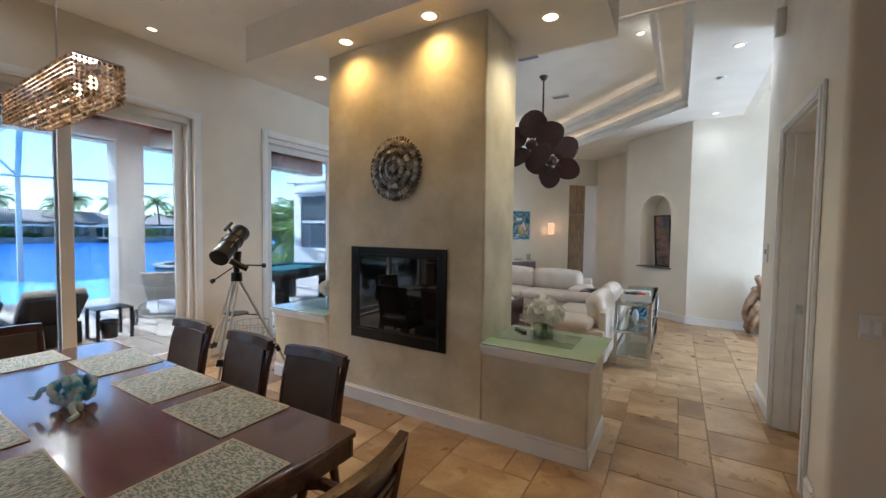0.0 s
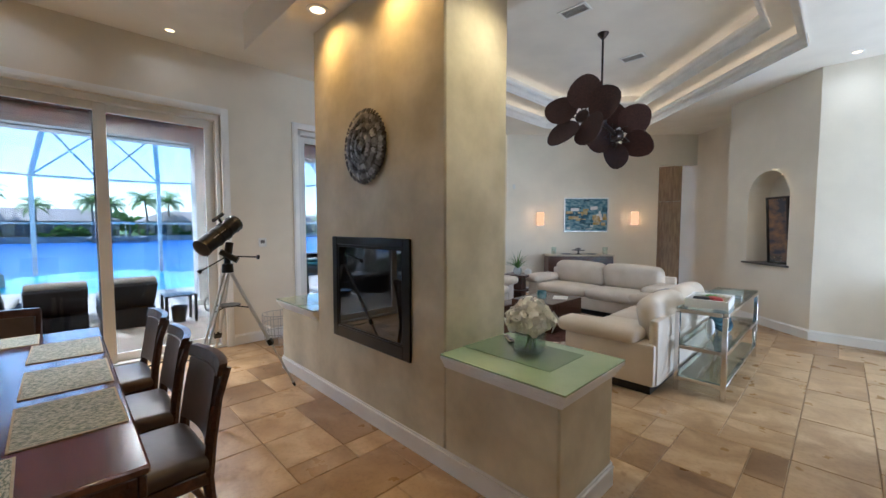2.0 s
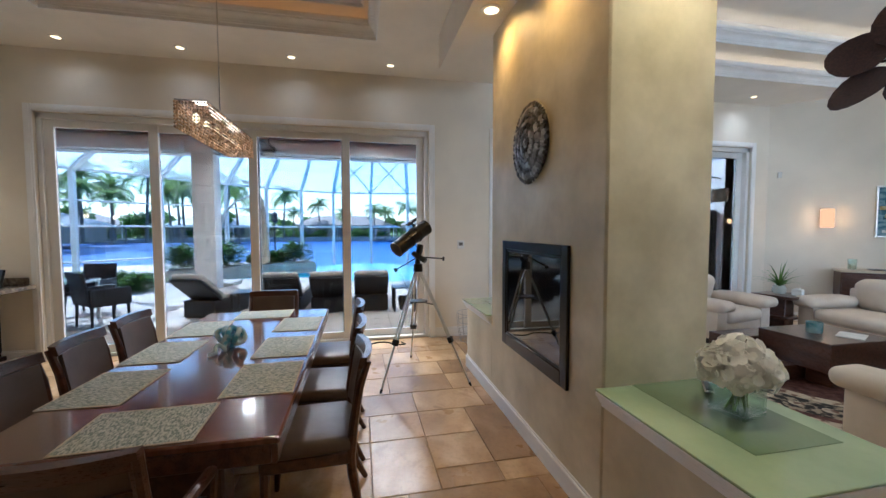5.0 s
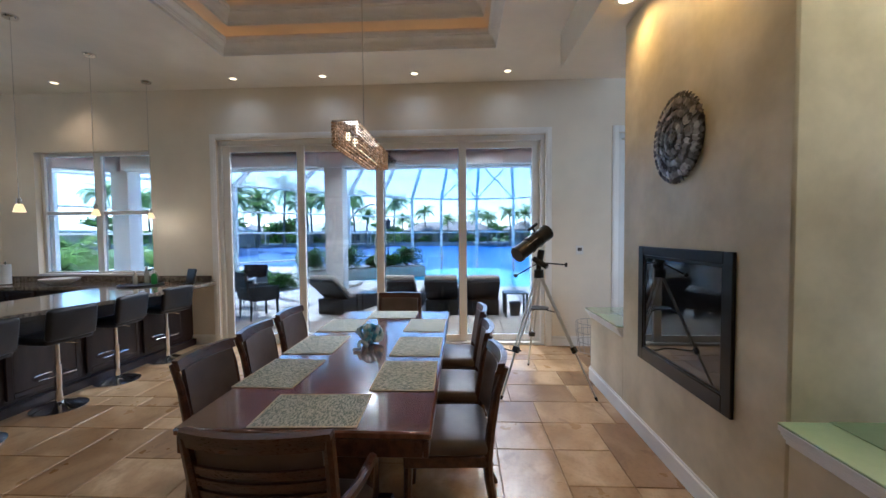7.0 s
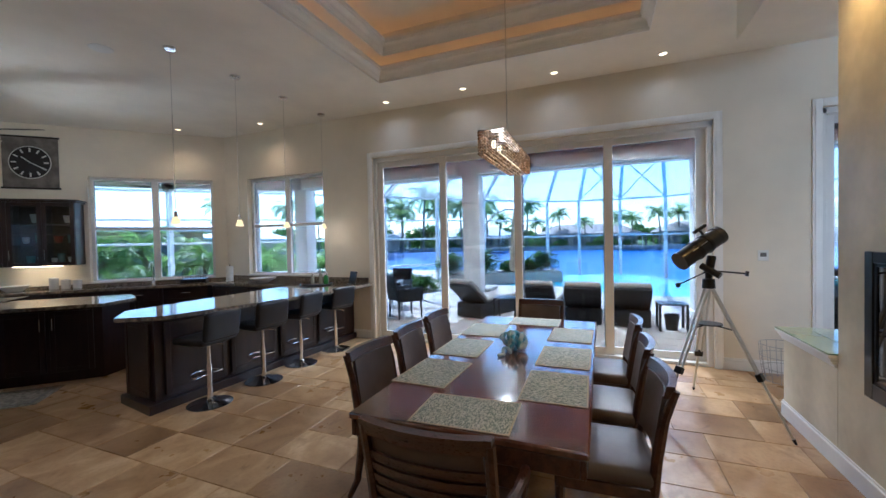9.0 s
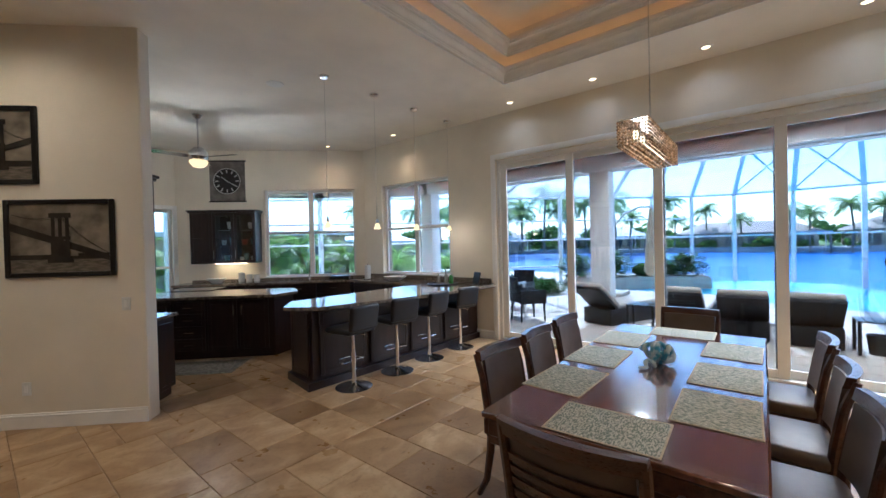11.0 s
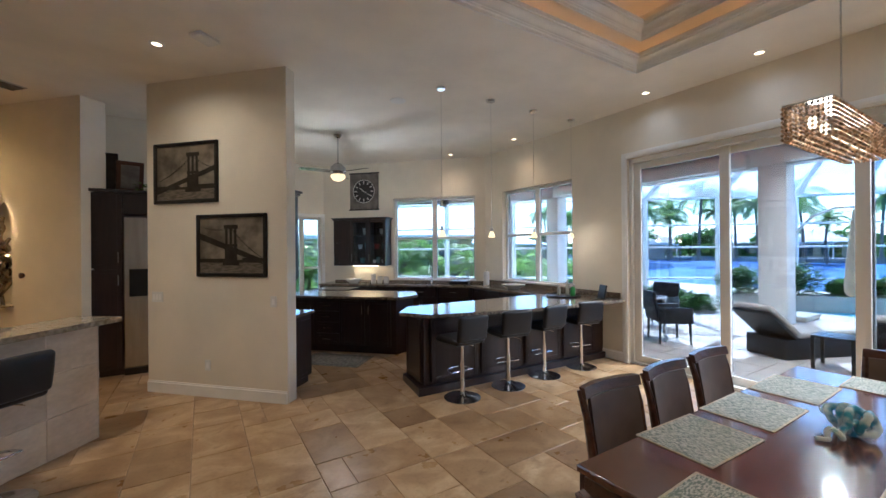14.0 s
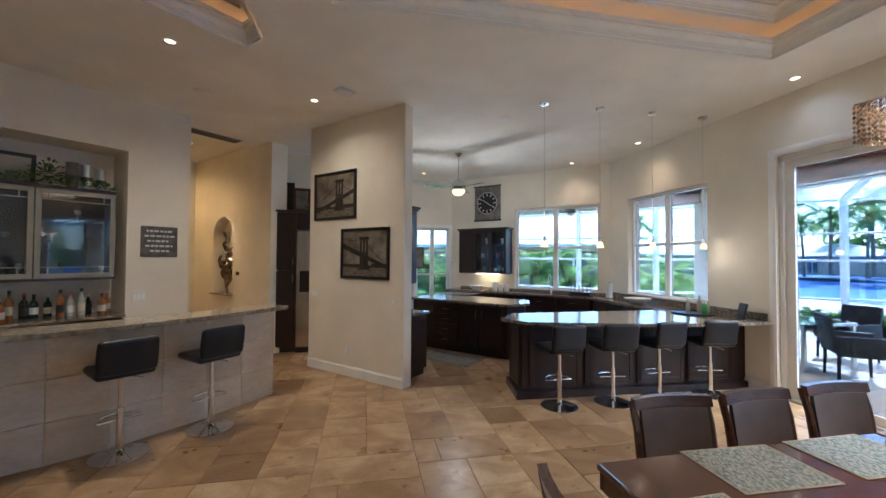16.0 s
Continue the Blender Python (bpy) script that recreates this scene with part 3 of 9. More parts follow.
def arch_fill(me, s0, s1, top, m, depth, back):
    """Fills the corners of a square-headed opening to a round arch, and lines it."""
    r, c = (s1 - s0) / 2, (s0 + s1) / 2
    pts = [(c - r * math.cos(math.pi * i / 20), top - r + r * math.sin(math.pi * i / 20)) for i in range(21)]
    for a, b in zip(pts, pts[1:]):
        v = [(a[0], 0, a[1]), (b[0], 0, b[1]), (b[0], 0, top + 0.001), (a[0], 0, top + 0.001)]
        w = [(x, -depth, z) for x, _, z in v]
        me.add(v + w, [(0, 1, 2, 3), (0, 4, 5, 1)], m)
    me.box((s0, -back - 0.02, 0.4), (s1, -back, top), m=m)


me = Mesh()
arch_fill(me, 0.40, 1.18, 2.401, MN, 0.35, 0.35)
struct("wall_niche_arch", me, WALL, "arched head and back of the wall niche", "wall")
me = Mesh()
arch_fill(me, 1.41, 2.14, 2.421, MA, 0.22, 0.22)
struct("wall_art_arch", me, WALL, "arched head and back of the art niche", "wall")
me = Mesh().box((0.71, -0.53, 0.91), (3.0, -0.50, 2.98), m=MB)
struct("wall_backbar_niche", me, WALL, "plaster back of the bar recess", "wall")

# baseboards
baseboard("baseboard_west", W0, W1, [(west(8.16), west(5.46)), (west(4.94), west(3.39)), (west(2.59), west(-2.22))])
baseboard("baseboard_pictures", (-0.60, -3.23), (0.72, -4.55))
baseboard("baseboard_art", (1.47, -5.37), (3.95, -7.85))
baseboard("baseboard_entry", (4.5, 2.85), (0.75, 2.85))
baseboard("baseboard_corridor", (0.73, 3.0), (0.73, 4.95), [(0.15, 1.30)])
baseboard("baseboard_foyer", (4.5, 8.28), (0.17, 8.28))
baseboard("baseboard_niche", (0.17, 8.28), (-1.0, 9.45))
baseboard("baseboard_northwest", (-2.56, 10.89), W0)
baseboard("baseboard_hall", (0.4, 9.15), (-2.35, 11.9))
baseboard("baseboard_backbar", (2.31, -4.33), (2.75, -3.89))
me = Mesh()
me.cyl((-0.605, -3.24, 0), (-0.605, -3.24, H), 0.012, n=10)
me.cyl((0.76, 2.88, 0), (0.76, 2.88, H), 0.03, n=20)
struct("wall_corner_bead", me, WALL, "rounded plaster corner of the wall", "wall")

# ---- ceiling with tray recesses ----
DT = [(-4.0, -1.36), (0.16, -1.36), (0.16, 1.75), (-4.0, 1.75)]
LT = [(-4.05, 4.05), (0.08, 4.05), (0.08, 7.25), (-2.58, 9.91), (-4.05, 8.44)]
ET = [(0.98, -2.18), (2.7, -0.55), (2.7, 1.2), (0.80, 1.2), (0.80, -1.98)]


def flat_with_holes(me, x0, y0, x1, y1, z, holes, extra=()):
    b = bmesh.new()
    rim = [b.verts.new((x, y, z)) for x, y in ((x0, y0), (x1, y0), (x1, y1), (x0, y1))]
    es = [b.edges.new((rim[i], rim[(i + 1) % 4])) for i in range(4)]
    for h in holes:
        vs = [b.verts.new((x, y, z)) for x, y in h]
        es += [b.edges.new((vs[i], vs[(i + 1) % len(vs)])) for i in range(len(vs))]
    bmesh.ops.triangle_fill(b, use_beauty=True, use_dissolve=False, edges=es)
    me.bm(b)


me = Mesh()
FOYER = [(0.88, 4.95), (4.5, 4.95), (4.5, 8.28), (0.88, 8.28)]
flat_with_holes(me, -5.3, -8.4, 5.3, 13.4, H, [DT, LT, ET, FOYER])
for poly, up1, gap, up2 in ((DT, 3.90, 0.14, 4.22), (LT, 3.90, 0.33, 4.22), (ET, 3.88, 0.14, 4.1)):
    n = len(poly)
    big = inset(poly, -0.12)
    inner = inset(poly, gap)
    wide = inset(poly, gap - 0.12)
    for i in range(n):
        j = (i + 1) % n
        me.quad((*poly[i], H), (*poly[j], H), (*big[j], H + 0.02), (*big[i], H + 0.02))
        me.quad((*big[i], H + 0.02), (*big[j], H + 0.02), (*big[j], up1), (*big[i], up1))
        me.quad((*big[i], up1), (*big[j], up1), (*inner[j], up1), (*inner[i], up1))
        me.quad((*inner[i], up1), (*inner[j], up1), (*wide[j], up1 + 0.02), (*wide[i], up1 + 0.02))
        me.quad((*wide[i], up1 + 0.02), (*wide[j], up1 + 0.02), (*wide[j], up2), (*wide[i], up2))
    me.add([(*p, up2) for p in wide], [tuple(range(n))])
me.add([(*p, 5.2) for p in FOYER], [(0, 1, 2, 3)])
tagged(mesh_object("ceiling", me, CEIL), "beige painted ceiling with stepped tray recesses", "ceiling", kind="structure")
roof = Mesh().box((-5.3, -8.5, 5.25), (5.4, 13.5, 5.4))
struct("roof_deck", roof, STUCCO, "flat roof over the house", "roof")
me = Mesh()
for a, b in (((-5.27, -8.4), (5.35, -8.35)), ((-5.27, 13.4), (5.35, 13.45)), ((5.3, -8.4), (5.35, 13.4)), ((-5.32, -8.4), (-5.27, 13.4))):
    me.box((*a, H - 0.02), (*b, 5.3))
struct("roof_parapet", me, STUCCO, "upper wall of the house above the ceiling", "wall")

CROWN = [(0.0, 0.0), (0.012, 0.0), (0.012, 0.03), (0.024, 0.038), (0.024, 0.05)] + [(0.03 + 0.05 * (1 - math.cos(i * math.pi / 10)), 0.055 + 0.055 * math.sin(i * math.pi / 10)) for i in range(6)] + [(0.088, 0.112), (0.088, 0.125), (0.10, 0.13), (0.10, 0.165), (0.0, 0.165)]


def crown(me, poly, z):
    """A crown moulding that lines the inside of a polygon from height z upwards."""
    n, rows = len(poly), [inset(poly, d) for d, _ in CROWN]
    for k in range(len(CROWN) - 1):
        z0, z1 = z + CROWN[k][1], z + CROWN[k + 1][1]
        for i in range(n):
            j = (i + 1) % n
            me.quad((*rows[k][i], z0), (*rows[k][j], z0), (*rows[k + 1][j], z1), (*rows[k + 1][i], z1))
    return me


for name, poly, gap, up1 in (("dining", DT, 0.14, 3.90), ("living", LT, 0.33, 3.90), ("entry", ET, 0.14, 3.88)):
    me = Mesh()
    crown(me, poly, H - 0.03)
    crown(me, inset(poly, gap), up1 - 0.03)
    struct("trim_crown_" + name, me, TRIM, "white stepped crown moulding round the ceiling tray", "trim")
    t = thing("cove_light", label="warm LED strips hidden behind the ceiling tray moulding", category="cove light")
    for z, off in ((H + 0.026, -0.085), (up1 + 0.026, gap - 0.085)):
        q = inset(poly, off)
        w = inset(poly, off + 0.03)
        part("led_strip", ring(Mesh(), q, w, z, z + 0.006), LED_GLOW if name != "living" else LED_SOFT, t)

# ---- soffit and fireplace wall ----
SOF = (-3.79, 2.40, 3.28), (-0.49, 3.66, H + 0.001)
struct("ceiling_soffit", Mesh().box(*SOF), CEIL, "dropped plaster soffit over the fireplace wall", "ceiling")
me = Mesh()
me.box((-2.96, 2.72, 0), (-1.27, 3.34, 3.281), 0.012)
me.box((-3.79, 2.722, 0), (-2.955, 3.338, 0.70), 0.006)
me.box((-1.275, 2.722, 0), (-0.48, 3.338, 0.70), 0.012)
struct("wall_fireplace", me, VENETIAN, "mottled beige venetian plaster fireplace wall with low wings", "wall")
me = Mesh()
for x0, x1 in ((-3.83, -2.962), (-1.268, -0.43)):
    l, r = (1, 0) if x0 < -3 else (0, 1)
    for out, z0, z1 in ((0.012, 0.668, 0.690), (0.024, 0.690, 0.706), (0.034, 0.706, 0.726), (0.046, 0.726, 0.750)):
        e = 0.046 - out
        me.box((x0 + e * l, 2.72 - out, z0), (x1 - e * r, 3.34 + out, z1), 0.004)
struct("trim_wing_cap", me, TRIM, "white stepped moulding capping the low walls", "trim")
me = Mesh()
me.box((-3.832, 2.672, 0.7505), (-2.964, 3.388, 0.762), 0.003)
me.box((-1.266, 2.672, 0.7505), (-0.428, 3.388, 0.762), 0.003)
struct("trim_wing_glass", me, SAGE, "sage green glass top on the low walls", "trim")
me = Mesh()
me.box((-1.264, 2.88, 0.7625), (-0.63, 3.28, 0.7645))
me.box((-3.66, 2.88, 0.7625), (-2.97, 3.28, 0.7645))
struct("trim_wing_inset", me, SAGE_DK, "darker green inset panel in the glass top", "trim")
for nm, p, q in (("front", (-0.48, 2.722), (-3.79, 2.722)), ("end", (-0.48, 3.338), (-0.48, 2.722)), ("left", (-3.79, 2.722), (-3.79, 3.338)), ("back", (-3.79, 3.338), (-0.48, 3.338))):
    baseboard("baseboard_fire_" + nm, p, q)

# ---- sliding doors and windows ----
def slider(name, m, s0, s1, z1, stiles, label):
    """Glazed sliding door in a wall's local frame; stiles: the middles of the meeting stiles."""
    t = thing(name, label=label, category="sliding door", kind="structure")
    me = Mesh()
    me.box((s0 + 0.002, -0.20, z1 - 0.07), (s1 - 0.002, -0.03, z1 - 0.003), 0.004, m=m)
    me.box((s0 + 0.002, -0.20, 0.001), (s1 - 0.002, -0.03, 0.035), 0.004, m=m)
    me.box((s0 + 0.003, -0.20, 0.02), (s0 + 0.055, -0.03, z1 - 0.01), 0.004, m=m)
    me.box((s1 - 0.055, -0.20, 0.02), (s1 - 0.003, -0.03, z1 - 0.01), 0.004, m=m)
    part("track_frame", me, FRAME, t)
    edges = [s0 + 0.05] + list(stiles) + [s1 - 0.05]
    for i, (a, b) in enumerate(zip(edges, edges[1:])):
        y = -0.09 if i % 2 else -0.14
        p = Mesh()
        lo, hi = (a - 0.06 if i else a), (b + 0.06 if i < len(edges) - 2 else b)
        for u, w in ((lo, lo + 0.105), (hi - 0.105, hi)):
            p.box((u, y - 0.022, 0.036), (w, y + 0.022, z1 - 0.072), 0.004, m=m)
        p.box((lo + 0.105, y - 0.022, 0.036), (hi - 0.105, y + 0.022, 0.13), 0.004, m=m)
        p.box((lo + 0.105, y - 0.022, z1 - 0.16), (hi - 0.105, y + 0.022, z1 - 0.072), 0.004, m=m)
        d = part("door_panel", p, FRAME, t)
        g = part("pane", Mesh().box((lo + 0.10, y - 0.003, 0.125), (hi - 0.10, y + 0.003, z1 - 0.155), m=m), GLASS, d, "glass pane tinted to dim the view outdoors")
        g.visible_shadow = False
    return t


slider("door_1", MW, west(2.5), west(-2.13), 2.92, (west(1.36), west(0.20), west(-0.95)), "wide white-framed sliding glass door to the patio")
slider("door_2", MW, west(8.07), west(5.55), 2.92, (west(6.84),), "white-framed sliding glass door of the living room")
slider("door_3", MW, west(4.85), west(3.48), 2.92, (), "narrow white-framed glass door to the patio")
for nm, a, b in (("slider_main", 2.5, -2.13), ("slider_living", 8.07, 5.55), ("slider_narrow", 4.85, 3.48)):
    casing("trim_" + nm, MW, west(a), west(b), 0.0, 2.92)


def sash(name, m, s0, s1, z0, z1, label):
    t = thing(name, label=label, category="window", kind="structure")
    me = Mesh()
    for a, b, c, d in ((s0 + 0.002, s0 + 0.05, z0, z1), (s1 - 0.05, s1 - 0.002, z0, z1), (s0 + 0.05, s1 - 0.05, z0 + 0.002, z0 + 0.05), (s0 + 0.05, s1 - 0.05, z1 - 0.05, z1 - 0.002)):
        me.box((a, -0.17, c), (b, -0.09, d), 0.004, m=m)
    c = (s0 + s1) / 2
    me.box((c - 0.05, -0.17, z0 + 0.05), (c + 0.05, -0.09, z1 - 0.05), 0.004, m=m)
    h = z0 + (z1 - z0) * 0.51
    for a, b in ((s0 + 0.05, c - 0.05), (c + 0.05, s1 - 0.05)):
        me.box((a, -0.16, h - 0.025), (b, -0.10, h + 0.025), 0.004, m=m)
    part("window_frame", me, FRAME, t)
    part("window_sill", Mesh().box((s0 + 0.001, -0.09, z0 + 0.001), (s1 - 0.001, 0.03, z0 + 0.03), 0.005, m=m), TRIM, t)
    for a, b in ((s0 + 0.05, c - 0.05), (c + 0.05, s1 - 0.05)):
        for u, w in ((z0 + 0.05, h - 0.025), (h + 0.025, z1 - 0.05)):
            g = part("pane", Mesh().box((a, -0.134, u), (b, -0.128, w), m=m), GLASS_CLEAR, t)
            g.visible_shadow = False
    return t


sash("window_1", MK, 0.21, 2.09, 0.96, 2.81, "white-framed double-hung pair of kitchen windows")
sash("window_2", MW, west(-3.11), west(-4.87), 1.0, 2.80, "white-framed double-hung kitchen window by the bar")
MS = frame_of((-2.30, -8.15), (1.6, -8.15))
sash("window_3", MS, 0.06, 0.92, 0.0, 2.42, "white-framed glazed kitchen door to the garden")
casing("trim_kitchen_door", MS, 0.06, 0.92, 0.0, 2.42)
MF = frame_of((4.5, 4.952), (4.5, 8.28))
sash("window_4", MF, 0.5, 2.8, 0.0, 3.0, "tall glazed entry in the foyer")

# interior door in the corridor wall
casing("trim_corridor_door", MC, 0.24, 1.20, 0.0, 2.45)
t = thing("door_4", label="white panelled interior door standing open into the room", category="door", kind="structure")
me = Mesh()
for a, b in ((0.242, 0.262), (1.178, 1.198)):
    me.box((a, -0.168, 0.0), (b, -0.002, 2.43), m=MC)
    me.box((a + (0.02 if a < 0.5 else -0.012), -0.105, 0.0), (a + (0.032 if a < 0.5 else 0.0), -0.06, 2.43), 0.002, m=MC)
me.box((0.242, -0.168, 2.43), (1.198, -0.002, 2.448), m=MC)
jamb = part("jamb", me, TRIM, t)
part("strike_plate", Mesh().box((1.174, -0.155, 0.98), (1.178, -0.115, 1.05), 0.001, m=MC), STEEL, jamb, "brushed steel strike plate")
LF = MC @ pose(0.275, -0.175, 0, 0, 0, -84)
me = Mesh().box((0.0, -0.04, 0.01), (0.90, 0.0, 2.42), 0.004, m=LF)
for z0, z1 in ((0.15, 1.0), (1.12, 2.3)):
    for s0, s1 in ((0.09, 0.42), (0.48, 0.81)):
        me.box((s0, 0.0, z0), (s1, 0.008, z1), 0.006, m=LF)
d = part("door_leaf", me, TRIM, t)
me = Mesh().cyl((0.84, 0.0, 1.0), (0.84, 0.06, 1.0), 0.012, m=LF).box((0.72, 0.045, 0.99), (0.85, 0.062, 1.01), 0.005, m=LF).box((0.81, 0.0, 0.93), (0.87, 0.007, 1.07), 0.004, m=LF)
part("door_handle", me, BLACK_METAL, d, "dark bronze lever handle")
# hall door
t = thing("door_5", pose(-2.95, 12.4, 0), "stained oak hall door in a wooden frame", "door", kind="structure")
part("door_frame", Mesh().box((-0.75, -0.05, 0), (-0.6, -0.002, 3.1), 0.005).box((0.6, -0.05, 0), (0.75, -0.002, 3.1), 0.005).box((-0.6, -0.05, 2.2), (0.6, -0.002, 3.1), 0.005), DOOR_WOOD, t)
me = Mesh().box((-0.6, -0.035, 0.01), (0.6, -0.003, 2.195), 0.004)
for z0, z1 in ((0.2, 1.0), (1.15, 2.0)):
    for x0 in (-0.5, 0.06):
        me.box((x0, -0.046, z0), (x0 + 0.44, -0.035, z1), 0.01)
part("door_leaf", me, DOOR_WOOD, t)
# dark door frame in the back hall
ME = frame_of((3.45, -7.25), (5.0, -5.7))
struct("door_6", Mesh().box((0.25, 0.002, 0), (1.0, 0.04, 2.35), 0.01, m=ME), ESPRESSO, "dark stained hall door", "door")


# ---- lamps ----
def can(x, y, z, power, color=(1.0, 0.94, 0.84), r=0.044, cone=165, group="recessed ceiling lights"):
    t = thing("recessed_light", pose(x, y, z), "small round recessed ceiling light, switched on", "ceiling light", group)
    part("trim_ring", Mesh().lathe([(r * 1.0, -0.001), (r * 1.0, -0.007), (r * 1.42, -0.006), (r * 1.5, -0.0005)], 24), TRIM, t)
    part("lens", Mesh().lathe([(0, -0.0025), (r * 0.98, -0.0025), (r * 0.98, -0.004), (0, -0.004)], 20), CAN_GLOW, t)
    if power:
        d = bpy.data.lights.new("spot", "SPOT")
        d.energy, d.color, d.spot_size, d.spot_blend, d.shadow_soft_size = power, color, radians(cone), 1.0, 0.10
        new("can_spot", d).matrix_world = look((x, y, z - 0.03), (x, y, 0))
    return t


for y in (-1.65, -0.45, 0.755, 1.95):
    can(-4.68, y, H, CANS * 0.03)
for x, y in ((-4.65, -4.1), (-4.29, -5.65), (-1.44, -7.29)):
    can(x, y, H, CANS * 0.11, (1.0, 0.62, 0.30), cone=130)
can(0.53, -3.38, H, CANS * 0.22, (1.0, 0.72, 0.40))
can(1.66, -2.24, H, CANS * 0.75, (1.0, 0.72, 0.42))
can(0.47, 7.95, H, CANS * 0.06)
for y in (6.49, 7.68):
    can(-4.69, y, H, CANS * 0.08)
can(0.5, 5.26, H, CANS * 0.3)
can(-0.5, 5.75, 4.22, CANS * 0.45, (1.0, 0.86, 0.66))
can(-2.92, 8.84, 4.22, CANS * 0.45, (1.0, 0.86, 0.66))
for x, y in ((-2.58, 2.575), (-1.71, 2.59)):
    can(x, y, 3.28, WASH, (1.0, 0.52, 0.12), 0.06, 150)
can(-3.42, 3.03, 3.28, WASH * 0.5, (1.0, 0.56, 0.16), 0.06, 120)
can(-0.90, 3.07, 3.28, WASH * 2.0, (1.0, 0.74, 0.36), 0.06, 130)
can(-0.30, 8.63, 2.395, 1.0, (1.0, 0.6, 0.25), 0.035, 110)
can(2.48, -6.26, 2.415, 2.6, (1.0, 0.62, 0.25), 0.035, 110)
can(2.91, -5.78, H, CANS * 0.14, (1.0, 0.58, 0.2), cone=120)
can(2.2, 4.3, H, CANS * 0.25, (1.0, 0.66, 0.32))
can(-3.2, 11.7, H, CANS * 0.1, (1.0, 0.74, 0.44))
can(3.9, -6.3, H, CANS * 0.5, (1.0, 0.55, 0.16))

# daylight through the foyer's glass front door
d = bpy.data.lights.new("foyer_daylight", "AREA")
d.shape, d.size, d.size_y, d.energy, d.color = "RECTANGLE", 2.9, 2.2, 25, (0.92, 0.97, 1.0)
new("foyer_daylight", d).matrix_world = look((4.52, 6.6, 1.5), (0, 6.3, 1.3))

# ---- fireplace ----
t = thing("fireplace", pose(-2.11, 2.72, 1.035), "black framed glass-fronted fireplace set in the plaster wall", "fireplace")
me = Mesh()
for a, b in (((-0.52, -0.022, -0.425), (-0.445, -0.001, 0.425)), ((0.445, -0.022, -0.425), (0.52, -0.001, 0.425)), ((-0.445, -0.022, 0.36), (0.445, -0.001, 0.425)), ((-0.445, -0.022, -0.425), (0.445, -0.001, -0.33))):
    me.box(a, b, 0.004)
for a, b in (((-0.445, -0.014, -0.33), (-0.425, -0.001, 0.36)), ((0.425, -0.014, -0.33), (0.445, -0.001, 0.36)), ((-0.425, -0.014, 0.34), (0.425, -0.001, 0.36)), ((-0.425, -0.014, -0.33), (0.425, -0.001, -0.315))):
    me.box(a, b, 0.002)
part("frame", me, BLACK_METAL, t)
part("glass_front", Mesh().box((-0.425, -0.008, -0.315), (0.425, -0.002, 0.34)), BLACK_GLASS, t, "dark reflective glass front")

# shell wall art
t = thing("wall_art", pose(-2.11, 2.72, 2.145), "round pewter wall sculpture of overlapping metal petals", "wall art")
part("backing", Mesh().lathe([(0, 0.004), (0.25, 0.004), (0.25, 0.02), (0, 0.02)], 32, m=pose(0, 0, 0, 90)), BLACK_METAL, t)
rnd = random.Random(5)
for k, (rad, cnt, ln) in enumerate(((0.262, 50, 0.045), (0.225, 40, 0.055), (0.190, 44, 0.042), (0.155, 28, 0.055), (0.118, 28, 0.04), (0.085, 16, 0.05), (0.050, 13, 0.036), (0.018, 5, 0.04))):
    me = Mesh()
    for i in range(cnt):
        a = 2 * math.pi * (i + rnd.random() * 0.4) / cnt
        w = (0.019 if k % 2 else 0.012) + rnd.random() * 0.005
        m = Matrix.Rotation(a, 4, "Y") @ pose(rad, -0.03 - 0.004 * k, 0, rnd.uniform(-18, 18), rnd.uniform(-25, 25), rnd.uniform(12, 34))
        vs = [(-ln * 0.5, 0, 0), (-ln * 0.2, -0.006, w), (ln * 0.3, -0.006, w * 0.9), (ln * 0.5, 0, 0), (ln * 0.3, -0.006, -w * 0.9), (-ln * 0.2, -0.006, -w), (0, -0.012, 0), (0, 0.006, 0)]
        me.add(vs, [(j, (j + 1) % 6, 6) for j in range(6)] + [((j + 1) % 6, j, 7) for j in range(6)], m)
    part("petal_ring", me, PEWTER if k % 2 else PEWTER_DARK, t)


# ---- dining set ----
t = thing("dining_table", pose(-2.40, 0.67, 0), "long dark mahogany dining table with a thick apron", "table")
part("tabletop", Mesh().box((-1.25, -0.55, 0.715), (1.25, 0.55, 0.75), 0.008), TABLE_TOP, t, "polished reddish brown top")
me = Mesh()
for a, b in (((-1.24, -0.54, 0.635), (1.24, -0.515, 0.714)), ((-1.24, 0.515, 0.635), (1.24, 0.54, 0.714)), ((-1.24, -0.515, 0.635), (-1.215, 0.515, 0.714)), ((1.215, -0.515, 0.635), (1.24, 0.515, 0.714))):
    me.box(a, b, 0.004)
part("apron", me, WOOD_DARK, t)
for sx in (-1, 1):
    me = Mesh()
    me.box((sx * 0.72 - 0.10, -0.28, 0.0), (sx * 0.72 + 0.10, 0.28, 0.07), 0.01)
    me.box((sx * 0.72 - 0.08, -0.20, 0.07), (sx * 0.72 + 0.08, 0.20, 0.634), 0.012)
    part("pedestal", me, WOOD_DARK, t)
part("stretcher", Mesh().box((-0.66, -0.05, 0.12), (0.66, 0.05, 0.22), 0.008), WOOD_DARK, t)


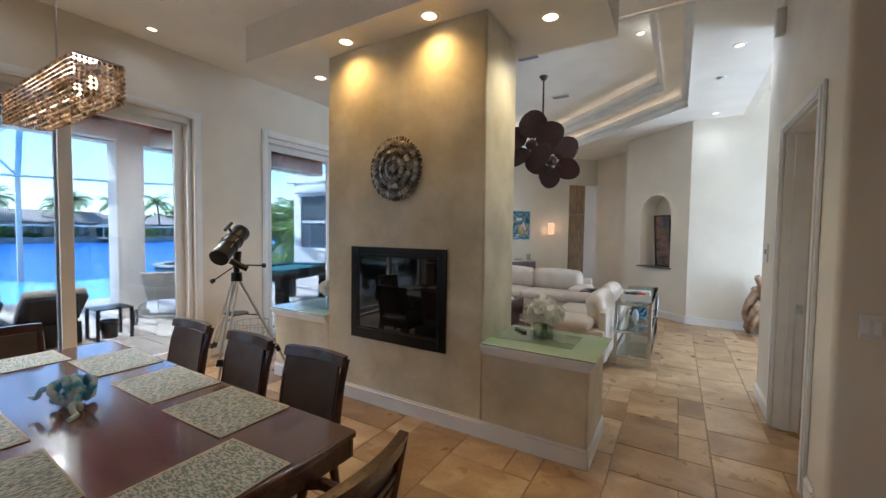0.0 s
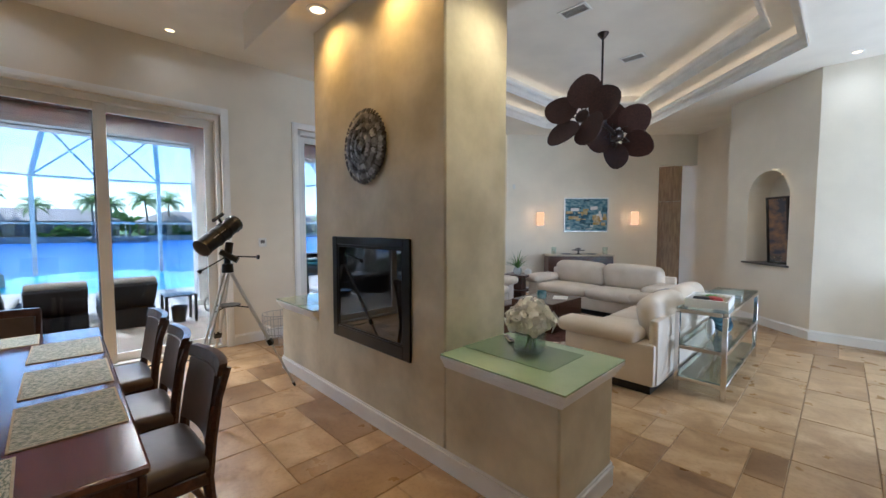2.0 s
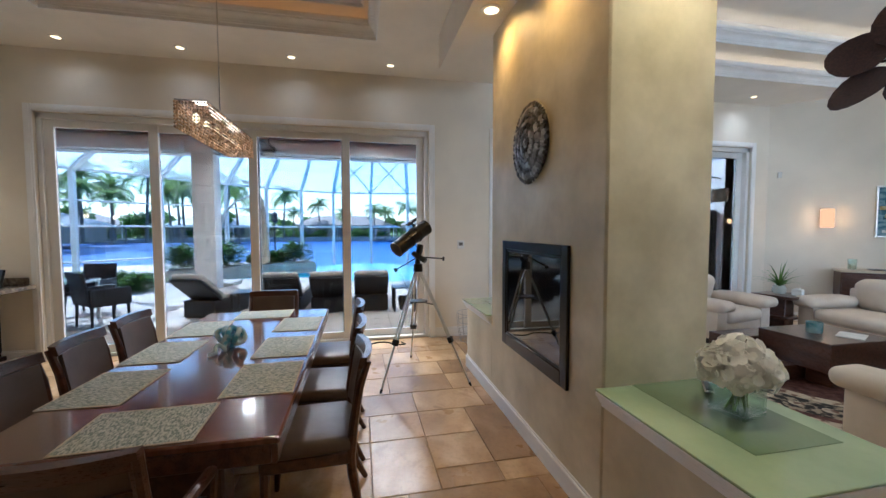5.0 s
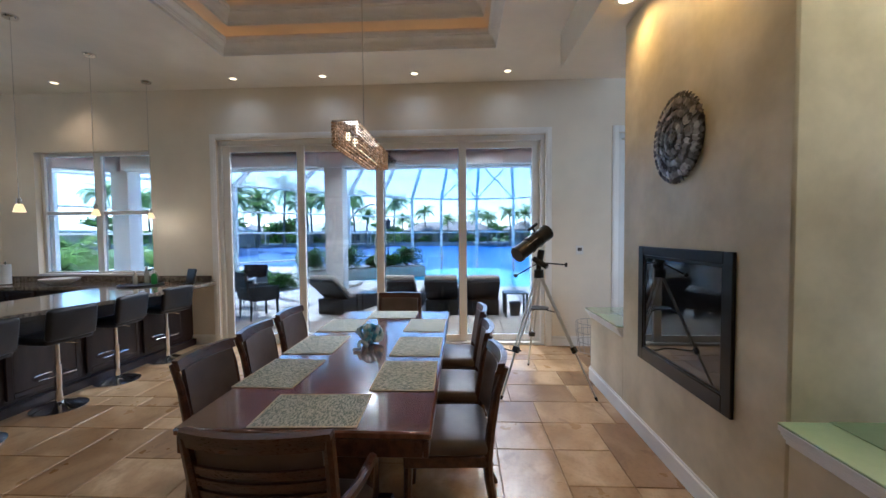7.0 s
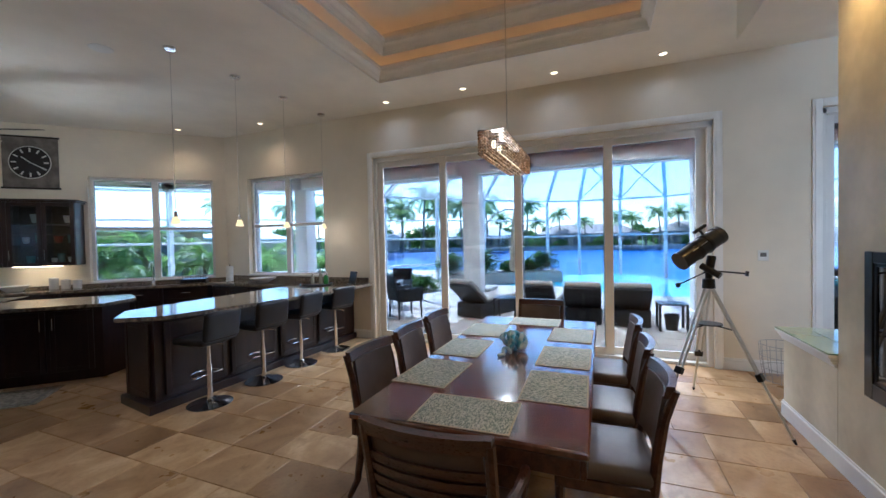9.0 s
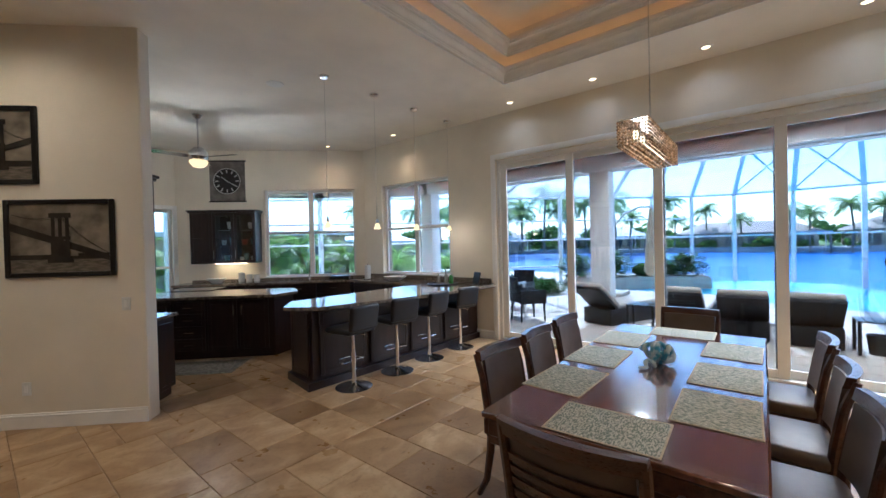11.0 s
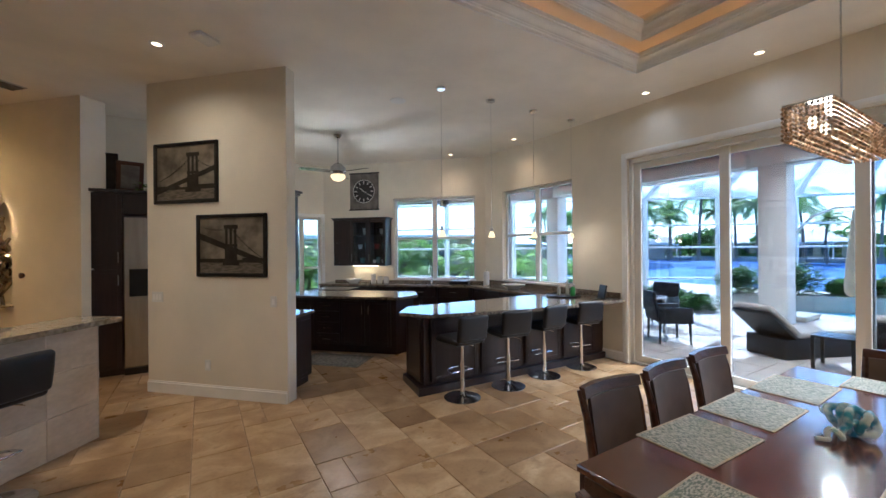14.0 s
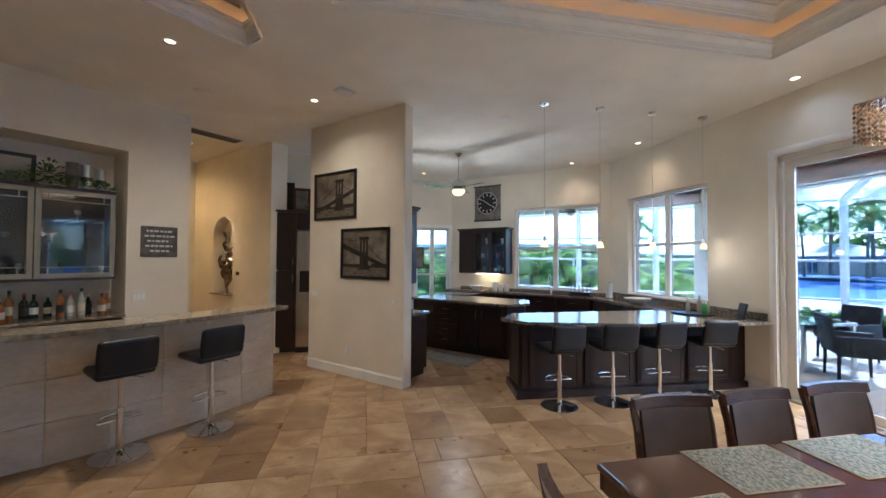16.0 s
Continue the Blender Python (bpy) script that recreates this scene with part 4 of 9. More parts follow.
def dining_chair(arms=False, h=0.905):
    """Faces +y; the back stands at -y."""
    t = thing("dining_chair", label="dark mahogany dining chair with brown leather seat and slatted back" if not arms else "dark mahogany armchair with slatted back and leather seat", category="chair", group="chairs round the dining table")
    part("seat", Mesh().soft((-0.235, -0.20, 0.42), (0.235, 0.26, 0.50), 0.03, puff=0.012), LEATHER_BR, t, "brown leather seat cushion")
    me = Mesh()
    me.box((-0.23, -0.19, 0.36), (0.23, 0.25, 0.425), 0.006)
    part("seat_frame", me, WOOD_DARK, t)
    for sx in (-1, 1):
        part("front_leg", Mesh().tube([(sx * 0.205, 0.225, 0.40), (sx * 0.208, 0.23, 0.2), (sx * 0.21, 0.24, 0.0)], [0.026, 0.021, 0.015], 8), WOOD_DARK, t)
        part("back_leg", Mesh().tube([(sx * 0.205, -0.18, 0.46), (sx * 0.207, -0.19, 0.3), (sx * 0.21, -0.22, 0.12), (sx * 0.215, -0.28, 0.0)], [0.026, 0.025, 0.021, 0.016], 8), WOOD_DARK, t)
        pts = [(sx * 0.21, -0.185, 0.40), (sx * 0.215, -0.20, 0.55), (sx * 0.22, -0.232, 0.75), (sx * 0.222, -0.275, h - 0.02)]
        part("back_post", Mesh().tube(pts, [0.026, 0.024, 0.021, 0.019], 8), WOOD_DARK, t)

    def curve(x, z):
        f = (z - 0.40) / 0.58
        return -0.185 - 0.02 * f - 0.075 * f * f - 0.035 * (1 - (x / 0.22) ** 2)

    def strip(z0, z1, d0, d1, x1=0.205):
        me = Mesh()
        n = 10
        xs = [-x1 + 2 * x1 * i / n for i in range(n + 1)]
        v = []
        for x in xs:
            v += [(x, curve(x, z0) + d0, z0), (x, curve(x, z1) + d0, z1), (x, curve(x, z1) + d1, z1), (x, curve(x, z0) + d1, z0)]
        f = [(4 * i + j, 4 * i + (j + 1) % 4, 4 * i + 4 + (j + 1) % 4, 4 * i + 4 + j) for i in range(n) for j in range(4)]
        return me.add(v, f + [(3, 2, 1, 0), (4 * n, 4 * n + 1, 4 * n + 2, 4 * n + 3)])
    part("top_rail", strip(h - 0.055, h, -0.018, 0.018, 0.232), WOOD_DARK, t)
    for i in range(7):
        z = 0.565 + i * (h - 0.66) / 7.2
        part("slat", strip(z, z + 0.028, -0.014, 0.002), WOOD_DARK, t)
    part("back_pad", strip(0.54, h - 0.056, 0.003, 0.026, 0.198), LEATHER_BR, t, "padded brown leather back")
    if arms:
        for sx in (-1, 1):
            part("arm", Mesh().tube([(sx * 0.225, -0.20, 0.68), (sx * 0.25, -0.05, 0.675), (sx * 0.255, 0.12, 0.66), (sx * 0.24, 0.20, 0.63), (sx * 0.225, 0.22, 0.50), (sx * 0.215, 0.22, 0.40)], [0.018, 0.02, 0.022, 0.02, 0.018, 0.018], 8), WOOD_DARK, t)
    return t


ch = dining_chair()
spots = [(-1.77, 1.285, 180), (-2.40, 1.27, 180), (-3.10, 1.265, 180), (-1.77, 0.10, 0), (-2.35, 0.10, 0), (-2.95, 0.08, 0)]
for i, (x, y, a) in enumerate(spots):
    m = pose(x, y, 0, 0, 0, a + (2.5, -1.5, 1, -3, 2, -1)[i])
    if i:
        copy_thing(ch, m)
    else:
        ch.matrix_basis = m
dining_chair(True, 0.98).matrix_basis = pose(-0.985, 0.73, 0, 0, 0, 90)
dining_chair(False, 0.915).matrix_basis = pose(-3.62, 0.66, 0, 0, 0, -90)

PM = thing("placemat", None, "pale woven placemat with a sage green leaf pattern", "placemat", "placemats on the dining table")
part("mat", Mesh().box((-0.162, -0.227, 0), (0.162, 0.227, 0.004), 0.0015), PLACEMAT, PM)
part("hem", Mesh().box((-0.17, -0.235, 0), (-0.162, 0.235, 0.005), 0.0015).box((0.162, -0.235, 0), (0.17, 0.235, 0.005), 0.0015).box((-0.162, -0.235, 0), (0.162, -0.227, 0.005), 0.0015).box((-0.162, 0.227, 0), (0.162, 0.235, 0.005), 0.0015), CREAM_LABEL, PM, "plain stitched cream hem")
for i, (x, y, a) in enumerate(((-1.34, 0.665, 2), (-1.80, 1.03, 91), (-2.38, 1.03, 90), (-3.03, 1.03, 89), (-1.82, 0.29, 88), (-2.41, 0.29, 90), (-3.02, 0.29, 91), (-3.48, 0.66, 1))):
    m = pose(x, y, 0.751, 0, 0, a)
    if i:
        copy_thing(PM, m)
    else:
        PM.matrix_basis = m

# blown glass centrepiece
t = thing("glass_sculpture", pose(-2.45, 0.665, 0.751), "blue and clear blown glass knot sculpture on the dining table", "sculpture")
for k in range(4):
    m = pose(0, 0, 0, 0, 0, 72 + 9 * math.sin(2.1 * k)) @ pose(-0.06 + 0.04 * k, 0.006 * (k % 2), 0.074, 0, 8 * (k % 2) - 4, 0)
    r = (0.042, 0.056, 0.058, 0.048)[k]
    pts = [(0.012 * math.sin(2 * a + k), r * math.cos(a), r * math.sin(a)) for a in [2 * math.pi * i / 28 for i in range(28)]]
    part("coil", Mesh().tube(pts, [0.015 + 0.004 * math.sin(0.9 * i + k) ** 2 for i in range(28)], 10, closed=True, m=m), AQUA_GLASS, t, "coiled aqua and clear glass ring")
pts = [(-0.02 - 0.008 * i, -0.09 - 0.005 * i, 0.10 - 0.006 * i + 0.012 * math.sin(i)) for i in range(9)]
part("curl", Mesh().tube(pts, [0.014 - 0.0008 * i for i in range(9)], 8), AQUA_GLASS, t)
pts = [(0.03 + 0.0085 * i, 0.02 - 0.004 * i + 0.012 * math.sin(i * 0.8), max(0.012, 0.06 + 0.03 * math.sin(i * 0.6) - 0.003 * i)) for i in range(22)]
part("tail", Mesh().tube(pts, [0.017 - 0.0065 * i / 22 for i in range(22)], 8), AQUA_GLASS, t, "clear twisting glass tail")

# crystal chandelier
t = thing("chandelier", pose(-2.45, 0.64, 2.11), "rectangular crystal bead chandelier hung on thin rods, lit", "chandelier")
outline = []
for i in range(40):
    a = 2 * math.pi * i / 40
    c, s = math.cos(a), math.sin(a)
    outline.append((0.47 * math.copysign(min(1, abs(c) * 1.55), c), 0.085 * math.copysign(min(1, abs(s) * 1.35), s)))
me = Mesh()
b8 = [(1, 0, 0), (0, 1, 0), (-1, 0, 0), (0, -1, 0), (0, 0, 1.3), (0, 0, -1.3)]
f8 = [(0, 1, 4), (1, 2, 4), (2, 3, 4), (3, 0, 4), (1, 0, 5), (2, 1, 5), (3, 2, 5), (0, 3, 5)]
per = []
for i in range(40):
    a, b = Vector(outline[i]), Vector(outline[(i + 1) % 40])
    n = max(1, round((b - a).length / 0.021))
    per += [tuple(a + (b - a) * j / n) for j in range(n)]
for x, y in per:
    for z in [0.0095 + 0.019 * k for k in range(8)]:
        me.add([(x + 0.007 * p, y + 0.007 * q, z + 0.007 * r) for p, q, r in b8], f8)
tagged(part("crystal_skirt", me, CRYSTAL, t, "rows of clear faceted crystal beads"), kind="stuff")
me = Mesh()
for ix in range(24):
    for iy in range(5):
        x, y = -0.437 + 0.038 * ix, -0.064 + 0.032 * iy
        me.add([(x + 0.009 * p, y + 0.009 * q, 0.010 + 0.009 * r) for p, q, r in b8], f8)
tagged(part("crystal_floor", me, CRYSTAL, t), kind="stuff")
part("top_plate", Mesh().prism(outline, 0.150, 0.157), CHROME, t)
for i in range(6):
    part("bulb", Mesh().ball((-0.40 + 0.16 * i, 0, 0.075), 0.018, 10, squash=(1, 1, 1.7)), CRYSTAL_GLOW, t)
part("rod", Mesh().cyl((0, 0, 0.157), (0, 0, 2.05), 0.004, n=8), CHROME, t)
part("canopy", Mesh().box((-0.2, -0.05, 2.07), (0.2, 0.05, 2.105), 0.005), CHROME, t)
d = bpy.data.lights.new("chandelier_bulbs", "POINT")
d.energy, d.color, d.shadow_soft_size = 0.12, (1.0, 0.74, 0.46), 0.06
for x in (-2.77, -2.45, -2.13):
    new("chandelier_lamp", d).location = (x, 0.64, 2.185)

# ---- telescope ----
t = thing("telescope", pose(0, 0, 0), "black reflector telescope on an aluminium tripod by the door", "telescope")
apex = Vector((-3.52, 2.12, 1.17))
for fx, fy in ((-3.23, 1.712), (-4.20, 2.13), (-3.22, 2.60)):
    foot = Vector((fx, fy, 0.0))
    top = apex + (foot - apex) * 0.05
    mid = top + (foot - top) * 0.60
    side = (foot - apex).cross(Vector((0, 0, 1))).normalized() * 0.02
    leg = part("tripod_leg", Mesh().cyl(top + side, mid + side, 0.010, n=8).cyl(top - side, mid - side, 0.010, n=8).cyl(mid, foot + (top - foot) * 0.02, 0.010, n=8), ALU, t)
    q = (foot - top).to_track_quat("Z", "Y").to_matrix().to_4x4()
    part("leg_clamp", Mesh().box((-0.034, -0.02, -0.03), (0.034, 0.02, 0.03), 0.006, m=Matrix.Translation(mid) @ q), BLACK, leg)
    part("rubber_foot", Mesh().cyl(foot + (top - foot) * 0.03, foot, 0.013, 0.009, 8), BLACK, leg)
part("tripod_head", Mesh().cyl(apex + Vector((0, 0, -0.05)), apex + Vector((0, 0, 0.03)), 0.05, 0.045).cyl(apex, apex + Vector((0, 0, 0.12)), 0.026), BLACK, t)
tray = apex + Vector((0, 0, -0.36))
me = Mesh().lathe([(0.0, 0), (0.10, 0), (0.10, 0.01), (0.0, 0.01)], 16, tray)
for fx, fy in ((-3.23, 1.712), (-4.20, 2.13), (-3.22, 2.60)):
    p = apex + (Vector((fx, fy, 0)) - apex) * 0.33
    me.cyl(tray + Vector((0, 0, 0.005)), p, 0.006, n=6)
part("spreader_tray", me, BLACK, t)
me = Mesh().cyl(apex + Vector((0, 0, 0.08)), apex + Vector((-0.03, 0.03, 0.22)), 0.034).cyl(apex + Vector((0.06, 0.07, 0.06)), apex + Vector((-0.02, -0.05, 0.14)), 0.028)
me.cyl(apex + Vector((0, 0, 0.1)), apex + Vector((0.03, 0.25, 0.08)), 0.007, n=8).cyl(apex + Vector((0.03, 0.25, 0.08)), apex + Vector((0.032, 0.27, 0.078)), 0.022)
me.cyl(apex + Vector((0, 0, 0.1)), apex + Vector((0.02, -0.22, -0.02)), 0.006, n=8).cyl(apex + Vector((0.02, -0.22, -0.02)), apex + Vector((0.022, -0.245, -0.033)), 0.02)
part("mount", me, BLACK, t)
ta, tb = Vector((-3.394, 1.885, 1.352)), Vector((-3.604, 2.219, 1.577))
ax = (tb - ta).normalized()
me = Mesh().cyl(ta, tb, 0.076, n=28).cyl(tb - ax * 0.05, tb, 0.080, n=28).cyl(ta, ta + ax * 0.03, 0.080, n=28)
tube = part("tube", me, BLACK, t, "glossy black telescope tube")
part("tube_ring", Mesh().cyl(ta + ax * 0.17, ta + ax * 0.195, 0.083, n=28).cyl(ta + ax * 0.28, ta + ax * 0.305, 0.083, n=28), BLACK_METAL, tube)
up = Vector((0.05, -0.55, 0.83)).normalized()
side = ax.cross(up).normalized()
part("finder_scope", Mesh().cyl(ta + ax * 0.27 + up * 0.13, ta + ax * 0.40 + up * 0.13, 0.016, n=12).cyl(ta + ax * 0.33 + up * 0.07, ta + ax * 0.33 + up * 0.13, 0.012), BLACK, tube)
part("focuser", Mesh().cyl(ta + ax * 0.37 - side * 0.07, ta + ax * 0.37 - side * 0.15, 0.022, n=14), BLACK, tube)
part("brand_bar", Mesh().box((-0.08, -0.003, -0.008), (0.08, 0.003, 0.008), m=Matrix.Translation((ta + tb) / 2 + Vector((0.079, -0.01, 0.012))) @ ax.to_track_quat("X", "Z").to_matrix().to_4x4()), LETTER, tube)

# thermostat, wire basket, cable
def plate(name, at, w, h, label, category, mat_=None, extra=None):
    t = thing(name, at, label, category)
    part("plate", Mesh().box((-w / 2, -0.012, -h / 2), (w / 2, -0.001, h / 2), 0.003), mat_ or WHITE_PL, t)
    if extra:
        extra(t)
    return t


def screen(t):
    part("display", Mesh().box((-0.028, -0.0145, -0.015), (0.028, -0.012, 0.03)), SLATE, t)


def toggles(n):
    def f(t):
        for i in range(n):
            x = (i - (n - 1) / 2) * 0.046
            part("rocker", Mesh().box((x - 0.015, -0.017, -0.033), (x + 0.015, -0.012, 0.033), 0.002), TRIM, t)
    return f


plate("thermostat", pose(-5.02, 2.965, 1.33, 0, 0, 90), 0.10, 0.12, "white wall thermostat with a grey display", "thermostat", extra=screen)
plate("light_switch", pose(0.87, 2.85, 1.14, 0, 0, 0), 0.09, 0.12, "white double rocker light switch on the wall", "switch", extra=toggles(2))
plate("alarm_keypad", pose(0.73, 4.74, 1.45, 0, 0, -90), 0.15, 0.17, "white alarm keypad with a small display", "keypad", extra=screen)
t = plate("motion_sensor", pose(0.73, 4.44, 3.45, 0, 0, -90), 0.10, 0.22, "white wall sensor box near the ceiling", "sensor")
part("hood", Mesh().box((-0.05, -0.07, -0.11), (0.05, -0.012, 0.11), 0.015), WHITE_PL, t)
plate("wall_outlet", MP @ pose(0.16, 0, 1.10, 0, 0, 180), 0.075, 0.12, "white wall outlet with a plug-in on the picture wall", "outlet", extra=toggles(1))
plate("light_switch", MP @ pose(1.72, 0, 1.12, 0, 0, 180), 0.16, 0.12, "white triple light switch on the picture wall", "switch", extra=toggles(3))
plate("wall_outlet", MP @ pose(1.02, 0, 0.36, 0, 0, 180), 0.075, 0.12, "white wall outlet low on the picture wall", "outlet", extra=toggles(1))
plate("light_switch", MB @ pose(0.57, 0, 1.145, 0, 0, 180), 0.15, 0.12, "white triple light switch beside the bar recess", "switch", extra=toggles(3))

t = thing("wire_basket", pose(-4.72, 3.05, 0), "round open wire basket on the floor by the wall", "basket")
me = Mesh()
for z, r in ((0.02, 0.17), (0.15, 0.19), (0.28, 0.205), (0.40, 0.21)):
    me.tube([(r * math.cos(2 * math.pi * i / 24), r * math.sin(2 * math.pi * i / 24), z) for i in range(24)], 0.004, 5, closed=True)
for i in range(14):
    a = 2 * math.pi * i / 14
    me.tube([(r * math.cos(a), r * math.sin(a), z) for z, r in ((0.005, 0.165), (0.15, 0.19), (0.28, 0.205), (0.40, 0.21))], 0.003, 5)
part("wire_cage", me, VENT, t)
t = thing("power_cable", label="black power cable lying on the floor by the door", category="cable")
part("cord", Mesh().tube([(-4.85 + 0.05 * math.sin(i * 0.7), 0.95 + 0.055 * i, 0.008) for i in range(18)] + [(-4.75, 1.99, 0.01), (-4.68, 2.06, 0.02), (-4.72, 2.12, 0.015), (-4.80, 2.08, 0.02)], 0.009, 6), BLACK, t)


# ---- vase with flowers ----
def flower_vase(at, label):
    t = thing("flower_vase", at, label, "vase")
    me = Mesh()
    for a, b in (((-0.075, -0.075, 0), (0.075, 0.075, 0.018)), ((-0.075, -0.075, 0.018), (-0.067, 0.075, 0.13)), ((0.067, -0.075, 0.018), (0.075, 0.075, 0.13)), ((-0.067, -0.075, 0.018), (0.067, -0.067, 0.13)), ((-0.067, 0.067, 0.018), (0.067, 0.075, 0.13))):
        me.box(a, b, 0.002)
    part("glass_cube", me, VASE_GLASS, t, "square clear glass vase")
    me = Mesh()
    rr = random.Random(3)
    for i in range(9):
        me.cyl((rr.uniform(-0.05, 0.05), rr.uniform(-0.05, 0.05), 0.02), (rr.uniform(-0.04, 0.04), rr.uniform(-0.04, 0.04), 0.17), 0.004, n=5)
    part("stems", me, LEAF, t)
    me = Mesh()
    heads = [(0, 0, 0.245, 0.088)] + [(0.085 * math.cos(a), 0.085 * math.sin(a), 0.19 + 0.02 * math.sin(3 * a), 0.075) for a in [i * math.pi / 3 for i in range(6)]]
    for hx, hy, hz, hr in heads:
        me.ball((hx, hy, hz), hr * 0.78, 8)
        for i in range(54):
            z = rr.uniform(-0.6, 1)
            a = rr.uniform(0, 6.283)
            q = math.sqrt(max(0, 1 - z * z))
            n = Vector((q * math.cos(a), q * math.sin(a), z))
            p = Vector((hx, hy, hz)) + n * hr * rr.uniform(0.80, 1.0)
            u = Matrix.Rotation(rr.uniform(0, 6.28), 3, n) @ n.orthogonal().normalized()
            w = n.cross(u)
            s = rr.uniform(0.026, 0.042)
            k = rr.uniform(0.1, 0.5)
            me.add([p - u * s * 0.5, p - u * s * 0.2 + w * s * 0.75 + n * s * 0.15, p + u * s * 0.7 + w * s * 0.6 + n * s * k, p + u * s + n * s * k * 1.2, p + u * s * 0.7 - w * s * 0.6 + n * s * k, p - u * s * 0.2 - w * s * 0.75 + n * s * 0.15, p + u * s * 0.15 - n * s * 0.04], [(j, (j + 1) % 6, 6) for j in range(6)])
    part("blossom", me, PETAL, t, "dense ivory hydrangea blossoms")
    return t


flower_vase(pose(-0.91, 3.12, 0.765, 0, 0, 12), "ivory hydrangeas in a square glass vase on the low wall")
flower_vase(pose(-3.30, 3.12, 0.765, 0, 0, 40), "pale hydrangeas in a glass vase on the far low wall")
t = thing("remote_control", pose(-1.13, 3.2, 0.765, 0, 0, 50), "slim silver remote handset propped on the green glass", "remote")
part("handset", Mesh().box((-0.02, -0.08, 0.004), (0.02, 0.08, 0.022), 0.006), STEEL, t)
part("keypad", Mesh().box((-0.013, -0.06, 0.0222), (0.013, 0.05, 0.0245)), BLACK, t)


# ---- kitchen ----
def bar_stool(at, group, lift=0.0):
    """Faces +y; back at -y."""
    t = thing("bar_stool", at, "black leather bar stool with chrome post and round base", "bar stool", group)
    part("base", Mesh().lathe([(0, 0), (0.205, 0), (0.205, 0.008), (0.17, 0.02), (0.06, 0.035), (0.035, 0.06), (0, 0.06)], 32), CHROME, t)
    part("post", Mesh().cyl((0, 0, 0.05), (0, 0, 0.40), 0.027, n=18).cyl((0, 0, 0.40), (0, 0, 0.62 + lift), 0.019, n=16), CHROME, t)
    pts = [(0.15 * math.cos(a), 0.02 + 0.15 * math.sin(a), 0.30) for a in [math.pi * i / 14 for i in range(15)]]
    me = Mesh().tube([(0.0, 0.0, 0.30), (0.15, 0.0, 0.30)] + pts + [(-0.15, 0, 0.30), (0, 0, 0.30)], 0.009, 8)
    part("footrest", me, CHROME, t)
    part("lever", Mesh().tube([(0.02, 0, 0.60 + lift), (0.10, -0.02, 0.58 + lift), (0.15, -0.03, 0.56 + lift)], 0.005, 6), CHROME, t)
    part("seat", Mesh().soft((-0.20, -0.17, 0.62 + lift), (0.20, 0.24, 0.685 + lift), 0.03, puff=0.006), LEATHER_BK, t, "thin black leather seat")
    me = Mesh().soft((-0.20, -0.03, -0.14), (0.20, 0.03, 0.14), 0.028, m=pose(0, -0.19, 0.80 + lift, 8), puff=0.006)
    part("backrest", me, LEATHER_BK, t, "low black leather backrest")
    return t


st = bar_stool(pose(-2.28, -2.36, 0, 0, 0, 184), "stools at the kitchen bar")
for x, y, a in ((-2.95, -2.36, 172), (-3.60, -2.40, 182), (-4.30, -2.38, 168)):
    copy_thing(st, pose(x, y, 0, 0, 0, a))
st = bar_stool(pose(1.87, -2.02, 0, 0, 0, 222), "stools at the wet bar", 0.055)
copy_thing(st, pose(1.33, -2.45, 0, 0, 0, 228))
copy_thing(st, pose(2.62, -1.27, 0, 0, 0, 232))


def panel_front(me_list, m, s0, s1, z0, z1, y, t, name="door", handle="v", knob_side=1):
    """A shaker-like front with a raised rim in a local frame, y outwards."""
    me = Mesh().box((s0, y, z0), (s1, y + 0.018, z1), 0.003, m=m)
    w = min(0.05, (z1 - z0) * 0.25)
    for a, b, c, d in ((s0, s0 + w, z0, z1), (s1 - w, s1, z0, z1), (s0 + w, s1 - w, z0, z0 + w), (s0 + w, s1 - w, z1 - w, z1)):
        me.box((a, y + 0.018, c), (b, y + 0.025, d), 0.003, m=m)
    p = part(name, me, ESPRESSO, t)
    if handle == "v":
        x = s1 - 0.035 if knob_side > 0 else s0 + 0.035
        zc = z1 - 0.14 if z0 < 0.6 else z0 + 0.14
        part("handle", Mesh().cyl((x, y + 0.05, zc - 0.07), (x, y + 0.05, zc + 0.07), 0.006, n=8, m=m).cyl((x, y + 0.024, zc - 0.06), (x, y + 0.05, zc - 0.06), 0.004, n=6, m=m).cyl((x, y + 0.024, zc + 0.06), (x, y + 0.05, zc + 0.06), 0.004, n=6, m=m), STEEL, p, "brushed steel bar handle")
    elif handle == "h":
        x, zc = (s0 + s1) / 2, (z0 + z1) / 2
        part("handle", Mesh().cyl((x - 0.07, y + 0.05, zc), (x + 0.07, y + 0.05, zc), 0.006, n=8, m=m).cyl((x - 0.06, y + 0.024, zc), (x - 0.06, y + 0.05, zc), 0.004, n=6, m=m).cyl((x + 0.06, y + 0.024, zc), (x + 0.06, y + 0.05, zc), 0.004, n=6, m=m), STEEL, p, "brushed steel bar handle")
    return p


# bar with raised panels
t = thing("kitchen_bar", label="long espresso wood kitchen bar with panelled front", category="kitchen counter")
part("body", Mesh().prism([(-1.97, -2.68), (-2.02, -3.22), (-5.015, -3.22), (-5.015, -2.55), (-4.8, -2.55)], 0.09, 0.868), ESPRESSO, t)
part("plinth", Mesh().prism([(-1.88, -2.63), (-1.98, -3.25), (-5.015, -3.25), (-5.015, -2.50), (-4.8, -2.50)], 0.0, 0.085), ESPRESSO, t)
m = frame_of((-4.85, -2.545), (-1.98, -2.675))
for i in range(4):
    a = 0.06 + 0.70 * i
    panel_front(None, m, a, a + 0.64, 0.13, 0.84, 0.0, t, "panel", "")
m = frame_of((-1.965, -2.70), (-2.02, -3.2))
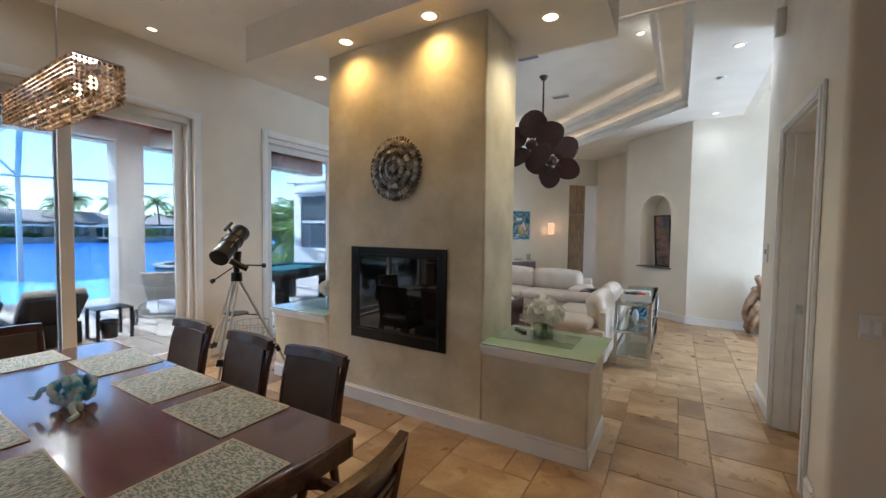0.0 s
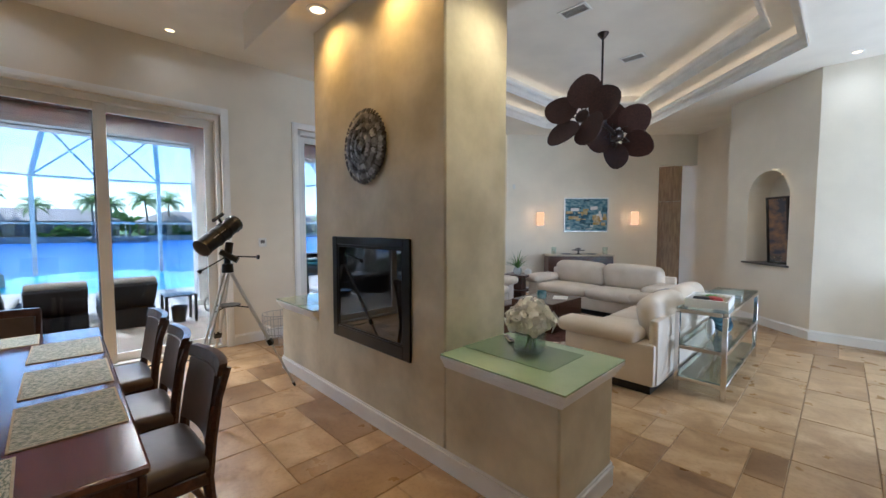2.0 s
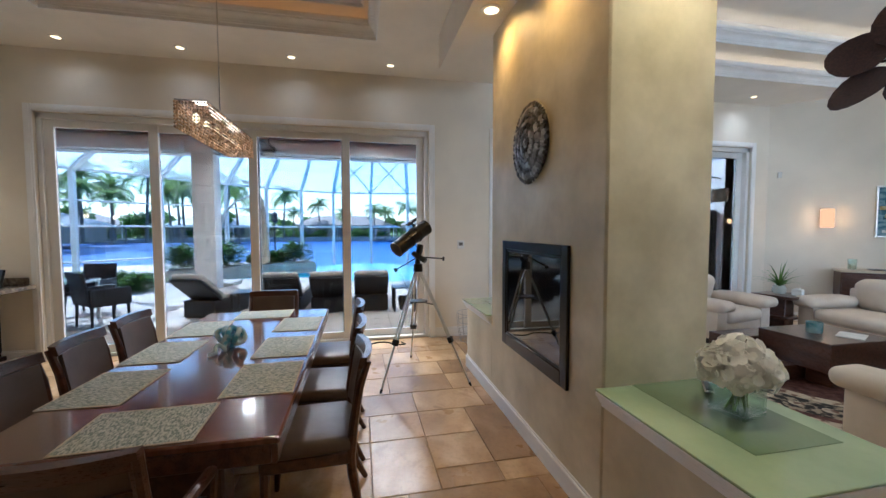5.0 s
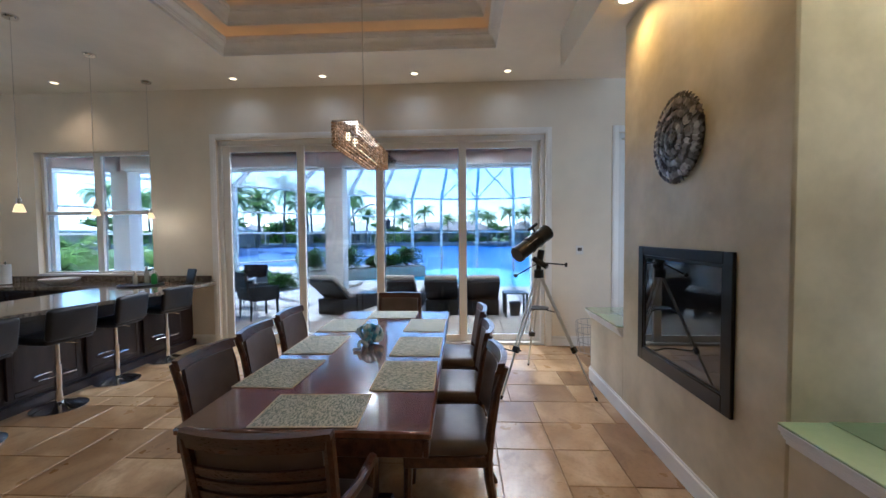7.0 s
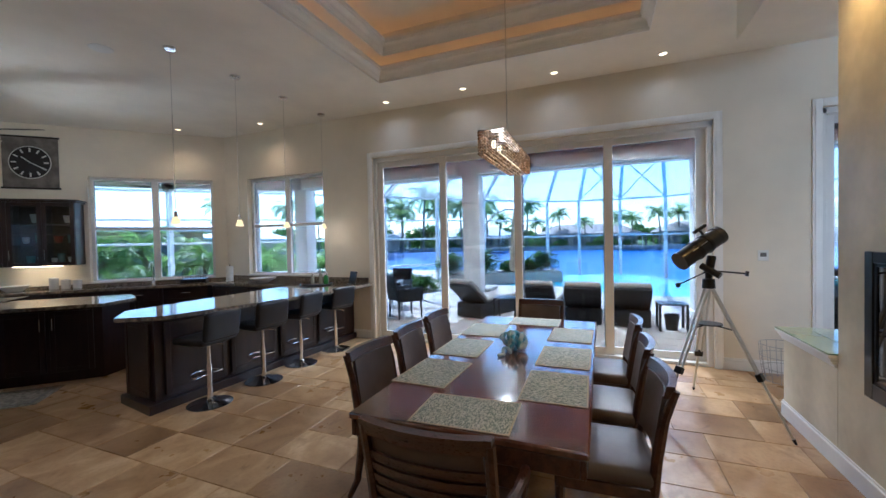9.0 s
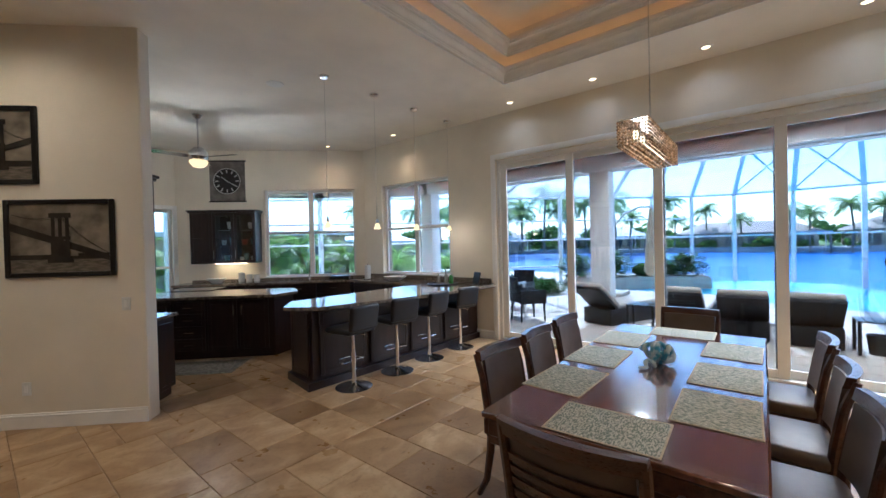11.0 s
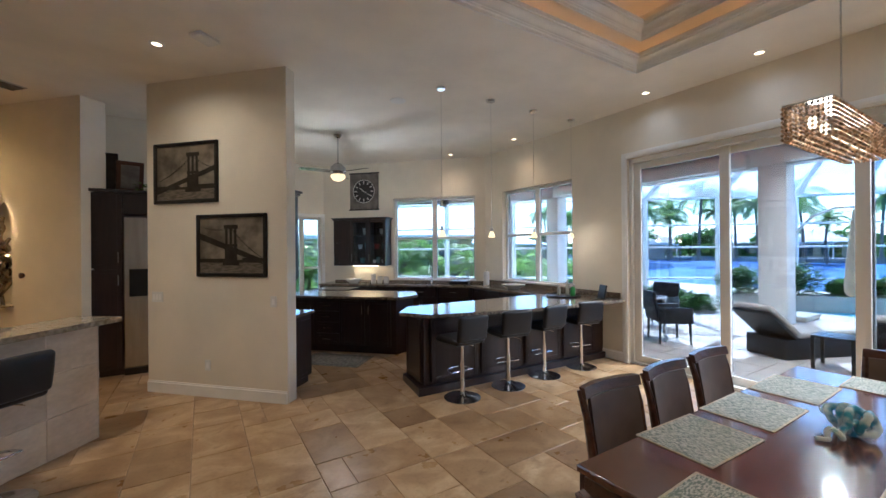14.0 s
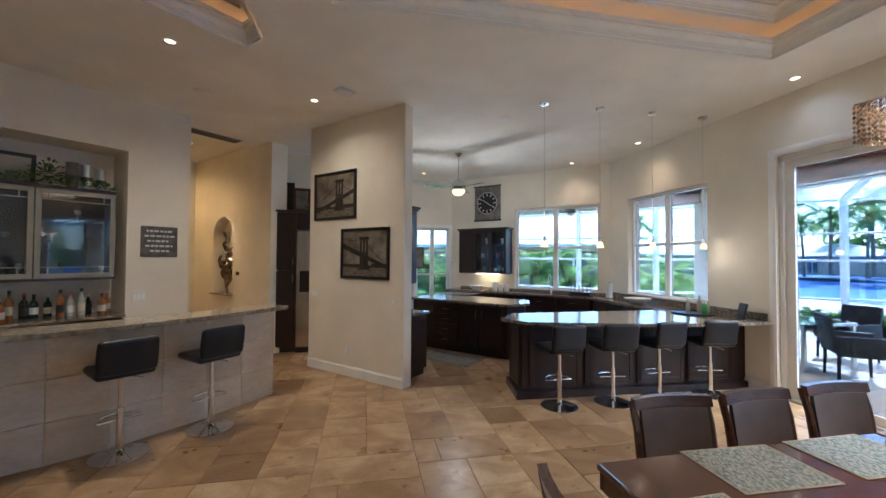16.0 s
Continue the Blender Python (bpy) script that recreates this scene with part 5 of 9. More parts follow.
panel_front(None, m, 0.03, 0.47, 0.13, 0.84, 0.0, t, "panel", "")
top = [(-1.80, -2.97), (-2.02, -2.62), (-3.3, -2.30), (-4.3, -2.18), (-5.015, -2.17), (-5.015, -3.34), (-2.10, -3.34)]
solo("countertop", Mesh().prism(top, 0.87, 0.91), GRANITE, "polished speckled granite bar top reflecting the windows", "countertop")

t = thing("kitchen_island", label="angled espresso wood kitchen island with drawers", category="kitchen island")
isl = [(-1.00, -5.72), (-2.40, -4.33), (-2.78, -4.45), (-2.98, -4.90), (-1.62, -6.30)]
part("body", Mesh().prism(inset(isl, 0.02), 0.09, 0.868), ESPRESSO, t)
part("plinth", Mesh().prism(inset(isl, 0.05), 0.0, 0.09), ESPRESSO, t)
m = frame_of((-2.39, -4.345), (-1.01, -5.71))
for a, b in ((0.08, 0.48), (0.52, 0.92), (1.42, 1.86)):
    panel_front(None, m, a, b, 0.13, 0.84, -0.018, t, "door", "v", 1 if a < 0.3 else -1)
for k in range(4):
    panel_front(None, m, 0.96, 1.38, 0.13 + 0.18 * k, 0.30 + 0.18 * k, -0.018, t, "drawer", "h")
solo("countertop", Mesh().prism(inset(isl, -0.05), 0.87, 0.91), GRANITE, "dark speckled granite top on the kitchen island", "countertop")
t = thing("cooktop", MK @ pose(2.7, 1.55, 0.911), "black glass electric cooktop set in the island", "cooktop")
part("glass", Mesh().box((-0.38, -0.26, 0), (0.38, 0.26, 0.008), 0.003), BLACK_GLASS, t)
part("steel_rim", Mesh().box((-0.39, -0.27, -0.0), (0.39, -0.262, 0.01)).box((-0.39, 0.262, 0), (0.39, 0.27, 0.01)), STEEL, t)

# counters along the windows
cor = [(-5.015, -3.345), (-4.42, -3.345), (-4.42, -5.18), (-2.02, -7.58), (-2.46, -8.02), (-5.015, -5.45)]
m = frame_of((-4.42, -5.18), (-2.02, -7.58))
for k in range(5):
    a = 0.02 + 0.675 * k
    t = thing("base_cabinet", m @ pose(a, 0, 0), "espresso wood base cabinet under the kitchen windows", "cabinet", "window base cabinets")
    part("carcass", Mesh().box((0, -0.55, 0.09), (0.665, -0.045, 0.868)), ESPRESSO, t)
    part("plinth", Mesh().box((0, -0.55, 0), (0.665, -0.09, 0.09)), ESPRESSO, t)
    panel_front(None, Matrix(), 0.01, 0.325, 0.11, 0.66, -0.045, t, "door", "v", 1)
    panel_front(None, Matrix(), 0.335, 0.655, 0.11, 0.66, -0.045, t, "door", "v", -1)
    panel_front(None, Matrix(), 0.01, 0.655, 0.68, 0.855, -0.045, t, "drawer", "h")
m = frame_of((-4.42, -3.36), (-4.42, -5.16))
for k in range(2):
    t = thing("base_cabinet", m @ pose(0.06 + 0.86 * k, 0, 0), "espresso wood base cabinet beside the bar", "cabinet", "window base cabinets")
    part("carcass", Mesh().box((0, -0.55, 0.09), (0.85, -0.045, 0.868)), ESPRESSO, t)
    part("plinth", Mesh().box((0, -0.55, 0), (0.85, -0.09, 0.09)), ESPRESSO, t)
    panel_front(None, Matrix(), 0.01, 0.42, 0.11, 0.855, -0.045, t, "door", "v", 1)
    panel_front(None, Matrix(), 0.43, 0.84, 0.11, 0.855, -0.045, t, "door", "v", -1)
solo("countertop", Mesh().prism(cor, 0.87, 0.91), GRANITE, "dark granite countertop running under the kitchen windows", "countertop")
me = Mesh().box((0.02, 0.001, 0.911), (3.55, 0.02, 0.955), 0.003, m=MK)
me.box((west(-2.25), 0.001, 0.911), (west(-5.40), 0.02, 0.995), 0.003, m=MW)
struct("trim_backsplash", me, GRANITE, "low granite backsplash strip behind the counter", "trim")

# glass-fronted wall cabinet
t = thing("wall_cabinet", MK @ pose(2.15, 0.002, 1.30), "espresso wall cabinet with glazed doors showing green dishes", "cabinet")
me = Mesh()
for a, b in (((0, 0, 0), (1.25, 0.33, 0.02)), ((0, 0, 1.0), (1.25, 0.33, 1.02)), ((0, 0, 0.02), (0.02, 0.33, 1.0)), ((1.23, 0, 0.02), (1.25, 0.33, 1.0)), ((0.02, 0, 0.02), (1.23, 0.012, 1.0)), ((0.41, 0.012, 0.02), (0.43, 0.31, 1.0)), ((0.82, 0.012, 0.02), (0.84, 0.31, 1.0))):
    me.box(a, b)
part("carcass", me, ESPRESSO, t)
part("crown", Mesh().box((-0.03, 0, 1.02), (1.28, 0.36, 1.05), 0.006).box((-0.05, 0, 1.05), (1.30, 0.38, 1.07), 0.006), ESPRESSO, t)
for a in (0.34, 0.67):
    part("shelf", Mesh().box((0.02, 0.013, a), (1.23, 0.30, a + 0.015)), ESPRESSO, t)
for i, (a, b) in enumerate(((0.005, 0.41), (0.415, 0.825), (0.83, 1.245))):
    me = Mesh()
    w = 0.055
    for u, v_, c, d in ((a, a + w, 0.005, 1.015), (b - w, b, 0.005, 1.015), (a + w, b - w, 0.005, 0.06), (a + w, b - w, 0.96, 1.015), (a + w, b - w, 0.50, 0.515)):
        me.box((u, 0.331, c), (v_, 0.352, d), 0.003)
    d = part("door", me, ESPRESSO, t)
    if i < 2:
        part("pane", Mesh().box((a + w, 0.338, 0.06), (b - w, 0.343, 0.96)), CAB_GLASS, d)
    else:
        part("pane", Mesh().box((a + w, 0.336, 0.06), (b - w, 0.345, 0.96)), ESPRESSO, d)
    part("handle", Mesh().cyl((b - 0.03, 0.375, 0.10), (b - 0.03, 0.375, 0.26), 0.006, n=8), STEEL, d, "brushed steel bar handle")
for i, (x, z, r, h, mm) in enumerate(((0.12, 0.036, 0.05, 0.10, PAPER), (0.25, 0.036, 0.05, 0.16, TEAL_GLASS), (0.34, 0.036, 0.04, 0.09, PAPER), (0.5, 0.036, 0.05, 0.11, PAPER), (0.63, 0.036, 0.06, 0.13, TEAL_GLASS), (0.12, 0.371, 0.05, 0.15, TEAL_GLASS), (0.28, 0.371, 0.06, 0.11, RED_CAP), (0.52, 0.371, 0.06, 0.16, TEAL_GLASS), (0.68, 0.371, 0.05, 0.1, PAPER), (0.15, 0.701, 0.06, 0.12, PAPER), (0.55, 0.701, 0.07, 0.14, PAPER))):
    solo("cup", Mesh().lathe([(0, 0), (r * 0.7, 0), (r, h), (r * 0.9, h), (r * 0.6, 0.01), (0, 0.01)], 14), mm, "small bowl or cup standing in the glazed cabinet", "cup", "dishes in the glazed cabinet", MK @ pose(2.15 + x, 0.17, 1.30 + z))
t = thing("under_cabinet_light", MK @ pose(2.7, 0.16, 1.298), "warm strip light under the wall cabinet", "light")
part("diffuser", Mesh().box((-0.3, -0.03, -0.012), (0.3, 0.03, -0.001)), STRIP_GLOW, t)

# tall clock board
t = thing("wall_clock", MK @ pose(2.80, 0.002, 3.0), "square weathered wall clock with a dark dial", "clock")
part("board", Mesh().box((-0.35, 0, -0.42), (0.35, 0.02, 0.42), 0.004), CLOCK_MAT, t)
for z in (0.42, -0.42):
    part("rod", Mesh().cyl((-0.37, 0.015, z), (0.37, 0.015, z), 0.015, n=10), BLACK, t)
part("dial", Mesh().lathe([(0, 0.021), (0, 0.030), (0.27, 0.030), (0.27, 0.021)], 40, m=pose(0, 0, 0, -90)), CLOCK_DARK, t, "black round dial")
me = Mesh().tube([(0.262 * math.cos(2 * math.pi * i / 40), 0.030, 0.262 * math.sin(2 * math.pi * i / 40)) for i in range(40)], 0.008, 6, closed=True)
for i in range(12):
    me.box((-0.012, 0.0305, 0.17), (0.012, 0.034, 0.235), m=Matrix.Rotation(i * math.pi / 6, 4, "Y"))
part("hour_marks", me, LETTER, t, "pale hour marks")
part("clock_hand", Mesh().box((-0.009, 0.034, -0.02), (0.009, 0.037, 0.14), m=Matrix.Rotation(0.9, 4, "Y")).box((-0.007, 0.034, -0.02), (0.007, 0.037, 0.20), m=Matrix.Rotation(-2.1, 4, "Y")), LETTER, t)
t = thing("wall_frame", pose(-1.42, -8.148, 1.66), "small dark framed board beside the kitchen door", "picture")
part("frame", Mesh().box((-0.16, 0, -0.27), (0.16, 0.02, 0.27), 0.004), BLACK, t)
part("board", Mesh().box((-0.13, 0.02, -0.24), (0.13, 0.024, 0.24)), CLOCK_MAT, t)

# desk unit and hutch behind the picture wall
t = thing("desk_cabinet", MP @ pose(0, -0.165, 0), "espresso base cabinet with granite top behind the picture wall", "cabinet")
part("body", Mesh().box((0.17, -0.575, 0.09), (1.8, -0.0, 0.85), 0.004), ESPRESSO, t)
part("plinth", Mesh().box((0.20, -0.54, 0.0), (1.8, -0.0, 0.09)), ESPRESSO, t)
part("counter", Mesh().box((0.14, -0.615, 0.852), (1.8, -0.0, 0.89), 0.006), GRANITE, t, "polished granite top")
part("end_panel", Mesh().box((0.162, -0.53, 0.14), (0.17, -0.05, 0.80), 0.003), ESPRESSO, t)
t = thing("hutch_cabinet", MP @ pose(0, -0.165, 1.30), "espresso wall cabinet with crown behind the picture wall", "cabinet")
part("body", Mesh().box((0.23, -0.40, 0), (1.8, 0, 1.02), 0.004), ESPRESSO, t)
part("crown", Mesh().box((0.21, -0.42, 1.02), (1.8, 0, 1.05), 0.006).box((0.19, -0.44, 1.05), (1.8, 0, 1.08), 0.006), ESPRESSO, t)

# fridge and pantry
t = thing("pantry_cabinet", pose(1.0, -5.45, 0), "tall espresso pantry cabinet with steel handles", "cabinet")
part("body", Mesh().box((0.07, -0.65, 0.09), (0.40, -0.02, 2.44), 0.003), ESPRESSO, t)
part("plinth", Mesh().box((0.07, -0.62, 0), (0.40, -0.06, 0.09)), ESPRESSO, t)
part("bridge_cabinet", Mesh().box((-0.62, -0.65, 2.15), (0.068, -0.02, 2.44), 0.003), ESPRESSO, t)
part("crown", Mesh().box((-0.64, -0.66, 2.44), (0.42, 0.02, 2.48), 0.006), ESPRESSO, t)
panel_front(None, Matrix(), 0.08, 0.39, 0.11, 1.42, -0.02, t, "door", "v", -1)
panel_front(None, Matrix(), 0.08, 0.39, 1.44, 2.43, -0.02, t, "door", "v", -1)
t = thing("refrigerator", pose(1.0, -5.45, 0), "stainless steel refrigerator built in beside the pantry", "refrigerator")
part("body", Mesh().box((-0.60, -0.65, 0.02), (0.06, -0.02, 2.13), 0.004), STEEL, t)
part("door", Mesh().box((-0.60, -0.018, 0.10), (-0.275, 0.03, 2.12), 0.01), STEEL, t)
d = part("door", Mesh().box((-0.265, -0.018, 0.10), (0.06, 0.03, 2.12), 0.01), STEEL, t)
part("dispenser", Mesh().box((-0.20, 0.03, 1.05), (0.0, 0.034, 1.42), 0.004), BLACK, d, "black water dispenser")
part("handle", Mesh().cyl((-0.24, 0.08, 0.6), (-0.24, 0.08, 1.8), 0.012, n=10), STEEL, d)
part("grille", Mesh().box((-0.60, -0.01, 0.0), (0.06, 0.01, 0.09)), BLACK, t)
t = thing("framed_print", pose(1.26, -5.72, 2.481, -14, 0, 0), "dark framed print leaning on top of the pantry", "picture")
part("frame", Mesh().box((-0.13, 0, 0), (0.13, 0.02, 0.52), 0.004), BLACK, t)
part("print", Mesh().box((-0.10, 0.02, 0.03), (0.10, 0.024, 0.49)), PHOTO_DARK, t)
t = thing("framed_print", pose(1.02, -5.66, 2.481, -16, 0, 12), "brown framed picture leaning on top of the pantry", "picture")
part("frame", Mesh().box((-0.15, 0, 0), (0.15, 0.025, 0.42), 0.006), WOOD_DARK, t)
part("print", Mesh().box((-0.10, 0.025, 0.05), (0.10, 0.029, 0.37)), CLOCK_MAT, t)


def leaf_spray(me, c, n, r, rr, size=0.06, droop=0.5):
    for i in range(n):
        a = rr.uniform(0, 6.283)
        e = rr.uniform(0.0, 1.3)
        d = Vector((math.cos(a) * math.cos(e), math.sin(a) * math.cos(e), math.sin(e)))
        p = Vector(c) + d * r * rr.uniform(0.2, 1.0)
        s = d.cross(Vector((0, 0, 1))).normalized() * size * 0.3
        q = p + d * size + Vector((0, 0, -droop * size * rr.random()))
        h = (p + q) / 2 + Vector((0, 0, size * 0.15))
        me.add([p, h + s, q, h - s], [(0, 1, 2), (0, 2, 3)])
    return me


rr = random.Random(8)
me = Mesh()
for i in range(10):
    leaf_spray(me, (0.45 + 0.09 * i - 0.42, -5.55, 2.50), 26, 0.10, rr, 0.06)
solo("garland", me, LEAF, "dark green leafy garland on top of the pantry", "plant")

# pendants over the bar
def pendant(x, y):
    t = thing("pendant_light", pose(x, y, H), "small frosted glass pendant on a thin cord over the bar", "pendant light", "pendants over the kitchen bar")
    part("canopy", Mesh().lathe([(0, -0.025), (0.05, -0.025), (0.062, -0.008), (0.062, -0.0005), (0, -0.0005)], 24), CHROME, t)
    part("cord", Mesh().cyl((0, 0, -0.025), (0, 0, -1.70), 0.0035, n=6), CHROME, t)
    part("cap", Mesh().cyl((0, 0, -1.70), (0, 0, -1.76), 0.016, 0.022, 12), CHROME, t)
    part("shade", Mesh().lathe([(0.026, -1.755), (0.036, -1.79), (0.047, -1.835), (0.044, -1.835), (0.03, -1.79), (0.02, -1.755)], 18), WARM_GLOW, t, "glowing frosted glass shade")


for x in (-2.34, -3.12, -3.90, -4.70):
    pendant(x, -2.86)
    d = bpy.data.lights.new("pendant_bulb", "POINT")
    d.energy, d.color, d.shadow_soft_size = 0.3, (1.0, 0.72, 0.42), 0.04
    new("pendant_lamp", d).location = (x, -2.86, H - 1.86)
d = bpy.data.lights.new("fan_bulb", "POINT")
d.energy, d.color, d.shadow_soft_size = 3.2, (1.0, 0.84, 0.6), 0.11
new("fan_lamp", d).location = (-1.83, -5.43, H - 0.94)
t = thing("ceiling_vent", pose(-2.06, -3.50, H), "small round ceiling speaker with white rim", "speaker")
part("rim", Mesh().lathe([(0.06, -0.004), (0.10, -0.008), (0.105, -0.0005), (0.06, -0.0005)], 28), TRIM, t)
part("grille", Mesh().lathe([(0, -0.003), (0.06, -0.003), (0.06, -0.0006), (0, -0.0006)], 24), VENT, t)


def fan_blades(parent, mat_, n, length, width, z, drop=0.0):
    for i in range(n):
        m = pose(0, 0, z, 0, 0, 360 * i / n) @ pose(0, 0, 0, 10)
        v = [(0.10, -width * 0.35, 0), (0.2, -width * 0.5, 0), (length, -width * 0.45, -drop), (length + 0.03, 0, -drop), (length, width * 0.45, -drop), (0.2, width * 0.5, 0), (0.10, width * 0.35, 0)]
        me = Mesh().add(v + [(x, y, zz - 0.006) for x, y, zz in v], [tuple(range(7)), tuple(range(13, 6, -1))] + [(j, (j + 1) % 7, 7 + (j + 1) % 7, 7 + j) for j in range(7)], m)
        part("blade", me, mat_, parent)


t = thing("ceiling_fan", pose(-1.83, -5.43, H), "brushed nickel ceiling fan with a lit amber bowl", "ceiling fan")
part("canopy", Mesh().lathe([(0, -0.06), (0.03, -0.06), (0.07, -0.01), (0.07, -0.0005), (0, -0.0005)], 24), STEEL, t)
part("downrod", Mesh().cyl((0, 0, -0.06), (0, 0, -0.50), 0.012, n=10), STEEL, t)
part("motor", Mesh().lathe([(0, -0.70), (0.11, -0.69), (0.14, -0.64), (0.13, -0.57), (0.06, -0.50), (0, -0.50)], 28), STEEL, t)
part("light_bowl", Mesh().lathe([(0.125, -0.70), (0.12, -0.74), (0.08, -0.79), (0, -0.81), (0, -0.70)], 24), WARM_GLOW, t, "glowing amber glass bowl")
fan_blades(t, STEEL, 3, 0.62, 0.13, -0.64)

# counter things
def at_counter(x, y, a=0.0, z=0.911):
    return pose(x, y, z, 0, 0, a)


t = thing("faucet", MK @ pose(1.15, 0.20, 0.911), "tall chrome gooseneck kitchen faucet", "faucet")
part("body", Mesh().lathe([(0, 0), (0.03, 0), (0.026, 0.05), (0.018, 0.08), (0, 0.08)], 14), CHROME, t)
part("spout", Mesh().tube([(0, 0, 0.06), (0, 0, 0.30)] + [(0, 0.10 - 0.10 * math.cos(a), 0.30 + 0.10 * math.sin(a)) for a in [math.pi * i / 8 for i in range(1, 9)]] + [(0, 0.2, 0.24)], 0.012, 8), CHROME, t)
t = thing("dish_rack", MK @ pose(0.52, 0.24, 0.911), "black wire dish rack with arched handles", "dish rack")
me = Mesh().box((-0.2, -0.15, 0.0), (0.2, 0.15, 0.07), 0.01)
part("tray", me, BLACK, t)
me = Mesh()
for i in range(5):
    x = -0.16 + 0.08 * i
    me.tube([(x, -0.13, 0.07), (x, -0.10, 0.22), (x, 0, 0.26), (x, 0.10, 0.22), (x, 0.13, 0.07)], 0.006, 6)
me.tube([(-0.2, 0, 0.12), (-0.15, 0, 0.28), (0, 0, 0.31), (0.15, 0, 0.28), (0.2, 0, 0.12)], 0.007, 6)
part("wire", me, BLACK_METAL, t)
t = thing("paper_towel", at_counter(-4.72, -5.02), "white paper towel roll on a stand", "paper towel")
part("roll", Mesh().lathe([(0.02, 0.01), (0.06, 0.01), (0.06, 0.28), (0.02, 0.28)], 20), PAPER, t)
part("stand", Mesh().lathe([(0, 0), (0.08, 0), (0.08, 0.01), (0.01, 0.01), (0.008, 0.32), (0, 0.32)], 16), STEEL, t)
t = thing("bowl", at_counter(-4.70, -4.20), "wide shallow white bowl on the counter", "bowl")
part("dish", Mesh().lathe([(0, 0), (0.08, 0), (0.20, 0.06), (0.22, 0.085), (0.205, 0.085), (0.08, 0.02), (0, 0.015)], 28), PAPER, t)
t = thing("soap_bottle", at_counter(-4.70, -2.85), "green soap bottle with a white pump", "bottle")
part("bottle", Mesh().lathe([(0, 0), (0.035, 0), (0.035, 0.12), (0.015, 0.15), (0, 0.15)], 14), GREEN_PL, t)
part("pump", Mesh().cyl((0, 0, 0.15), (0, 0, 0.19), 0.008, n=8).box((-0.008, -0.03, 0.185), (0.008, 0.01, 0.197), 0.002), WHITE_PL, t)
for x, y, h in ((-4.78, -3.02, 0.24), (-4.62, -3.05, 0.19), (-4.84, -2.94, 0.17)):
    t = thing("bottle", at_counter(x, y), "clear bottle with a white cap by the window", "bottle", "bottles on the bar")
    part("body", Mesh().lathe([(0, 0), (0.03, 0), (0.03, h * 0.6), (0.012, h * 0.8), (0.012, h * 0.9), (0, h * 0.9)], 14), BOTTLE_PALE, t)
    part("cap", Mesh().cyl((0, 0, h * 0.9), (0, 0, h), 0.015, n=10), WHITE_PL, t)
t = thing("tray", at_counter(-4.60, -2.95), "round dark serving tray on the bar", "tray")
part("disc", Mesh().lathe([(0, 0), (0.24, 0), (0.26, 0.018), (0.25, 0.018), (0.235, 0.006), (0, 0.006)], 32), BLACK, t)
t = thing("photo_frame", at_counter(-4.80, -2.42, 62), "black digital photo frame standing on the bar", "photo frame")
part("frame", Mesh().box((-0.10, -0.012, 0.0), (0.10, 0.012, 0.20), 0.004, m=pose(0, 0, 0.003, -12)), BLACK, t)
part("screen", Mesh().box((-0.08, 0.0125, 0.02), (0.08, 0.0145, 0.18), m=pose(0, 0, 0.003, -12)), BLACK_GLASS, t)
part("stand", Mesh().box((-0.03, -0.08, 0.0), (0.03, -0.01, 0.008)), BLACK, t)
for i, s in enumerate((2.20, 2.35, 2.50)):
    h = (0.12, 0.13, 0.17)[i]
    t = thing("canister", MK @ pose(s, 0.2, 0.911), "white ceramic kitchen canister with a lid", "canister", "canisters on the counter")
    part("jar", Mesh().lathe([(0, 0), (0.055, 0), (0.058, 0.01), (0.058, h), (0, h)], 18), PAPER, t)
    part("lid", Mesh().lathe([(0.06, h), (0.06, h + 0.015), (0.02, h + 0.022), (0, h + 0.03)], 18), PAPER, t)
t = thing("bowl", MK @ pose(2.95, 0.28, 0.911), "large white serving bowl on the counter", "bowl")
part("dish", Mesh().lathe([(0, 0), (0.09, 0), (0.17, 0.07), (0.18, 0.09), (0.165, 0.09), (0.08, 0.02), (0, 0.015)], 28), PAPER, t)
t = thing("kitchen_rug", pose(-1.52, -4.62, 0.001, 0, 0, -45), "grey kitchen floor mat with a dark border", "rug")
part("field", Mesh().box((-0.50, -0.30, 0), (0.50, 0.30, 0.008), 0.003), MAT_GREY, t)
part("border", ring(Mesh(), [(-0.45, -0.25), (0.45, -0.25), (0.45, 0.25), (-0.45, 0.25)], [(-0.42, -0.22), (0.42, -0.22), (0.42, 0.22), (-0.42, 0.22)], 0.0082, 0.0095), BLACK, t)


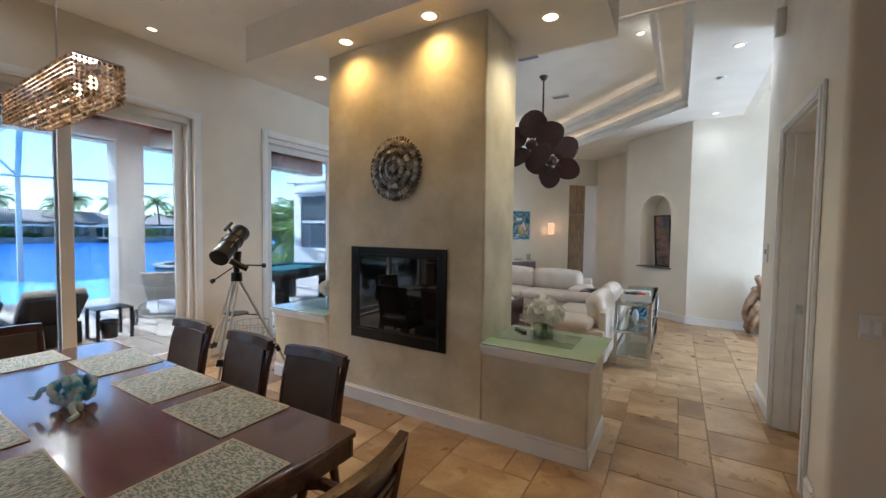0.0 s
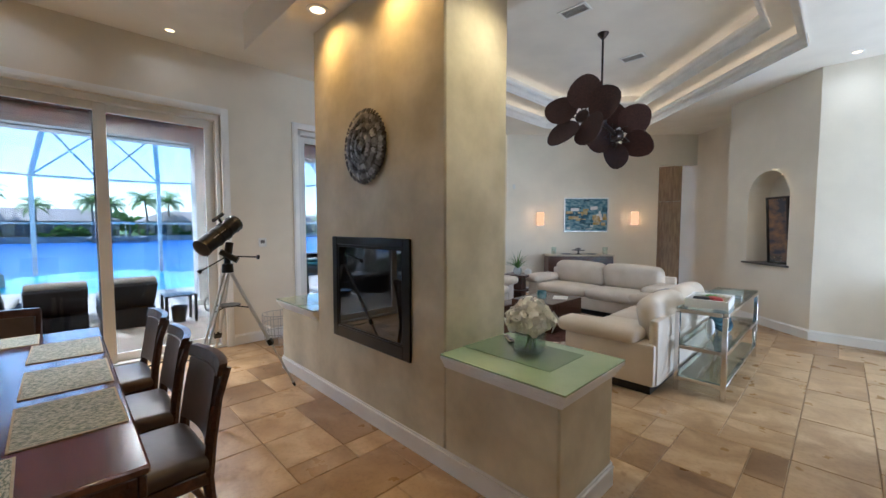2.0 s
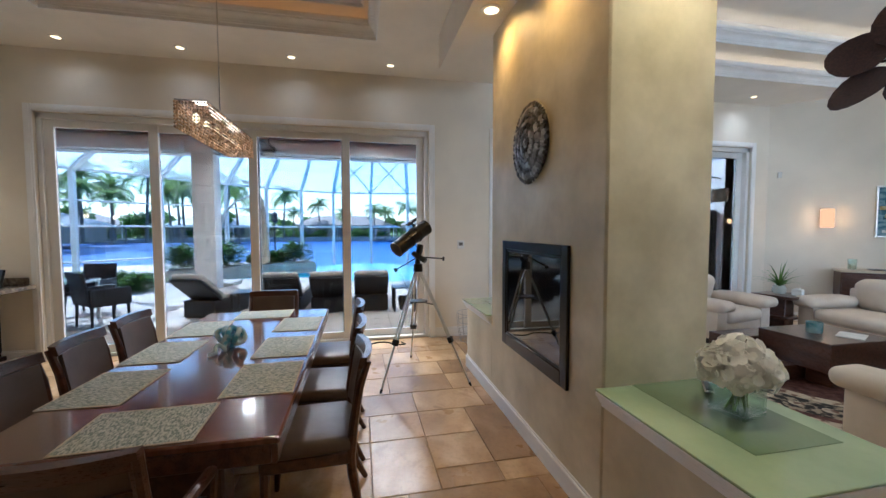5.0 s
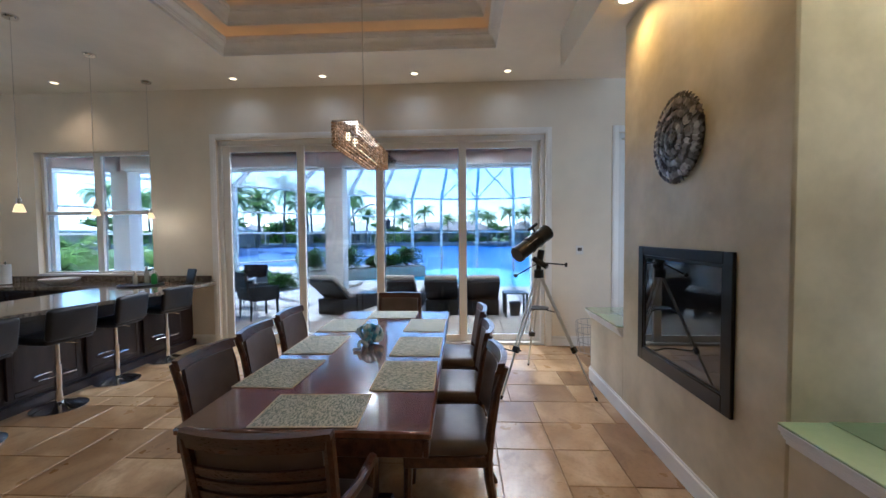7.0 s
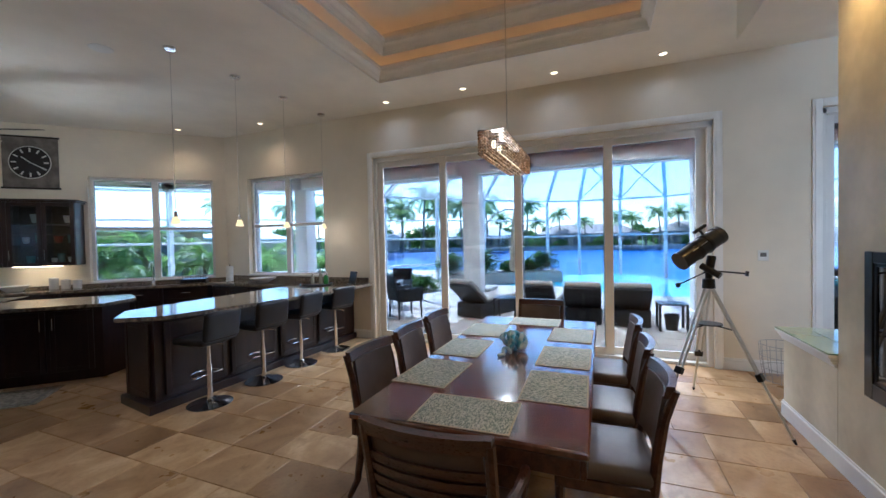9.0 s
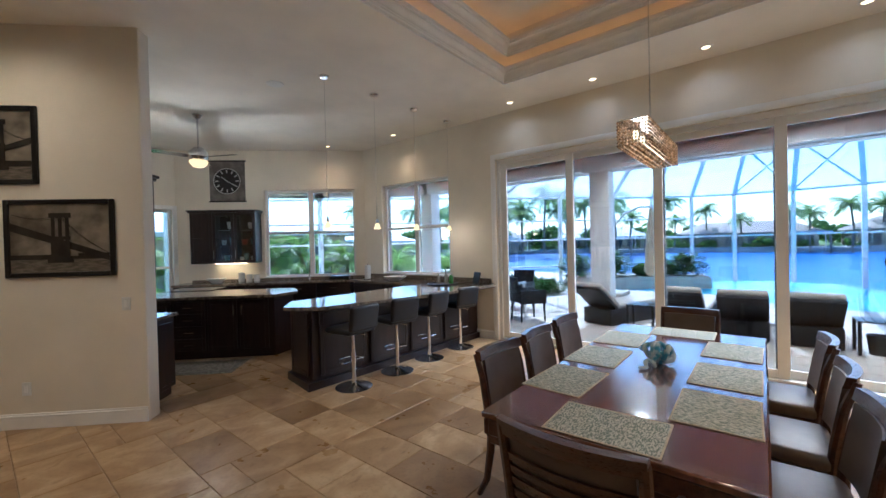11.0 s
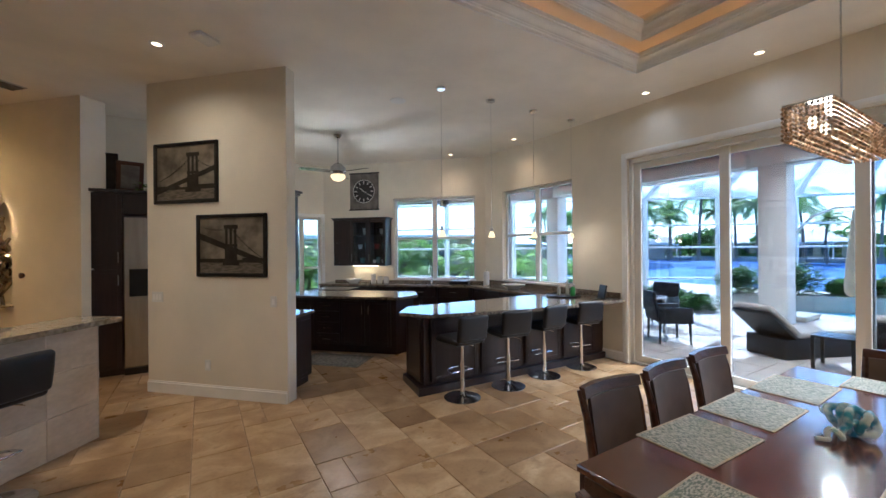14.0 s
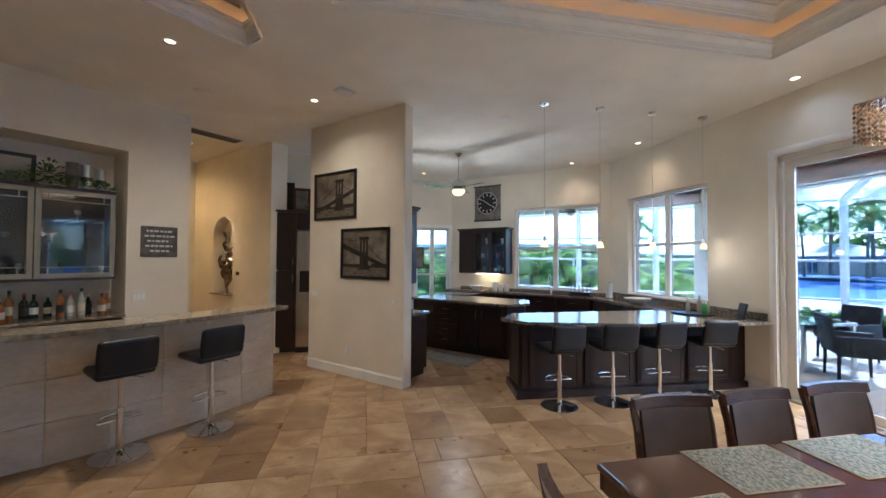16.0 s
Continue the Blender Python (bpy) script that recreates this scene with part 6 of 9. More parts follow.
# ---- picture wall ----
def bridge_print(at, w, h, label, flip):
    t = thing("framed_photo", at, label, "picture", "bridge photographs")
    me = Mesh()
    f = 0.042
    for a, b, c, d in ((-w / 2, -w / 2 + f, -h / 2, h / 2), (w / 2 - f, w / 2, -h / 2, h / 2), (-w / 2 + f, w / 2 - f, -h / 2, -h / 2 + f), (-w / 2 + f, w / 2 - f, h / 2 - f, h / 2)):
        me.box((a, -0.03, c), (b, -0.001, d), 0.005)
    part("frame", me, BLACK, t, "wide black frame")
    pw, ph = w / 2 - f, h / 2 - f
    p = part("print", Mesh().box((-pw, -0.012, -ph), (pw, -0.004, ph)), PHOTO_MID, t, "sepia photograph of a suspension bridge")
    part("river", Mesh().box((-pw, -0.0145, -ph), (pw, -0.0125, -ph * 0.62)), PHOTO_WATER, p)
    s = -1 if flip else 1
    cx = 0.26 * pw * s if not flip else 0.0
    me = Mesh()
    for dx in (-0.14, 0.0, 0.14):
        me.box((cx + dx * pw - 0.035 * pw, -0.019, -ph * 0.70), (cx + dx * pw + 0.035 * pw, -0.0165, ph * 0.66))
    for z0, z1, k in ((0.60, 0.74, 0.22), (-0.05, 0.05, 0.20), (-0.72, -0.58, 0.26), (-0.58, -0.08, 0.19)):
        me.box((cx - k * pw, -0.0195, z0 * ph), (cx + k * pw, -0.0165, z1 * ph))
    part("bridge_tower", me, PHOTO_DARK, p)
    me = Mesh()
    a = (-pw, -0.018, -ph * 0.72) if not flip else (-pw, -0.018, ph * 0.30)
    b = (pw, -0.018, ph * 0.12) if not flip else (pw, -0.018, -ph * 0.62)
    wv = 0.07 * ph
    me.add([(a[0], -0.0185, a[2] - wv), (b[0], -0.0185, b[2] - wv), (b[0], -0.0185, b[2] + wv * 1.6), (a[0], -0.0185, a[2] + wv * (1.2 if not flip else 2.4)), (a[0], -0.0150, a[2] - wv), (b[0], -0.0150, b[2] - wv), (b[0], -0.0150, b[2] + wv * 1.6), (a[0], -0.0150, a[2] + wv)], [(0, 1, 2, 3), (0, 4, 5, 1), (1, 5, 6, 2), (2, 6, 7, 3), (3, 7, 4, 0)])
    part("bridge_deck", me, PHOTO_DARK, p)
    me = Mesh()
    for q in (0, 1):
        for x1, z1 in (((-pw * 0.92, -ph * 0.3) if not flip else (-pw * 0.95, ph * 0.7)), ((pw * 0.97, ph * 0.15) if not flip else (pw * 0.97, -ph * 0.45))):
            x0, z0 = cx, ph * (0.66 - 0.06 * q)
            pts = [(x0 + (x1 - x0) * i / 8, -0.0185, z0 + (z1 - z0) * (i / 8) - 0.10 * ph * math.sin(math.pi * i / 8)) for i in range(9)]
            me.tube(pts, 0.0022, 4)
    part("cable", me, PHOTO_DARK, p)
    part("skyline", Mesh().box((-pw, -0.0165, -ph * 0.62), (-pw * 0.2, -0.0128, -ph * 0.48)).box((-pw * 0.2, -0.0165, -ph * 0.62), (pw * 0.35, -0.0128, -ph * 0.53)).box((pw * 0.35, -0.0165, -ph * 0.62), (pw, -0.0128, -ph * 0.45)), PHOTO_DARK, p)
    return t


bridge_print(MP @ pose(1.30, 0, 2.555, 0, 0, 180), 0.89, 0.70, "black framed sepia photograph of a suspension bridge, hung high", False)
bridge_print(MP @ pose(0.69, 0, 1.715, 0, 0, 180), 0.915, 0.70, "black framed sepia photograph of a bridge tower, hung lower", True)
t = thing("smoke_detector", pose(0.14, -3.0, H), "white rectangular ceiling speaker box", "speaker")
part("housing", Mesh().box((-0.11, -0.075, -0.04), (0.11, 0.075, -0.0005), 0.012, m=pose(0, 0, 0, 0, 0, 40)), WHITE_PL, t)
t = thing("ceiling_vent", pose(2.33, -5.20, H, 0, 0, 45), "grey slatted return-air grille in the ceiling", "vent")
part("frame", Mesh().box((-0.42, -0.12, -0.012), (0.42, 0.12, -0.0005), 0.003), VENT, t)
for i in range(9):
    part("slat", Mesh().box((-0.40, -0.105 + 0.024 * i, -0.02), (0.40, -0.092 + 0.024 * i, -0.0125)), SLATE, t)
t = thing("smoke_detector", pose(1.79, -3.35, H), "flat white ceiling vent cover", "vent")
part("cover", Mesh().box((-0.10, -0.05, -0.012), (0.10, 0.05, -0.0005), 0.004), WHITE_PL, t)

# art niche sculpture
t = thing("niche_sculpture", MA @ pose(1.77, -0.10, 0.95), "curling silver metal sculpture in the lit art niche", "sculpture")
for k, (cx, cz, r, w) in enumerate(((0.02, 0.28, 0.17, 0.05), (-0.07, 0.50, 0.17, 0.055), (0.07, 0.68, 0.16, 0.05), (-0.04, 0.88, 0.14, 0.048), (0.05, 1.04, 0.12, 0.04), (-0.13, 0.36, 0.10, 0.04), (0.13, 0.50, 0.11, 0.042))):
    pts = [(cx + r * math.cos(a + k) * (0.7 + 0.3 * math.sin(k)), 0.05 * math.sin(2 * a), cz + r * math.sin(a + k)) for a in [4.6 * i / 18 for i in range(19)]]
    part("scroll", Mesh().tube(pts, [w * (0.4 + math.sin(math.pi * i / 18) * 0.6) for i in range(19)], 8), SILVER, t)
part("stem", Mesh().tube([(0, 0, 0.0), (0.05, 0.02, 0.3), (-0.05, 0, 0.6), (0.05, 0, 0.9), (0, 0, 1.2)], 0.025, 8), SILVER, t)
solo("niche_sill", Mesh().box((1.38, -0.21, 0.921), (2.17, 0.05, 0.948), 0.004, m=MA), GRANITE_LT, "narrow stone sill of the art niche", "sill")
solo("door_knob", Mesh().lathe([(0, 0), (0.03, 0), (0.04, 0.03), (0, 0.045)], 14, m=MA @ pose(1.20, 0.002, 1.35, -90)), WOOD_DARK, "small brown round wall chime on the hall wall", "chime")

# ---- wet bar ----
t = thing("wet_bar", label="curved wet bar faced with pale travertine tiles", category="bar")
path = [(0.97, -3.34), (1.22, -3.02), (1.47, -2.70), (1.74, -2.42), (2.02, -2.15), (2.34, -1.92), (2.68, -1.73), (3.04, -1.58)]
nrm = []
for i, p in enumerate(path):
    a, b = Vector(path[max(0, i - 1)]), Vector(path[min(len(path) - 1, i + 1)])
    d = (b - a).normalized()
    nrm.append(Vector((-d.y, d.x)))
inner = [tuple(Vector(p) - n * 0.17) for p, n in zip(path, nrm)]
part("core", Mesh().prism([tuple(Vector(p) - n * 0.014) for p, n in zip(path, nrm)] + inner[::-1], 0.0, 1.02), WALL, t)
for i in range(len(path) - 1):
    for k in range(3):
        p, q = Vector(path[i]), Vector(path[i + 1])
        m = frame_of(p, q)
        l = (q - p).length
        part("tile", Mesh().box((0.0015, -0.012, 0.34 * k + 0.003), (l - 0.0015, 0.0, 0.34 * k + 0.338), 0.002, m=m), MARBLE, t)
part("end_tile", Mesh().box((-0.012, -0.17, 0.003), (0.0, 0.0, 1.018), 0.002, m=frame_of(path[0], path[1])), MARBLE, t)
out = [tuple(Vector(p) + n * 0.14) for p, n in zip(path, nrm)]
inn = [tuple(Vector(p) - n * 0.30) for p, n in zip(path, nrm)]
e = (Vector(path[0]) - Vector(path[1])).normalized() * 0.1
out[0], inn[0] = tuple(Vector(out[0]) + e), tuple(Vector(inn[0]) + e)
solo("countertop", Mesh().prism(out + inn[::-1], 1.022, 1.066), GRANITE_LT, "light speckled granite top with chiselled edge on the wet bar", "countertop")
t = thing("back_counter", MB @ pose(0, 0, 0), "wet bar back counter with dark cabinet and granite top", "cabinet")
part("body", Mesh().box((0.74, -0.49, 0.0), (2.98, 0.02, 0.90), 0.004), ESPRESSO, t)
part("counter", Mesh().box((0.72, -0.49, 0.912), (2.99, 0.06, 0.945), 0.006), GRANITE, t)
t = thing("bar_cabinet", MB @ pose(0.78, -0.49, 1.40), "grey glazed bar cabinet with lit glass shelves", "cabinet")
me = Mesh()
for a, b in (((0, 0, -0.03), (2.16, 0.36, 0.0)), ((0, 0, 1.02), (2.16, 0.38, 1.06)), ((0, 0, 0), (0.02, 0.34, 1.02)), ((2.14, 0, 0), (2.16, 0.34, 1.02)), ((0.02, 0, 0), (2.14, 0.012, 1.02)), ((0.71, 0.012, 0), (0.73, 0.33, 1.02)), ((1.42, 0.012, 0), (1.44, 0.33, 1.02))):
    me.box(a, b)
part("carcass", me, ESPRESSO, t)
for z in (0.33, 0.66):
    part("glass_shelf", Mesh().box((0.022, 0.02, z), (2.138, 0.29, z + 0.008)), SHELF_GLASS, t)
for i in range(3):
    a, b = 0.008 + 0.717 * i, 0.717 * (i + 1)
    w = 0.05
    me = Mesh()
    for u, v_, c, d in ((a, a + w, 0, 1.02), (b - w, b, 0, 1.02), (a + w, b - w, 0, 0.055), (a + w, b - w, 0.965, 1.02), (a + w, b - w, 0.12, 0.13), (a + w, b - w, 0.89, 0.90)):
        me.box((u, 0.341, c), (v_, 0.362, d), 0.003)
    for u in (a + w + 0.06, b - w - 0.07):
        me.box((u, 0.343, 0.055), (u + 0.01, 0.36, 0.12)).box((u, 0.343, 0.90), (u + 0.01, 0.36, 0.965))
    d = part("door", me, CLOUDY, t, "grey painted door with leaded glass")
    part("pane", Mesh().box((a + w, 0.349, 0.055), (b - w, 0.354, 0.965)), CAB_GLASS, d)
part("shelf_light", Mesh().box((0.3, 0.1, 1.005), (0.6, 0.14, 1.018)).box((1.0, 0.1, 1.005), (1.3, 0.14, 1.018)), STRIP_GLOW, t, "warm cabinet light")
rr = random.Random(21)
for i in range(18):
    s, z = 0.10 + 0.115 * i, (0.002, 0.339, 0.669)[i % 3]
    h = rr.uniform(0.12, 0.2)
    t = thing("wine_glass", MB @ pose(0.78 + s, -0.49 + rr.uniform(0.10, 0.24), 1.40 + z), "stemmed clear glass on the bar cabinet shelf", "glass", "glasses in the bar cabinet")
    part("glass", Mesh().lathe([(0.0, 0), (0.032, 0), (0.006, 0.008), (0.005, h * 0.5), (0.03, h * 0.62), (0.036, h * 0.8), (0.03, h), (0.027, h), (0.032, h * 0.8), (0.0, h * 0.6)], 14), CLEAR if i % 2 else BOTTLE_PALE, t)
mats = [BOTTLE_GREEN, BOTTLE_AMBER, BOTTLE_GREEN, BOTTLE_PALE, BOTTLE_GREEN, BOTTLE_AMBER]
for i in range(22):
    s = 0.80 + 0.092 * i + rr.uniform(-0.02, 0.02)
    h, r, mm = rr.uniform(0.24, 0.33), rr.uniform(0.034, 0.042), mats[rr.randrange(6)]
    t = thing("liquor_bottle", MB @ pose(s, -0.24 + rr.choice((-0.12, 0.0, 0.12)), 0.946), "liquor bottle with a paper label on the back bar", "bottle", "bottles on the back bar")
    part("bottle", Mesh().lathe([(0, 0), (r, 0.0), (r, h * 0.58), (r * 0.75, h * 0.68), (r * 0.34, h * 0.76), (r * 0.34, h * 0.94), (0, h * 0.94)], 16), mm, t)
    part("cap", Mesh().cyl((0, 0, h * 0.88), (0, 0, h), r * 0.40, n=12), (RED_CAP, BLACK, CREAM_LABEL, BLACK)[i % 4], t)
    part("label", Mesh().lathe([(r * 1.01, h * 0.16), (r * 1.03, h * 0.17), (r * 1.03, h * 0.44), (r * 1.01, h * 0.45)], 16), (CREAM_LABEL, PAPER, BLACK)[i % 3], t)
# decor on the bar cabinet
t = thing("framed_print", MB @ pose(1.80, -0.36, 2.462, 10, 0, 180), "dark framed landscape print on top of the bar cabinet", "picture")
part("frame", Mesh().box((-0.33, -0.02, 0), (0.33, 0.0, 0.34), 0.005), BLACK, t)
part("print", Mesh().box((-0.29, -0.024, 0.04), (0.29, -0.02, 0.30)), CLOUDY, t)
for s, h, r in ((0.90, 0.27, 0.05), (1.04, 0.30, 0.055), (1.17, 0.31, 0.06)):
    t = thing("metal_jar", MB @ pose(s, -0.28, 2.462), "tall pewter jar on top of the bar cabinet", "jar", "jars on the bar cabinet")
    part("body", Mesh().lathe([(0, 0), (r * 0.8, 0), (r, h * 0.4), (r * 0.85, h * 0.8), (r, h), (r * 0.9, h), (0, h * 0.9)], 18), ALU if s < 1.1 else CLOCK_MAT, t)
    part("band", Mesh().lathe([(r * 1.0, h * 0.35), (r * 1.05, h * 0.36), (r * 1.05, h * 0.5), (r * 1.0, h * 0.51)], 18), SLATE, t)
me = Mesh()
for i in range(18):
    leaf_spray(me, (0.86 + 0.11 * i, -0.20, 2.48), 26, 0.09, rr, 0.055)
leaf_spray(me, (1.38, -0.24, 2.58), 90, 0.16, rr, 0.06)
g = solo("garland", me, LEAF, "dusty green leafy garland along the bar cabinet", "plant")
g.matrix_basis = MB
t = thing("wall_sign", MB @ pose(0.36, 0, 1.85, 0, 0, 180), "dark slate sign with pale lines of writing", "sign")
part("board", Mesh().box((-0.21, -0.022, -0.20), (0.21, -0.001, 0.20), 0.006), SLATE, t)
for i in range(5):
    k = (0.15, 0.17, 0.14, 0.16, 0.11)[i]
    me = Mesh()
    x = -k
    while x < k - 0.03:
        w = rr.uniform(0.02, 0.06)
        me.box((x, -0.025, 0.125 - 0.065 * i), (min(k, x + w), -0.022, 0.150 - 0.065 * i))
        x += w + 0.014
    part("writing", me, LETTER, t)

# ---- living room ----
def sofa(at, w, label, pillows=2):
    """Cream leather sofa facing +y, w wide, the back at -y."""
    t = thing("sofa", at, label, "sofa")
    h = w / 2
    part("base", Mesh().box((-h + 0.04, -0.43, 0.09), (h - 0.04, 0.40, 0.30), 0.02), LEATHER_CR, t)
    part("plinth", Mesh().box((-h + 0.08, -0.40, 0.0), (h - 0.08, 0.36, 0.09)), BLACK, t, "black recessed plinth")
    n = pillows
    for i in range(n):
        a, b = -h + 0.22 + (w - 0.44) * i / n, -h + 0.22 + (w - 0.44) * (i + 1) / n
        part("seat_cushion", Mesh().soft((a + 0.004, -0.24, 0.29), (b - 0.004, 0.44, 0.45), 0.06, puff=0.03), LEATHER_CR, t)
        part("back_cushion", Mesh().soft((a + 0.004, -0.11, -0.20), (b - 0.004, 0.11, 0.22), 0.09, m=pose(0, -0.33, 0.63, -14), puff=0.035), LEATHER_CR, t)
    part("back_panel", Mesh().box((-h + 0.05, -0.47, 0.09), (h - 0.05, -0.38, 0.70), 0.03), LEATHER_CR, t)
    for sx in (-1, 1):
        part("arm", Mesh().box((sx * (h - 0.115) - 0.105, -0.45, 0.09), (sx * (h - 0.115) + 0.105, 0.42, 0.48), 0.03), LEATHER_CR, t)
        part("arm_pad", Mesh().soft((sx * (h - 0.12) - 0.145, -0.30, 0.46), (sx * (h - 0.12) + 0.145, 0.50, 0.60), 0.06, puff=0.02), LEATHER_CR, t, "padded arm cushion")
    return t


sofa(pose(-2.66, 7.98, 0, 0, 0, 176), 2.45, "cream leather two-seat sofa with padded arms by the credenza")
sofa(pose(-1.14, 5.86, 0, 0, 0, 90), 2.20, "cream leather sofa with its back to the glass console")
sofa(pose(-4.22, 6.55, 0, 0, 0, -80), 1.15, "cream leather armchair beside the patio door", 1)
t = thing("coffee_table", pose(0, 0, 0), "dark espresso coffee table of stacked offset blocks", "coffee table")
part("upper_block", Mesh().box((-3.02, 5.86, 0.17), (-2.33, 6.72, 0.46), 0.006), WOOD_DARK, t)
part("lower_block", Mesh().box((-3.28, 5.48, 0.018), (-2.62, 6.30, 0.168), 0.006), WOOD_DARK, t)
part("side_block", Mesh().box((-3.32, 5.52, 0.17), (-3.03, 6.32, 0.36), 0.006), WOOD_DARK, t)
part("foot_block", Mesh().box((-2.60, 5.95, 0.018), (-2.38, 6.66, 0.168), 0.006), WOOD_DARK, t)
t = thing("candle_jar", pose(-2.72, 6.22, 0.461), "turquoise glass candle jar on the coffee table", "candle")
part("jar", Mesh().lathe([(0, 0), (0.065, 0), (0.07, 0.02), (0.07, 0.11), (0.062, 0.11), (0.06, 0.02), (0, 0.015)], 24), TEAL_GLASS, t)
part("wax", Mesh().cyl((0, 0, 0.02), (0, 0, 0.085), 0.058, n=20), PAPER, t)
t = thing("magazine", pose(-2.52, 6.42, 0.461, 0, 0, 25), "thin pale magazine lying on the coffee table", "magazine")
part("cover", Mesh().box((-0.105, -0.14, 0), (0.105, 0.14, 0.008), 0.001), PAPER, t)
t = thing("round_rug", pose(-2.62, 6.15, 0.001), "round oriental rug in burgundy, black and cream", "rug")
for r0, r1, mm, z in ((0.0, 0.65, RUG_RED, 0.012), (0.65, 0.78, RUG_CREAM, 0.012), (0.78, 1.12, RUG_BLACK, 0.012), (1.12, 1.20, RUG_RED, 0.012), (1.20, 1.32, RUG_CREAM, 0.012), (1.32, 1.38, RUG_RED, 0.012)):
    prof = [(r0, 0), (r1, 0), (r1, z), (r0, z)] if r0 == 0 else [(r0 + 0.0005, 0), (r1, 0), (r1, z), (r0 + 0.0005, z), (r0 + 0.0005, 0)]
    part("rug_band", Mesh().lathe(prof, 64), mm, t)
me = Mesh()
for i in range(28):
    a = 2 * math.pi * i / 28
    me.lathe([(0, 0.0122), (0.055, 0.0122), (0.055, 0.0135), (0, 0.0135)], 10, (0.95 * math.cos(a), 0.95 * math.sin(a), 0))
tagged(part("rosette", me, RUG_CREAM, t), kind="stuff")


def end_table(at, w, label):
    t = thing("end_table", at, label, "side table")
    part("top", Mesh().box((-w / 2, -w / 2, 0.55), (w / 2, w / 2, 0.59), 0.006), WOOD_DARK, t)
    part("column", Mesh().box((-w * 0.2, -w * 0.2, 0.05), (w * 0.2, w * 0.2, 0.55), 0.006), WOOD_DARK, t)
    part("shelf", Mesh().box((-w * 0.38, -w * 0.38, 0.25), (w * 0.38, w * 0.38, 0.28), 0.005), WOOD_DARK, t)
    part("foot", Mesh().box((-w * 0.42, -w * 0.42, 0), (w * 0.42, w * 0.42, 0.05), 0.006), WOOD_DARK, t)


end_table(pose(-4.10, 7.62, 0, 0, 0, 8), 0.52, "dark square end table holding a spider plant")
end_table(pose(-1.22, 7.45, 0, 0, 0, 0), 0.50, "dark square end table between the sofas")
solo("coaster_tray", Mesh().lathe([(0, 0), (0.09, 0), (0.11, 0.02), (0.1, 0.02), (0, 0.008)], 20), BLACK, "small black dish on the end table", "dish", at=pose(-1.27, 7.40, 0.591))
t = thing("potted_plant", pose(-4.14, 7.62, 0.591), "spiky green plant in a small glass pot", "plant")
part("pot", Mesh().lathe([(0, 0), (0.07, 0), (0.09, 0.05), (0.07, 0.12), (0.06, 0.12), (0, 0.1)], 18), BOTTLE_PALE, t)
me = Mesh()
for i in range(36):
    a, l, e = rr.uniform(0, 6.28), rr.uniform(0.34, 0.56), rr.uniform(0.55, 1.35)
    pts, w = [], 0.015
    for k in range(6):
        f = k / 5
        pts.append(Vector((math.cos(a) * l * f * math.cos(e) * (1 + 0.4 * f), math.sin(a) * l * f * math.cos(e) * (1 + 0.4 * f), 0.11 + l * (f * math.sin(e) - 0.65 * f * f * math.cos(e)))))
    sd = Vector((-math.sin(a), math.cos(a), 0))
    vs = [p + sd * w * s * (1 - k / 5.2) for k, p in enumerate(pts) for s in (-1, 1)]
    me.add(vs, [(2 * k, 2 * k + 1, 2 * k + 3, 2 * k + 2) for k in range(5)])
part("leaves", me, LEAF, t)
t = thing("tissue_box", pose(-3.93, 7.68, 0.591, 0, 0, 20), "small pale glass ornament beside the plant", "ornament")
part("block", Mesh().box((-0.06, -0.05, 0), (0.06, 0.05, 0.09), 0.01), PAPER, t)
part("lid", Mesh().box((-0.03, -0.02, 0.09), (0.03, 0.02, 0.11), 0.008), WHITE_PL, t)

# glass and chrome console
t = thing("console_table", label="chrome console table with glass shelves behind the sofa", category="console table")
X0, X1, Y0, Y1 = -0.635, -0.225, 5.14, 6.90
for x in (X0, X1 - 0.04):
    for y in (Y0, Y1 - 0.04):
        part("leg", Mesh().box((x, y, 0), (x + 0.04, y + 0.04, 0.745), 0.002), CHROME, t)
for z in (0.105, 0.405, 0.745):
    me = Mesh()
    me.box((X0, Y0 + 0.04, z), (X0 + 0.04, Y1 - 0.04, z + 0.035), 0.002).box((X1 - 0.04, Y0 + 0.04, z), (X1, Y1 - 0.04, z + 0.035), 0.002)
    me.box((X0 + 0.04, Y0, z), (X1 - 0.04, Y0 + 0.04, z + 0.035), 0.002).box((X0 + 0.04, Y1 - 0.04, z), (X1 - 0.04, Y1, z + 0.035), 0.002)
    part("rail", me, CHROME, t)
    part("glass_shelf", Mesh().box((X0 + 0.005, Y0 + 0.005, z + 0.036), (X1 - 0.005, Y1 - 0.005, z + 0.046), 0.002), SHELF_GLASS, t)
t = thing("serving_tray", pose(-0.43, 5.48, 0.792, 0, 0, 4), "white wooden tray holding small odds and ends", "tray")
me = Mesh().box((-0.17, -0.24, 0), (0.17, 0.24, 0.012))
for a, b in (((-0.17, -0.24, 0.012), (-0.155, 0.24, 0.08)), ((0.155, -0.24, 0.012), (0.17, 0.24, 0.08)), ((-0.155, -0.24, 0.012), (0.155, -0.225, 0.08)), ((-0.155, 0.225, 0.012), (0.155, 0.24, 0.08))):
    me.box(a, b, 0.003)
part("box", me, TRIM, t)
for x, y, mm in ((-0.05, -0.1, BLACK), (0.05, -0.05, RED_CAP), (0.0, 0.05, GREEN_PL), (0.08, 0.12, CREAM_LABEL), (-0.08, 0.1, PAPER)):
    solo("trinket", Mesh().box((-0.045, -0.06, 0), (0.045, 0.06, 0.075), 0.012), mm, "small coloured packet lying in the white tray", "packet", "packets in the tray", pose(-0.43 + x, 5.48 + y, 0.805, 0, 0, 40 * x * 20))
